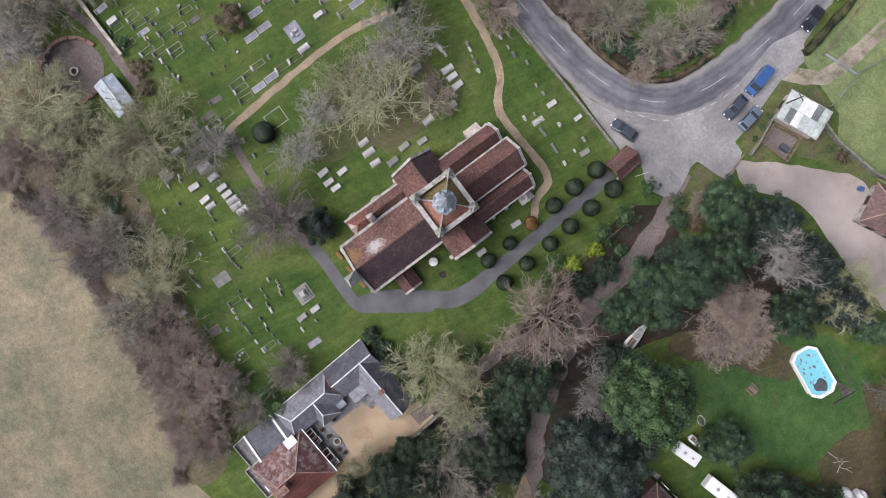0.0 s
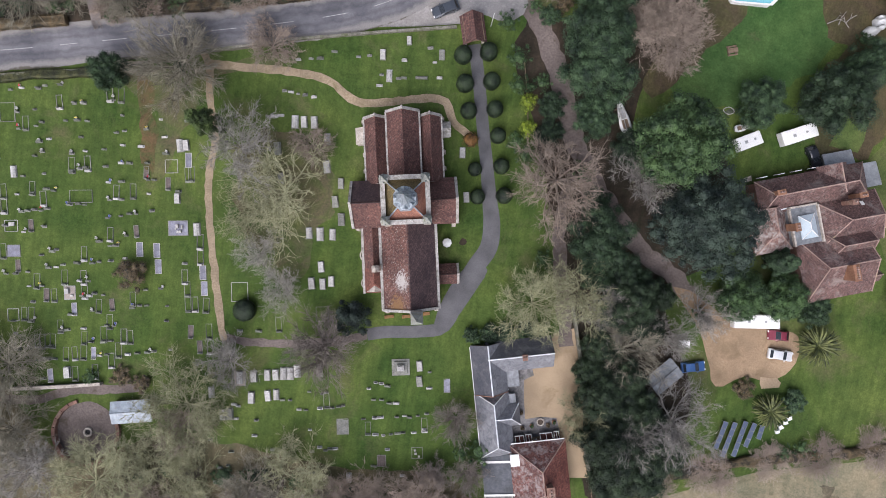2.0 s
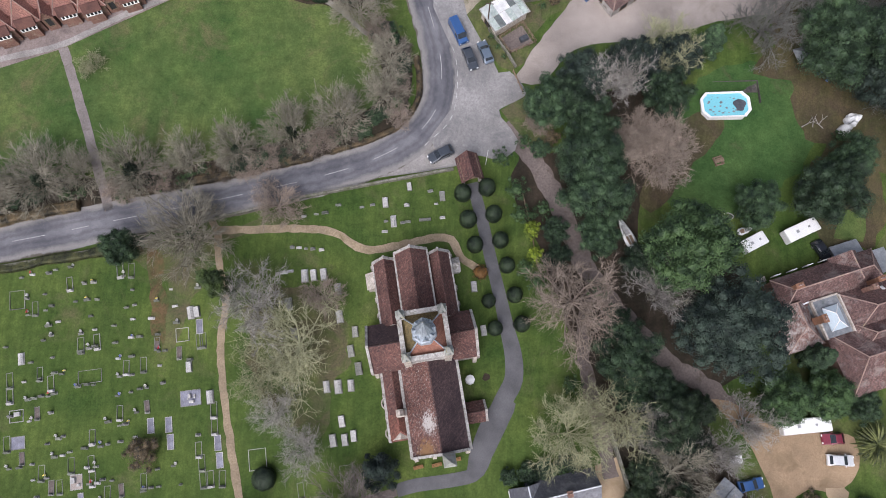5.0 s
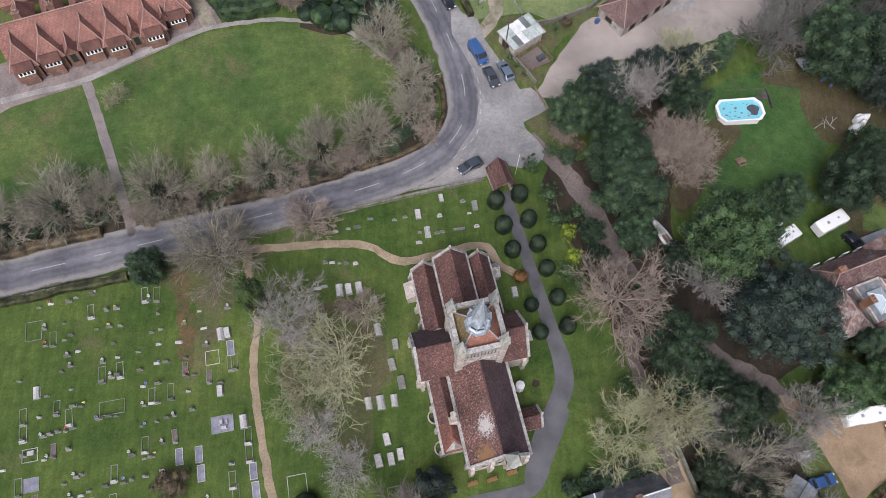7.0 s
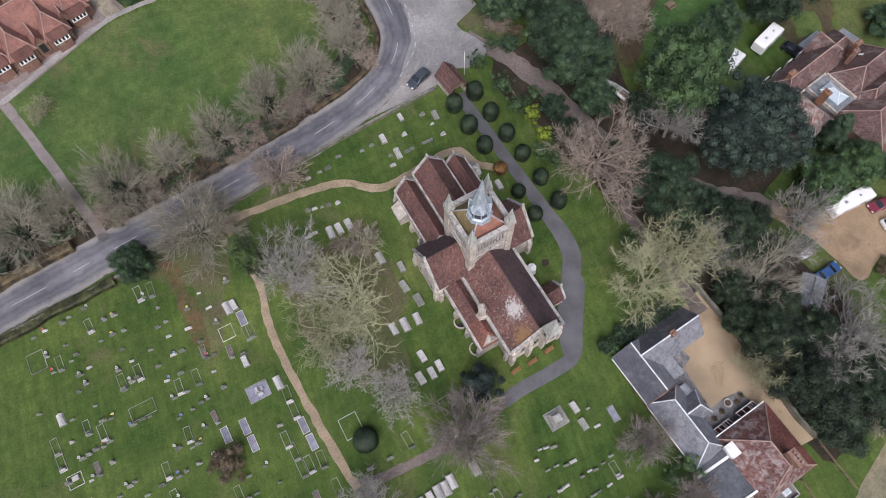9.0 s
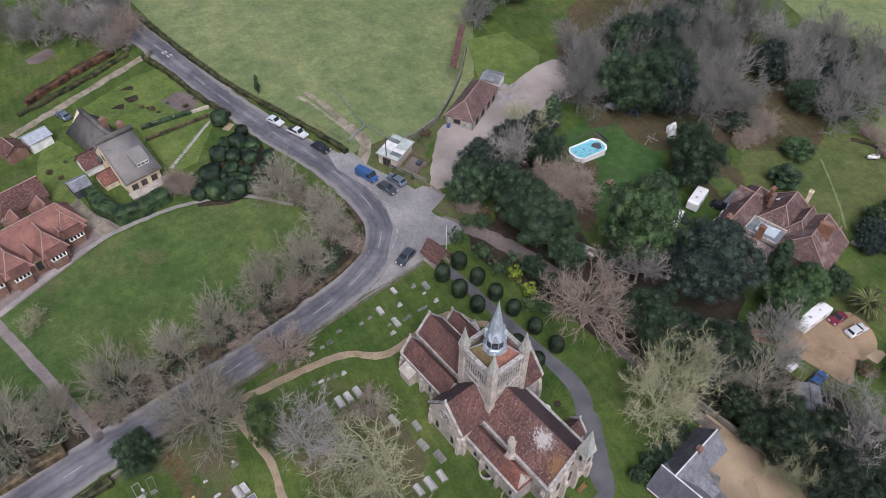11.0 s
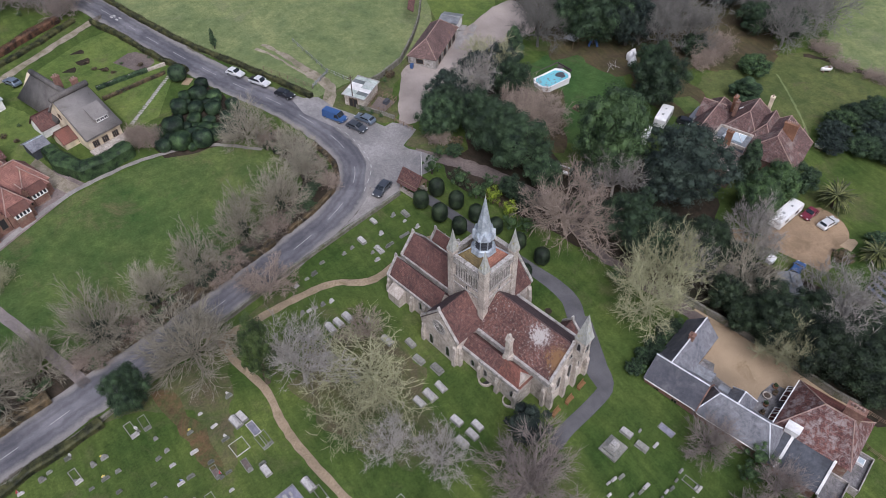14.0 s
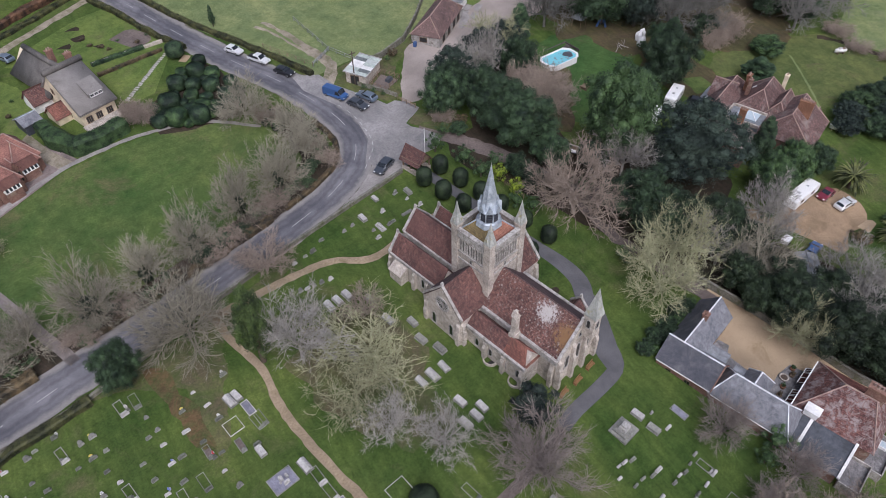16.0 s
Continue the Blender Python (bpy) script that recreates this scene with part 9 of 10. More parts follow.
patch("gate_pad", [(-25.4, 88.0), (-23.6, 89.8), (-22.4, 88.6), (-24.2, 86.8)], M_SAND, 0.055, "pale gravel patch at the garden gate", 0.1, "ground", curved=False)
for q in (((-43, 110.6), (-40.2, 111.4), (-40, 109.6)), ((-42.4, 107.2), (-39.6, 107.6), (-40, 105.6), (-41.6, 105.4)), ((-46, 104.8), (-43.0, 105.4), (-43.4, 103.4)), ((-39.4, 102.2), (-37.0, 102.0), (-37.4, 100.4))):
    patch("flower_bed", list(q), M_ROUGH, 0.045, "dark winter flower bed in the lawn", 0.2, "flower bed")
strip("cottage_track", [(-66, 103.5), (-61.7, 106.1), (-48, 114), (-34.6, 121.9), (-32.5, 122.6)], 1.9, M_TRACK, 0.05, "narrow stony track beside the cottage", 0.2)
wall_line("wall_cottage", [(-41.0, 95.0), (-34, 95.8), (-26.0, 96.4)], 0.7, 0.4, M_STONE, "low dry stone garden wall")
hedge([(-96, 10.4), (-84, 13.0), (-72, 15.8), (-61.2, 18.2)], 1.3, 0.9, M_BROWNGREEN, "low olive-brown clipped bank along the roadside wall", 21)
# cloud-clipped evergreen mounds by the cottage
rm = random.Random(5)
mounds = [finish(mound_mesh(51 + i, 1.0, 2.0, 2600, 0.16, 0.5, 0.72), "crown", m_) for i, m_ in enumerate((M_EVER, M_BRIGHT, M_EVER))]
for i, (x, y, r) in enumerate(((-31.7, 73.5, 2.3), (-31.9, 68.6, 2.2), (-28.0, 67.0, 2.3), (-22.7, 67.4, 2.1), (-25.4, 67.6, 1.6), (-25.7, 77.6, 1.9), (-22.8, 75.4, 1.8), (-27.2, 74.3, 1.8), (-24.8, 72.7, 1.5), (-29.2, 73.1, 1.3), (-26.3, 70.6, 1.6),
                               (-29.0, 70.2, 1.5), (-23.7, 81.1, 2.1), (-21.1, 79.5, 1.7), (-34.9, 69.6, 2.0), (-28.6, 79.0, 2.2), (-34.6, 73.6, 1.7), (-21.2, 71.6, 1.7), (-22.0, 84.6, 1.6), (-26.4, 82.6, 1.6), (-20.0, 69.0, 1.7), (-19.0, 74.6, 1.7), (-17.6, 59.6, 1.5), (-15.4, 61.0, 1.4), (-16.4, 57.6, 1.3), (-14.0, 58.8, 1.2), (-33.4, 71.2, 1.3), (-30.2, 75.8, 1.3), (-24.2, 69.8, 1.2), (-21.6, 77.4, 1.2), (-26.8, 80.4, 1.2), (-30.4, 66.9, 1.3), (-18.6, 71.6, 1.3), (-23.0, 78.6, 1.1), (-27.6, 72.2, 1.1))):
    ob = thing("clipped_mound", on_ground(x, y, i * 47) @ Matrix.Diagonal((r * rm.uniform(0.74, 0.94), r * rm.uniform(0.74, 0.94), r * rm.uniform(0.5, 0.72), 1)), "rounded cloud-clipped evergreen mound", "shrub", "clipped mounds by the cottage")
    new("crown", mounds[i % 3]).parent = ob
ob = thing("clipped_ball", on_ground(-25.2, 89.8), "large round clipped bush by the garden gate", "shrub")
new("crown", finish(mound_mesh(60, 2.0, 3.4, 1500, 0.13, 0.7), "crown", M_EVER)).parent = ob
patch("mound_soil", [(-36, 67.2), (-28, 65.4), (-20.5, 65.8), (-19, 72), (-19.4, 81), (-22, 86), (-27, 84), (-31, 79), (-36.5, 75)], M_ROUGH, 0.035, "soil between the clipped mounds, darkened as shade", 0.4, "ground")
for x, y, r, h in ((-39.5, 102.5, 0.9, 0.5), (-37.6, 100.8, 1.0, 0.6), (-36.4, 99.2, 0.8, 0.5), (-40.2, 105.6, 0.8, 0.5), (-34.0, 101.5, 0.7, 0.6), (-30.6, 98.8, 0.9, 0.8), (-28.2, 100.6, 0.6, 0.7), (-33.2, 92.4, 0.6, 0.5), (-31.0, 93.4, 0.6, 0.5), (-36.4, 91.4, 0.7, 0.5), (-60.5, 88.5, 0.9, 1.0), (-58.6, 86.0, 0.8, 0.9), (-57.2, 90.6, 0.7, 0.8)):
    tree("brown" if r > 0.75 else "bush", x, y, r, h)
for k, x, y, r, h in (("dark", 47, 104, 5, 9), ("ever", 52, 109, 5, 8), ("dark_b", 58, 113, 6, 10), ("ever_b", 65, 113, 5.5, 9), ("dark", 73, 115, 6, 10), ("ever", 82, 114, 6, 10), ("dark_b", 92, 115, 7, 11), ("ever_b", 103, 113, 6, 9), ("dark", 114, 114, 7, 10), ("dark_b", 126, 113, 7, 10)):
    tree(k, x, y, r, h)
tree("conifer", -14.4, 97.0, 1.1, 5.5)
tree("shrub", -37.4, 72.6, 3.4, 3.4)
tree("shrub", -38.6, 75.2, 2.4, 3.0)
for key, x, y, r, h in (("dark", -57, 136, 6, 9), ("dark_b", -51, 139, 6.5, 10), ("fan_pale", -47, 136, 5.5, 8), ("dark", -43, 131.6, 5.5, 8), ("fan_pale", -40.6, 126, 4.0, 6), ("dark", -62, 142, 7, 10), ("dark_b", -38, 141, 6, 9), ("ever", -44, 142, 4, 6), ("bush", -48.6, 132.0, 1.0, 1.5)):
    tree(key, x, y, r, h)
patch("vegetable_plot", [(-60.4, 131.0), (-55.0, 134.0), (-53.6, 130.6), (-58.4, 128.2)], M_LANE, 0.04, "bare brown vegetable plot", 0.4, "ground")
tree("pink", -37, 131, 6, 8)
tree("grey_b", -44, 135, 6, 8)


# ---- palms ----
def palm(x, y, r, h):
    rng = random.Random(int(x * 10))
    ob = thing("palm_tree", on_ground(x, y), "short palm with a mop of arching green fronds", "palm tree")
    part("trunk", trunk_bm(h * 0.6, 0.3), M_TRUNK, ob)
    for k in range(80):
        a = 2 * math.pi * k * 0.381966
        up = rng.uniform(-0.5, 1.7)
        bm = bmesh.new()
        p, d = Vector((0, 0, h * 0.58)), Vector((math.cos(a), math.sin(a), up)).normalized()
        side = Vector((-math.sin(a), math.cos(a), 0))
        last = None
        for s in range(6):
            w = (0.05, 0.19, 0.24, 0.2, 0.12, 0.02)[s]
            cur = [bm.verts.new(p - side * w - Vector((0, 0, w * 0.5))), bm.verts.new(p), bm.verts.new(p + side * w - Vector((0, 0, w * 0.5)))]
            if last:
                bm.faces.new((last[0], last[1], cur[1], cur[0]))
                bm.faces.new((last[1], last[2], cur[2], cur[1]))
            last = cur
            d = (d + Vector((0, 0, -0.22))).normalized()
            p = p + d * r / 5
        part("frond", bm, M_PALM, ob)


palm(69.2, -7.7, 4.2, 5.0)
palm(63.4, -20.6, 3.6, 4.2)


# ---- vehicles ----
def paint(name, c):
    return plain(name, c, 0.28, 0.25, 0.5, 0.6)


def car(x, y, rz, body, label, ln=4.4, w=1.8, h=1.48, kind="hatch", lift=0.07):
    c = thing("van" if kind == "van" else "car", on_ground(x, y, rz, lift), label, "van" if kind == "van" else "car", "parked cars")
    a = ln / 2
    if kind == "van":
        prof = [(-a, 0.35), (-a, 1.75), (-a + 0.1, h), (a - 1.5, h), (a - 0.75, 1.15), (a - 0.08, 0.95), (a, 0.35)]
    elif kind == "pickup":
        prof = [(-a, 0.4), (-a, 0.95), (-a + 1.6, 0.95), (-a + 1.75, h), (a - 2.0, h), (a - 1.3, 1.0), (a - 0.1, 0.85), (a, 0.4)]
    else:
        prof = [(-a, 0.35), (-a + 0.03, 0.85), (-a + 0.25, 1.0), (-a + 0.75, h - 0.04), (-a + 1.3, h), (a - 2.1, h - 0.03), (a - 1.25, 0.98), (a - 0.12, 0.78), (a, 0.38)]
    bm = bmesh.new()
    n = len(prof)
    rings = []
    for s in (-1, -0.86, 0.86, 1):
        rings.append([bm.verts.new((px, s * w / 2 * (0.82 if pz > 1.1 else 0.99), pz - (0.05 if abs(s) == 1 and pz > 0.5 else 0))) for px, pz in prof])
    for p, q in zip(rings, rings[1:]):
        for i in range(n):
            bm.faces.new((p[i], p[(i + 1) % n], q[(i + 1) % n], q[i]))
    bm.faces.new(rings[0][::-1]), bm.faces.new(rings[-1])
    fix(bm)
    bmesh.ops.bevel(bm, geom=[e for e in bm.edges if e.is_manifold and e.calc_face_angle(0) > 0.35], offset=0.05, segments=2, affect="EDGES")
    part("body", bm, body, c, smooth=False)
    yw = w / 2 * 0.82
    if kind == "van":
        glass = [("windscreen", [(a - 1.44, -yw * 0.92, h - 0.08), (a - 1.44, yw * 0.92, h - 0.08), (a - 0.8, yw * 0.98, 1.2), (a - 0.8, -yw * 0.98, 1.2)])]
    elif kind == "pickup":
        glass = [("windscreen", [(a - 1.95, -yw * 0.9, h - 0.06), (a - 1.95, yw * 0.9, h - 0.06), (a - 1.35, yw, 1.04), (a - 1.35, -yw, 1.04)]), ("rear_window", [(-a + 1.73, yw * 0.9, h - 0.12), (-a + 1.73, -yw * 0.9, h - 0.12), (-a + 1.62, -yw, 1.08), (-a + 1.62, yw, 1.08)])]
    else:
        glass = [("windscreen", [(a - 2.04, -yw * 0.9, h - 0.07), (a - 2.04, yw * 0.9, h - 0.07), (a - 1.3, yw * 0.98, 1.03), (a - 1.3, -yw * 0.98, 1.03)]), ("rear_window", [(-a + 0.68, yw * 0.88, h - 0.1), (-a + 0.68, -yw * 0.88, h - 0.1), (-a + 0.3, -yw * 0.96, 1.06), (-a + 0.3, yw * 0.96, 1.06)])]
    for nm, q in glass:
        bm = bmesh.new()
        v = [Vector(p) for p in q]
        nn = (v[1] - v[0]).cross(v[3] - v[0]).normalized()
        nn = nn if nn.z > 0 else -nn
        face(bm, *[p + nn * 0.045 for p in v])
        part(nm, bm, M_GLASS, c)
    for s in (-1, 1):
        bm = bmesh.new()
        x0, x1 = (a - 1.9, a - 0.95) if kind == "van" else (-a + 0.95, a - 1.75)
        face(bm, (x0, s * (w / 2 * 0.845 + 0.05), h - 0.16), (x1 - 0.25, s * (w / 2 * 0.845 + 0.05), h - 0.16), (x1 + 0.15, s * (w / 2 * 0.93 + 0.04), 1.05), (x0 - 0.2, s * (w / 2 * 0.93 + 0.04), 1.05))
        part("side_window", bm, M_GLASS, c)
        for px in (a - 0.85, -a + 0.85):
            bm = bmesh.new()
            tube(bm, (px, s * (w / 2 - 0.2), 0.32), (px, s * (w / 2 + 0.01), 0.32), 0.32, 0.32, 16, True)
            wh = part("wheel", bm, M_TYRE, c)
            bm = bmesh.new()
            tube(bm, (px, s * (w / 2), 0.32), (px, s * (w / 2 + 0.02), 0.32), 0.2, 0.18, 12, True)
            part("rim", bm, M_METAL, wh)
        bm = bmesh.new()
        box(bm, a - 0.2, s * (w / 2 - 0.3) - 0.16, 0.62, a + 0.01, s * (w / 2 - 0.3) + 0.16, 0.76)
        part("headlight", fix(bm), M_PLASTIC, c)
        bm = bmesh.new()
        box(bm, a - 1.65, s * (w / 2 + 0.1) - 0.08, 0.98, a - 1.5, s * (w / 2 + 0.1) + 0.08, 1.12)
        part("mirror", fix(bm), body, c)
    if kind == "pickup":
        bm = bmesh.new()
        box(bm, -a + 0.1, -w / 2 + 0.15, 0.96, -a + 1.55, w / 2 - 0.15, 1.0)
        part("bed_cover", fix(bm), M_TYRE, c)
    return c


P_GREY, P_BLUE, P_BLACK, P_WHITE, P_RED, P_SILVER = paint("dark_grey_paint", (0.06, 0.07, 0.085)), paint("blue_paint", (0.045, 0.115, 0.29)), paint("black_paint", (0.02, 0.022, 0.028)), paint("white_car_paint", (0.72, 0.73, 0.73)), paint("maroon_paint", (0.20, 0.03, 0.05)), paint("steel_blue_paint", (0.14, 0.18, 0.23))
car(-4.7, 37.9, 210, P_GREY, "dark grey estate car parked by the churchyard wall", 4.7)
car(-2.6, 61.0, -64, P_BLUE, "bright blue panel van parked in the lay-by", 5.2, 1.95, 1.98, "van")
car(-0.3, 55.9, -68, P_GREY, "dark grey-green estate car in the lay-by", 4.6)
car(2.4, 57.3, 112, P_SILVER, "steel blue estate car in the lay-by", 4.6)
car(-8.2, 73.0, -62, P_BLACK, "black hatchback parked beside the road", 4.5)
car(-11.0, 79.6, -62, P_WHITE, "white pickup truck parked beside the road", 5.0, 1.8, 1.7, "pickup")
car(-14.2, 85.2, -62, P_WHITE, "white hatchback parked beside the road", 4.2)
car(63.9, -10.5, 0, P_WHITE, "white estate car on the sandy drive", 4.5)
car(62.8, -7.1, 185, P_RED, "maroon hatchback on the sandy drive", 3.8)
car(48.6, -15.0, 14, P_BLUE, "bright blue hatchback at the drive's edge", 4.3)
car(-55.4, 105.6, 118, P_SILVER, "silver hatchback parked beside the cottage track", 4.2)
car(62.6, 24.6, -60, P_BLACK, "dark hatchback parked beside the house", 4.2)


def caravan(x, y, rz, ln, label, w=2.3, h=2.5):
    c = thing("caravan", on_ground(x, y, rz), label, "caravan")
    bm = bmesh.new()
    a = ln / 2
    prism(bm, [(-a, 0.5), (a - 0.25, 0.5), (a, 1.3), (a - 0.35, h - 0.1), (a - 0.8, h), (-a + 0.4, h), (-a, h - 0.3)], -w / 2, w / 2, "y")
    fix(bm)
    bmesh.ops.bevel(bm, geom=bm.edges[:], offset=0.09, segments=2, affect="EDGES")
    part("body", bm, M_PLASTIC, c)
    for s in (-1, 1):
        for px in (-a * 0.5, a * 0.35):
            bm = bmesh.new()
            box(bm, px - 0.55, s * (w / 2 + 0.01) - 0.02, 1.3, px + 0.55, s * (w / 2 + 0.01) + 0.02, 1.9)
            part("window", fix(bm), M_GLASS, c)
        bm = bmesh.new()
        tube(bm, (0, s * (w / 2 - 0.25), 0.32), (0, s * (w / 2 - 0.03), 0.32), 0.33, 0.33, 14, True)
        part("wheel", bm, M_TYRE, c)
    for px, d in ((-a * 0.4, 0.5), (a * 0.3, 0.35)):
        bm = bmesh.new()
        box(bm, px - d / 2, -d / 2, h - 0.02, px + d / 2, d / 2, h + 0.1)
        part("roof_vent", fix(bm), M_METAL, c)
    return c


caravan(57.9, -5.2, 8, 8.4, "long white caravan parked under the trees", 2.4)
caravan(50.2, 25.2, 30, 4.6, "small white touring caravan on the grass")
caravan(58.6, 27.8, 27, 6.4, "white motor caravan beside the house", 2.4, 2.7)


def boat(x, y, rz, ln, w, label, lift=0.6, mast=False):
    b = thing("boat", on_ground(x, y, rz, lift), label, "boat")
    bm = bmesh.new()
    rows = []
    for i in range(9):
        t = i / 8
        half = w / 2 * math.sin(math.pi * min(t * 0.62 + 0.38, 1.0)) if t > 0 else w / 2 * 0.75
        z = 0.75 + 0.25 * t * t
        px = -ln / 2 + ln * t
        rows.append([bm.verts.new(p) for p in ((px, -half, z), (px, -half * 0.75, 0.2), (px, 0, -0.1 + 0.3 * t * t), (px, half * 0.75, 0.2), (px, half, z), (px, half * 0.8, z + 0.08), (px, 0, z + 0.14), (px, -half * 0.8, z + 0.08))])
    for p, q in zip(rows, rows[1:]):
        for i in range(8):
            bm.faces.new((p[i], p[(i + 1) % 8], q[(i + 1) % 8], q[i]))
    bm.faces.new(rows[0]), bm.faces.new(rows[-1][::-1])
    bmesh.ops.remove_doubles(bm, verts=bm.verts, dist=0.001)
    part("hull", fix(bm), M_WHITE, b, smooth=True)
    bm = bmesh.new()
    box(bm, -ln * 0.12, -w * 0.25, 0.85, ln * 0.2, w * 0.25, 1.3, taper=0.12)
    part("cabin", fix(bm), M_GRAVE_PALE, b)
    bm = bmesh.new()
    box(bm, -ln * 0.4, -w * 0.26, 0.86, -ln * 0.14, w * 0.26, 0.97)
    part("cockpit", fix(bm), M_WOOD, b)
    for px in (-ln * 0.3, ln * 0.2):
        bm = bmesh.new()
        box(bm, px - 0.1, -w * 0.4, -lift - 0.1, px + 0.1, w * 0.4, 0.15)
        part("cradle", fix(bm), M_WOOD, b)
    if mast:
        part("mast", (lambda q: (tube(q, (-ln * 0.7, 0.3, 1.45), (ln * 0.5, 0.1, 1.5), 0.07, 0.05, 6, True), q)[-1])(bmesh.new()), M_METAL, b)


boat(27.7, 25.8, 116, 6.2, 2.0, "small weathered sailing boat laid up on a cradle", 0.6, True)
boat(49.0, 27.4, 20, 2.8, 1.3, "white dinghy lying beside the caravan", 0.3)
boat(109.4, 23.2, 160, 3.0, 1.3, "white dinghy lying on the far lawn", 0.3)
boat(82.1, 5.0, 120, 2.0, 0.9, "upturned pale rowing boat by the house", 0.2)
tr = thing("trailer", on_ground(46.2, -11.2, 10), "small white box trailer beside the drive", "trailer")
part("box", fix((lambda b: (box(b, -0.9, -0.6, 0.4, 0.9, 0.6, 1.2), b)[-1])(bmesh.new())), M_PLASTIC, tr)
part("drawbar", (lambda b: (tube(b, (0.9, 0, 0.45), (1.8, 0, 0.4), 0.05, 0.05, 6, True), b)[-1])(bmesh.new()), M_METAL, tr)
for s in (-1, 1):
    part("wheel", (lambda b: (tube(b, (0, s * 0.62, 0.28), (0, s * 0.78, 0.28), 0.28, 0.28, 12, True), b)[-1])(bmesh.new()), M_TYRE, tr)

# above-ground pool
pool = thing("swimming_pool", on_ground(46.0, 50.2, 5), "eight-sided above-ground pool with blue cover and white rim", "swimming pool")
oct_ = [(4.25, -1.15), (4.25, 1.15), (3.2, 2.35), (-3.2, 2.35), (-4.25, 1.15), (-4.25, -1.15), (-3.2, -2.35), (3.2, -2.35)]
ring = [tuple(Vector(oct_[i // 5]).lerp(Vector(oct_[(i // 5 + 1) % 8]), (i % 5) / 5)) for i in range(40)]
bm = bmesh.new()
lo = [[bm.verts.new((x * s, y * s, z)) for x, y in ring] for s, z in ((1.0, -0.5), (1.0, 1.15), (1.06, 1.2), (1.06, 1.26), (0.94, 1.26), (0.94, 0.9))]
for p, q in zip(lo, lo[1:]):
    for i in range(40):
        bm.faces.new((p[i], p[(i + 1) % 40], q[(i + 1) % 40], q[i]))
part("wall", fix(bm), M_PLASTIC, pool, "white pool wall and rim")
bm = bmesh.new()
bm.faces.new([bm.verts.new((x * 0.945, y * 0.945, 1.0)) for x, y in ring])
part("water", bm, M_WATER, pool, "blue covered water")
bm = bmesh.new()
bm.faces.new([bm.verts.new((2.6 + 1.1 * math.cos(a) * (1 + 0.25 * math.sin(3 * a)), -0.1 + 1.2 * math.sin(a), 1.03)) for a in [2 * math.pi * i / 18 for i in range(18)]])
part("puddle", bm, M_FELT, pool, "dark pool of rainwater and leaves")
rl = random.Random(8)
for i in range(26):
    lx, ly, lr = rl.uniform(-3.4, 2.0), rl.uniform(-1.8, 1.8), rl.uniform(0.06, 0.22)
    bm = bmesh.new()
    bm.faces.new([bm.verts.new((lx + lr * 1.6 * math.cos(a), ly + lr * math.sin(a) * (1 + 0.4 * math.cos(2 * a + i)), 1.012)) for a in [2 * math.pi * k / 7 for k in range(7)]])
    part("leaf_patch", bm, M_FELT_GREY, pool)
deck = thing("pool_deck", on_ground(46.0, 50.2, 5), "dark weathered timber decking beside the pool", "decking")
for i in range(9):
    part("board", fix((lambda b: (box(b, -2.4 + 1.02 * i, 2.75, -0.3, -1.44 + 1.02 * i, 4.9, 0.12 + 0.01 * (i % 2)), b)[-1])(bmesh.new())), M_DECK, deck)
part("edge_rail", fix((lambda b: (box(b, -2.5, 4.9, -0.3, 6.9, 5.0, 0.5), box(b, 6.8, 0.6, -0.3, 6.9, 4.9, 0.5), b)[-1])(bmesh.new())), M_DECK, deck)
for i in range(12):
    a = 2 * math.pi * (i + 0.5) / 12
    px, py = 4.3 * math.copysign(abs(math.cos(a)) ** 0.75, math.cos(a)), 2.42 * math.copysign(abs(math.sin(a)) ** 0.75, math.sin(a))
    part("strut", fix((lambda b: (box(b, px - 0.07, py - 0.07, -0.4, px + 0.07, py + 0.07, 1.22), b)[-1])(bmesh.new())), M_PLASTIC, pool)

# solar panels in the garden
M_PV = plain("solar_cells", (0.1, 0.125, 0.19), 0.3, 0.1, 0.6)
for (xa, ya), (xb, yb), n_ in (((56.6, -23.9), (55.4, -29.1), 4), ((58.3, -23.8), (56.9, -30.3), 5), ((60.2, -23.3), (58.9, -29.9), 5), ((61.9, -23.4), (60.8, -27.9), 3), ((63.4, -23.6), (63.0, -26.2), 2)):
    SN = thing("solar_row", on_ground(xa, ya, math.degrees(math.atan2(yb - ya, xb - xa)) + 90), "tilted row of blue-grey solar panels on steel frames", "solar panels", "rows of solar panels")
    L = math.hypot(xb - xa, yb - ya) / n_
    for i in range(n_):
        rw = Matrix.Translation((0, -L * (i + 0.5), 0.75)) @ Matrix.Rotation(radians(20), 4, "Y")
        pn = part("panel", fix((lambda b: (box(b, -0.56, -L / 2 + 0.03, 0, 0.56, L / 2 - 0.03, 0.04, rw), b)[-1])(bmesh.new())), M_METAL, SN)
        part("cell_sheet", fix((lambda b: (box(b, -0.51, -L / 2 + 0.08, 0.04, 0.51, L / 2 - 0.08, 0.052, rw), b)[-1])(bmesh.new())), M_PV, pn)
    for i in (0, n_):
        for dx, zt in ((-0.45, 0.9), (0.45, 0.55)):
            part("leg", (lambda b: (tube(b, (dx, -L * i + (0.15 if i else -0.15), -0.6), (dx, -L * i + (0.15 if i else -0.15), zt), 0.03, 0.03, 5, True), b)[-1])(bmesh.new()), M_METAL, SN)
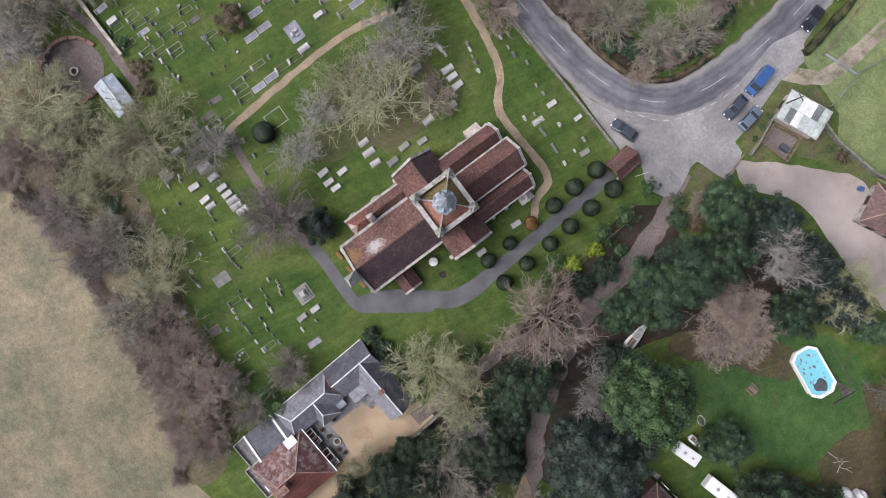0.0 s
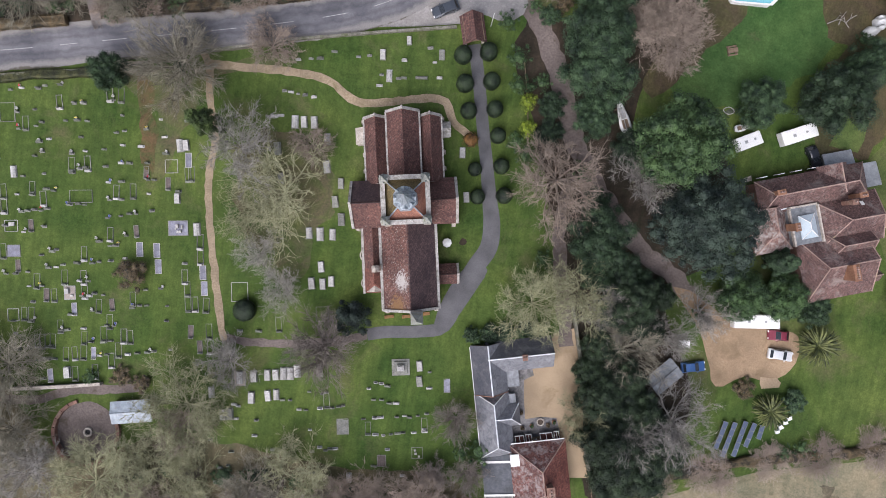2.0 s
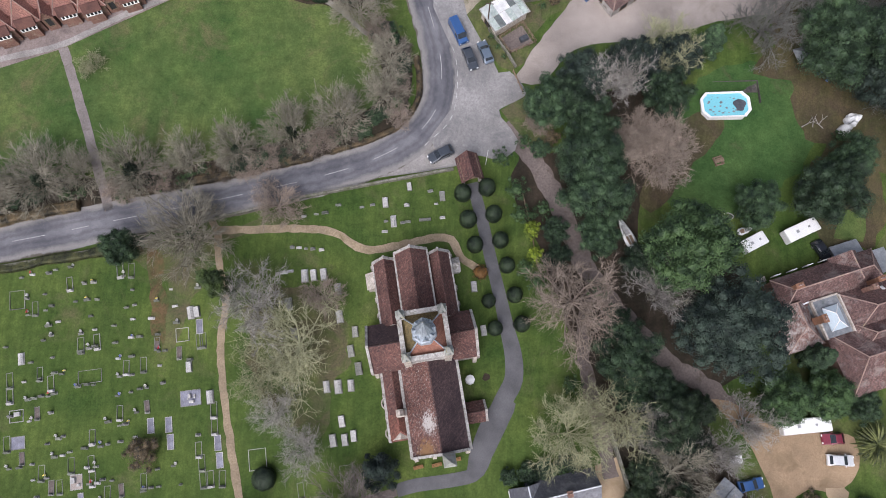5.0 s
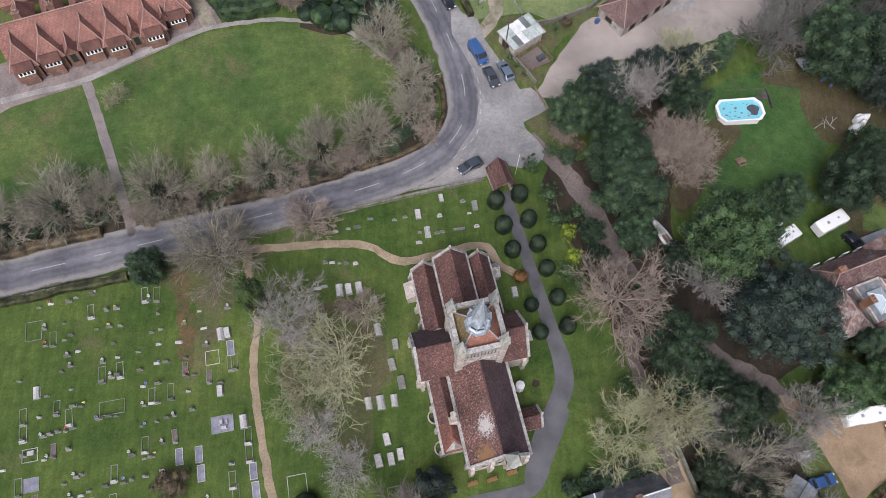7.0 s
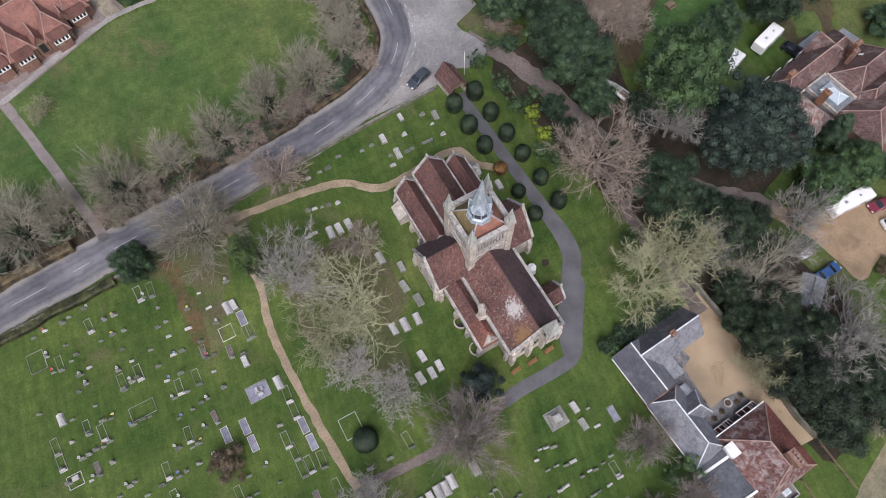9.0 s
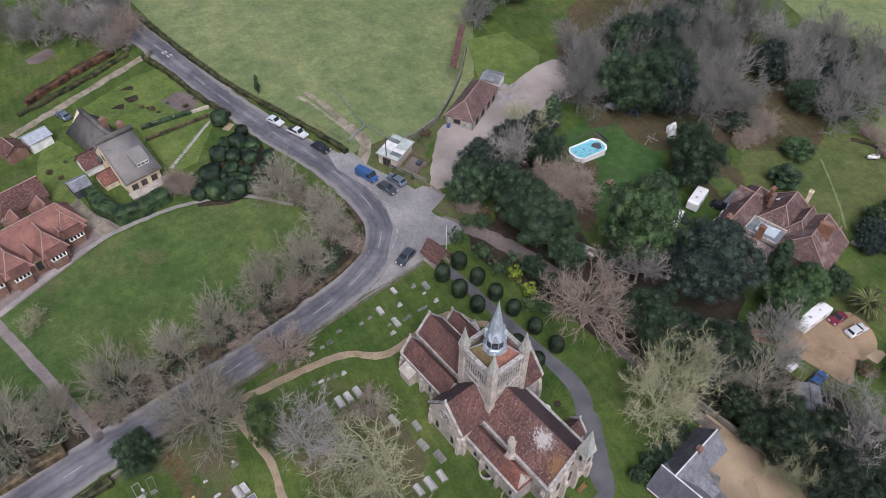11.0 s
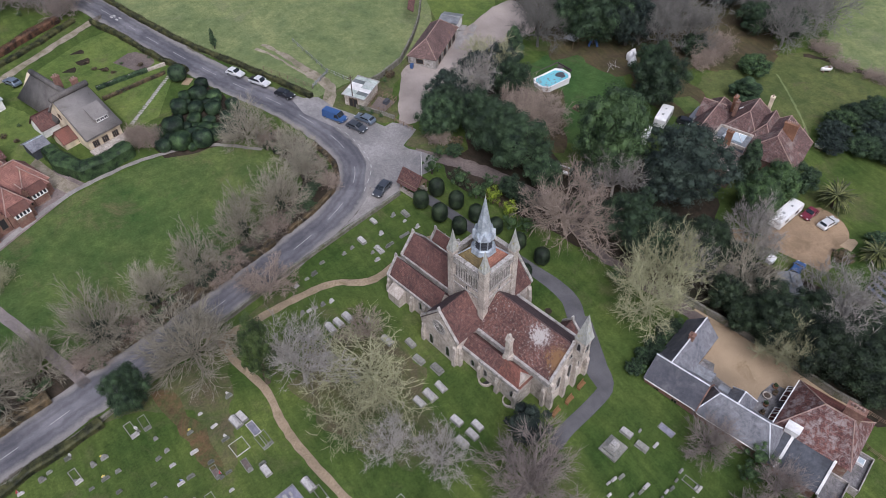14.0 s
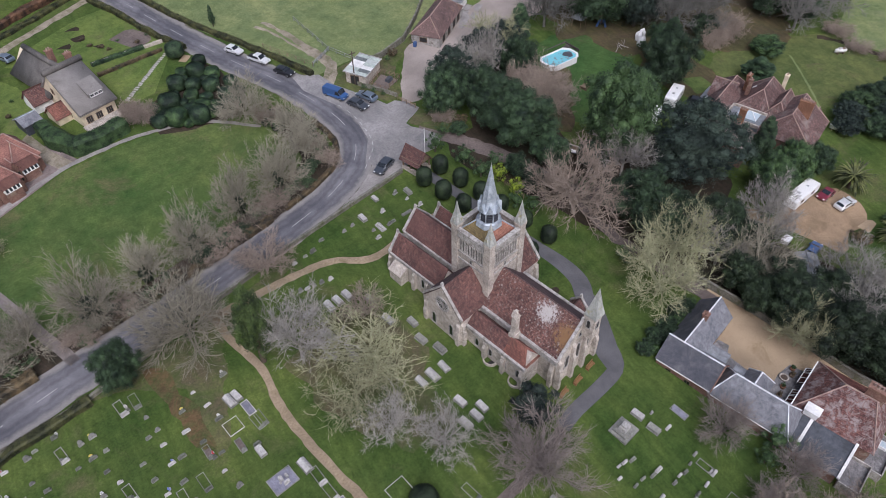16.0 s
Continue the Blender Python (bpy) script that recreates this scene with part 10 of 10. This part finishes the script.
# garden things
pb = thing("picnic_bench", on_ground(44.7, 39.9, 20), "weathered timber picnic bench on the lawn", "picnic bench")
for nm, a in (("tabletop", (-0.9, -0.4, 0.68, 0.9, 0.4, 0.74)), ("seat", (-0.9, -0.85, 0.4, 0.9, -0.6, 0.45)), ("seat", (-0.9, 0.6, 0.4, 0.9, 0.85, 0.45)), ("leg", (-0.7, -0.8, -0.2, -0.6, 0.8, 0.66)), ("leg", (0.6, -0.8, -0.2, 0.7, 0.8, 0.66))):
    part(nm, fix((lambda b: (box(b, *a), b)[-1])(bmesh.new())), M_WOOD, pb)
tarp = thing("covered_stack", on_ground(69.6, 49.2), "heap under a crumpled white tarpaulin", "tarpaulin")
bm = bmesh.new()
ic = bmesh.ops.create_icosphere(bm, subdivisions=3, radius=1.0)
for v in ic["verts"]:
    k = 1 + 0.3 * noise.noise(v.co * 1.7)
    v.co = Vector((v.co.x * 1.3 * k, v.co.y * 1.1 * k, max(v.co.z, -0.1) * 2.6 * k))
part("cover", bm, M_PLASTIC, tarp)
fur = thing("white_chairs", on_ground(67.0, -23.4, 30), "stack of white plastic garden furniture", "garden furniture")
for i, (px, py, s) in enumerate(((0, 0, 0.9), (1.1, 0.4, 0.7), (2.0, 0.9, 0.8), (-0.9, -0.6, 0.7))):
    part("chair", fix((lambda b: (box(b, px - s / 2, py - s / 2, 0.35, px + s / 2, py + s / 2, 0.45), box(b, px - s / 2, py + s / 2 - 0.06, 0.45, px + s / 2, py + s / 2, 0.95), box(b, px - s / 2, py - s / 2, -0.2, px - s / 2 + 0.06, py + s / 2, 0.35), box(b, px + s / 2 - 0.06, py - s / 2, -0.2, px + s / 2, py + s / 2, 0.35), b)[-1])(bmesh.new())), M_PLASTIC, fur)
hut = building("grey_hut", "old hut with a grey slatted roof among the trees", "shed", on_ground(43.4, -17.4, -42))
wing(hut, -1.65, 1.65, -2.6, 2.6, -0.4, 1.9, 2.4, M_WOOD, M_FELT_GREY, along="y", ridge=M_FELT_GREY)
patch("gravel_spot", [(61.6, -15.0), (64.6, -14.8), (65.2, -16.4), (62.2, -17.0)], M_SAND, 0.062, "pale heap of spread gravel", 0.3, "ground")
gz_ = thing("gazebo", on_ground(60.4, 60.4, 20), "open garden shelter with a grey canvas roof", "gazebo")
for sx in (-1.3, 1.3):
    for sy in (-1.1, 1.1):
        part("post", (lambda b: (tube(b, (sx, sy, -0.3), (sx, sy, 2.0), 0.05, 0.05, 6, True), b)[-1])(bmesh.new()), M_WOOD, gz_)
part("canopy", fix((lambda b: (lathe(b, [(2.1, 1.95), (2.15, 2.05), (0.12, 2.9)], 4, start=math.pi / 4), b)[-1])(bmesh.new())), M_FELT_GREY, gz_, "sagging grey canvas roof")
for x, y, a in ((64.6, 58.2, 20), (65.8, 57.4, 70)):
    sl_ = thing("play_frame", on_ground(x, y, a), "blue plastic play frame under the trees", "play frame", "play things")
    part("slide", fix((lambda b: (prism(b, [(-0.9, 0.1), (-0.75, 0.1), (0.75, 1.2), (0.75, 1.35), (0.55, 1.35)], -0.25, 0.25, "y"), b)[-1])(bmesh.new())), P_BIN, sl_)
    for sy in (-0.25, 0.25):
        part("leg", (lambda b: (tube(b, (0.75, sy, -0.2), (0.7, sy, 1.3), 0.04, 0.04, 6, True), b)[-1])(bmesh.new()), P_BIN, sl_)
M_PONDWATER = surface("cloudy_green_water", (0.07, 0.085, 0.06), (0.13, 0.145, 0.11), grain=1.5, patch=0.6, rough=0.25, bump=0.03)
tubs = thing("garden_pond", on_ground(46.3, 30.0), "small kidney-shaped pond with a pale stone rim", "pond")
rim_ = [(0.75 * math.cos(a) * (1 + 0.18 * math.cos(2 * a)), 0.55 * math.sin(a)) for a in [math.tau * i / 20 for i in range(20)]]
for i in range(20):
    (ax, ay), (bx, by) = rim_[i], rim_[(i + 1) % 20]
    part("rim_stone", fix((lambda b: (prism(b, [(ax, ay), (bx, by), (bx * 1.22, by * 1.22), (ax * 1.22, ay * 1.22)], -0.4, 0.14 + 0.03 * (i % 3), "z"), b)[-1])(bmesh.new())), M_GRAVE_PALE, tubs)
part("water", (lambda b: (b.faces.new([b.verts.new((x, y, 0.02)) for x, y in rim_]), b)[-1])(bmesh.new()), M_PONDWATER, tubs)
M_SHEETING = surface("white_tarpaulin", (0.6, 0.6, 0.58), (0.8, 0.8, 0.78), grain=3, patch=0.6, rough=0.5, bump=0.3, depth=0.05, stain=(0.4, 0.4, 0.37), stain_scale=0.8)
heap = thing("covered_heap", on_ground(68.2, 47.4, 20), "white tarpaulin draped over a tall garden heap", "tarpaulin")
bm = bmesh.new()
rings = []
for k, (z, r, ox) in enumerate(((-0.2, 1.35, 0.0), (0.5, 1.25, 0.0), (1.2, 1.05, 0.05), (1.7, 0.8, 0.2), (2.05, 0.5, 0.42), (2.35, 0.56, 0.5), (2.75, 0.62, 0.52), (3.05, 0.4, 0.5), (3.2, 0.08, 0.5))):
    rings.append([bm.verts.new((ox + r * (1 + 0.09 * math.sin(5 * a + k) * (1 if k < 5 else 0.4)) * math.cos(a), 0.72 * r * (1 + 0.09 * math.cos(4 * a - k)) * math.sin(a), z)) for a in [math.tau * i / 18 for i in range(18)]])
for ra, rb_ in zip(rings, rings[1:]):
    for i in range(18):
        bm.faces.new((ra[i], ra[(i + 1) % 18], rb_[(i + 1) % 18], rb_[i]))
bm.faces.new(rings[-1])
part("sheet", fix(bm), M_SHEETING, heap, smooth=True)
for x, y, a, ln in ((61.6, 48.0, 25, 2.6), (62.6, 48.6, 80, 2.2), (63.4, 48.2, 140, 2.4), (64.2, 48.8, 50, 1.9)):
    log = thing("fallen_branch", on_ground(x, y, a), "bare fallen branch on the soil behind the lawn", "branch", "fallen branches")
    bm = bmesh.new()
    tube(bm, (-ln / 2, 0, 0.1), (0, 0.12, 0.45), 0.09, 0.07, 6, True)
    tube(bm, (0, 0.12, 0.45), (ln / 2, -0.1, 1.0), 0.07, 0.04, 6, True)
    tube(bm, (0, 0.12, 0.45), (ln * 0.3, 0.7, 0.9), 0.05, 0.03, 5, True)
    part("limb", fix(bm), M_BARK, log)

# painted road markings
def dash(name, pts, width, material, lift, label):
    return strip(name, pts, width, material, lift, label, 0.0, "road marking", 0.5)


M_LINE = surface("worn_white_road_paint", (0.30, 0.30, 0.29), (0.48, 0.48, 0.46), grain=9, patch=1.5, bump=0.05, stain=(0.2, 0.2, 0.2), stain_scale=3)
cl = smooth_line(ROAD, 1.0)
i = 8
while i < len(cl) - 6:
    if not 118 < i < 124:
        dash("centre_line", [(p.x, p.y) for p in cl[i:i + 5]], 0.1, M_LINE, 0.075, "worn white dashed centre line")
    i += 9
gw = smooth_line([(-7.6, 39.6), (-3.4, 44.4), (-2.4, 49.5), (-2.6, 55), (-4.2, 60.5)], 1.0)
i = 0
while i < len(gw) - 2:
    dash("give_way_line", [(p.x, p.y) for p in gw[i:i + 2]], 0.13, M_LINE, 0.085, "short white dashes along the lay-by")
    i += 2
for x, y in ((-30.4, 120.8), (-29.6, 121.1), (-29.6, 119.1), (-28.8, 119.4)):
    dash("road_letters", [(x, y), (x - 0.35, y + 0.9)], 0.45, M_LINE, 0.08, "worn white letters painted on the road")
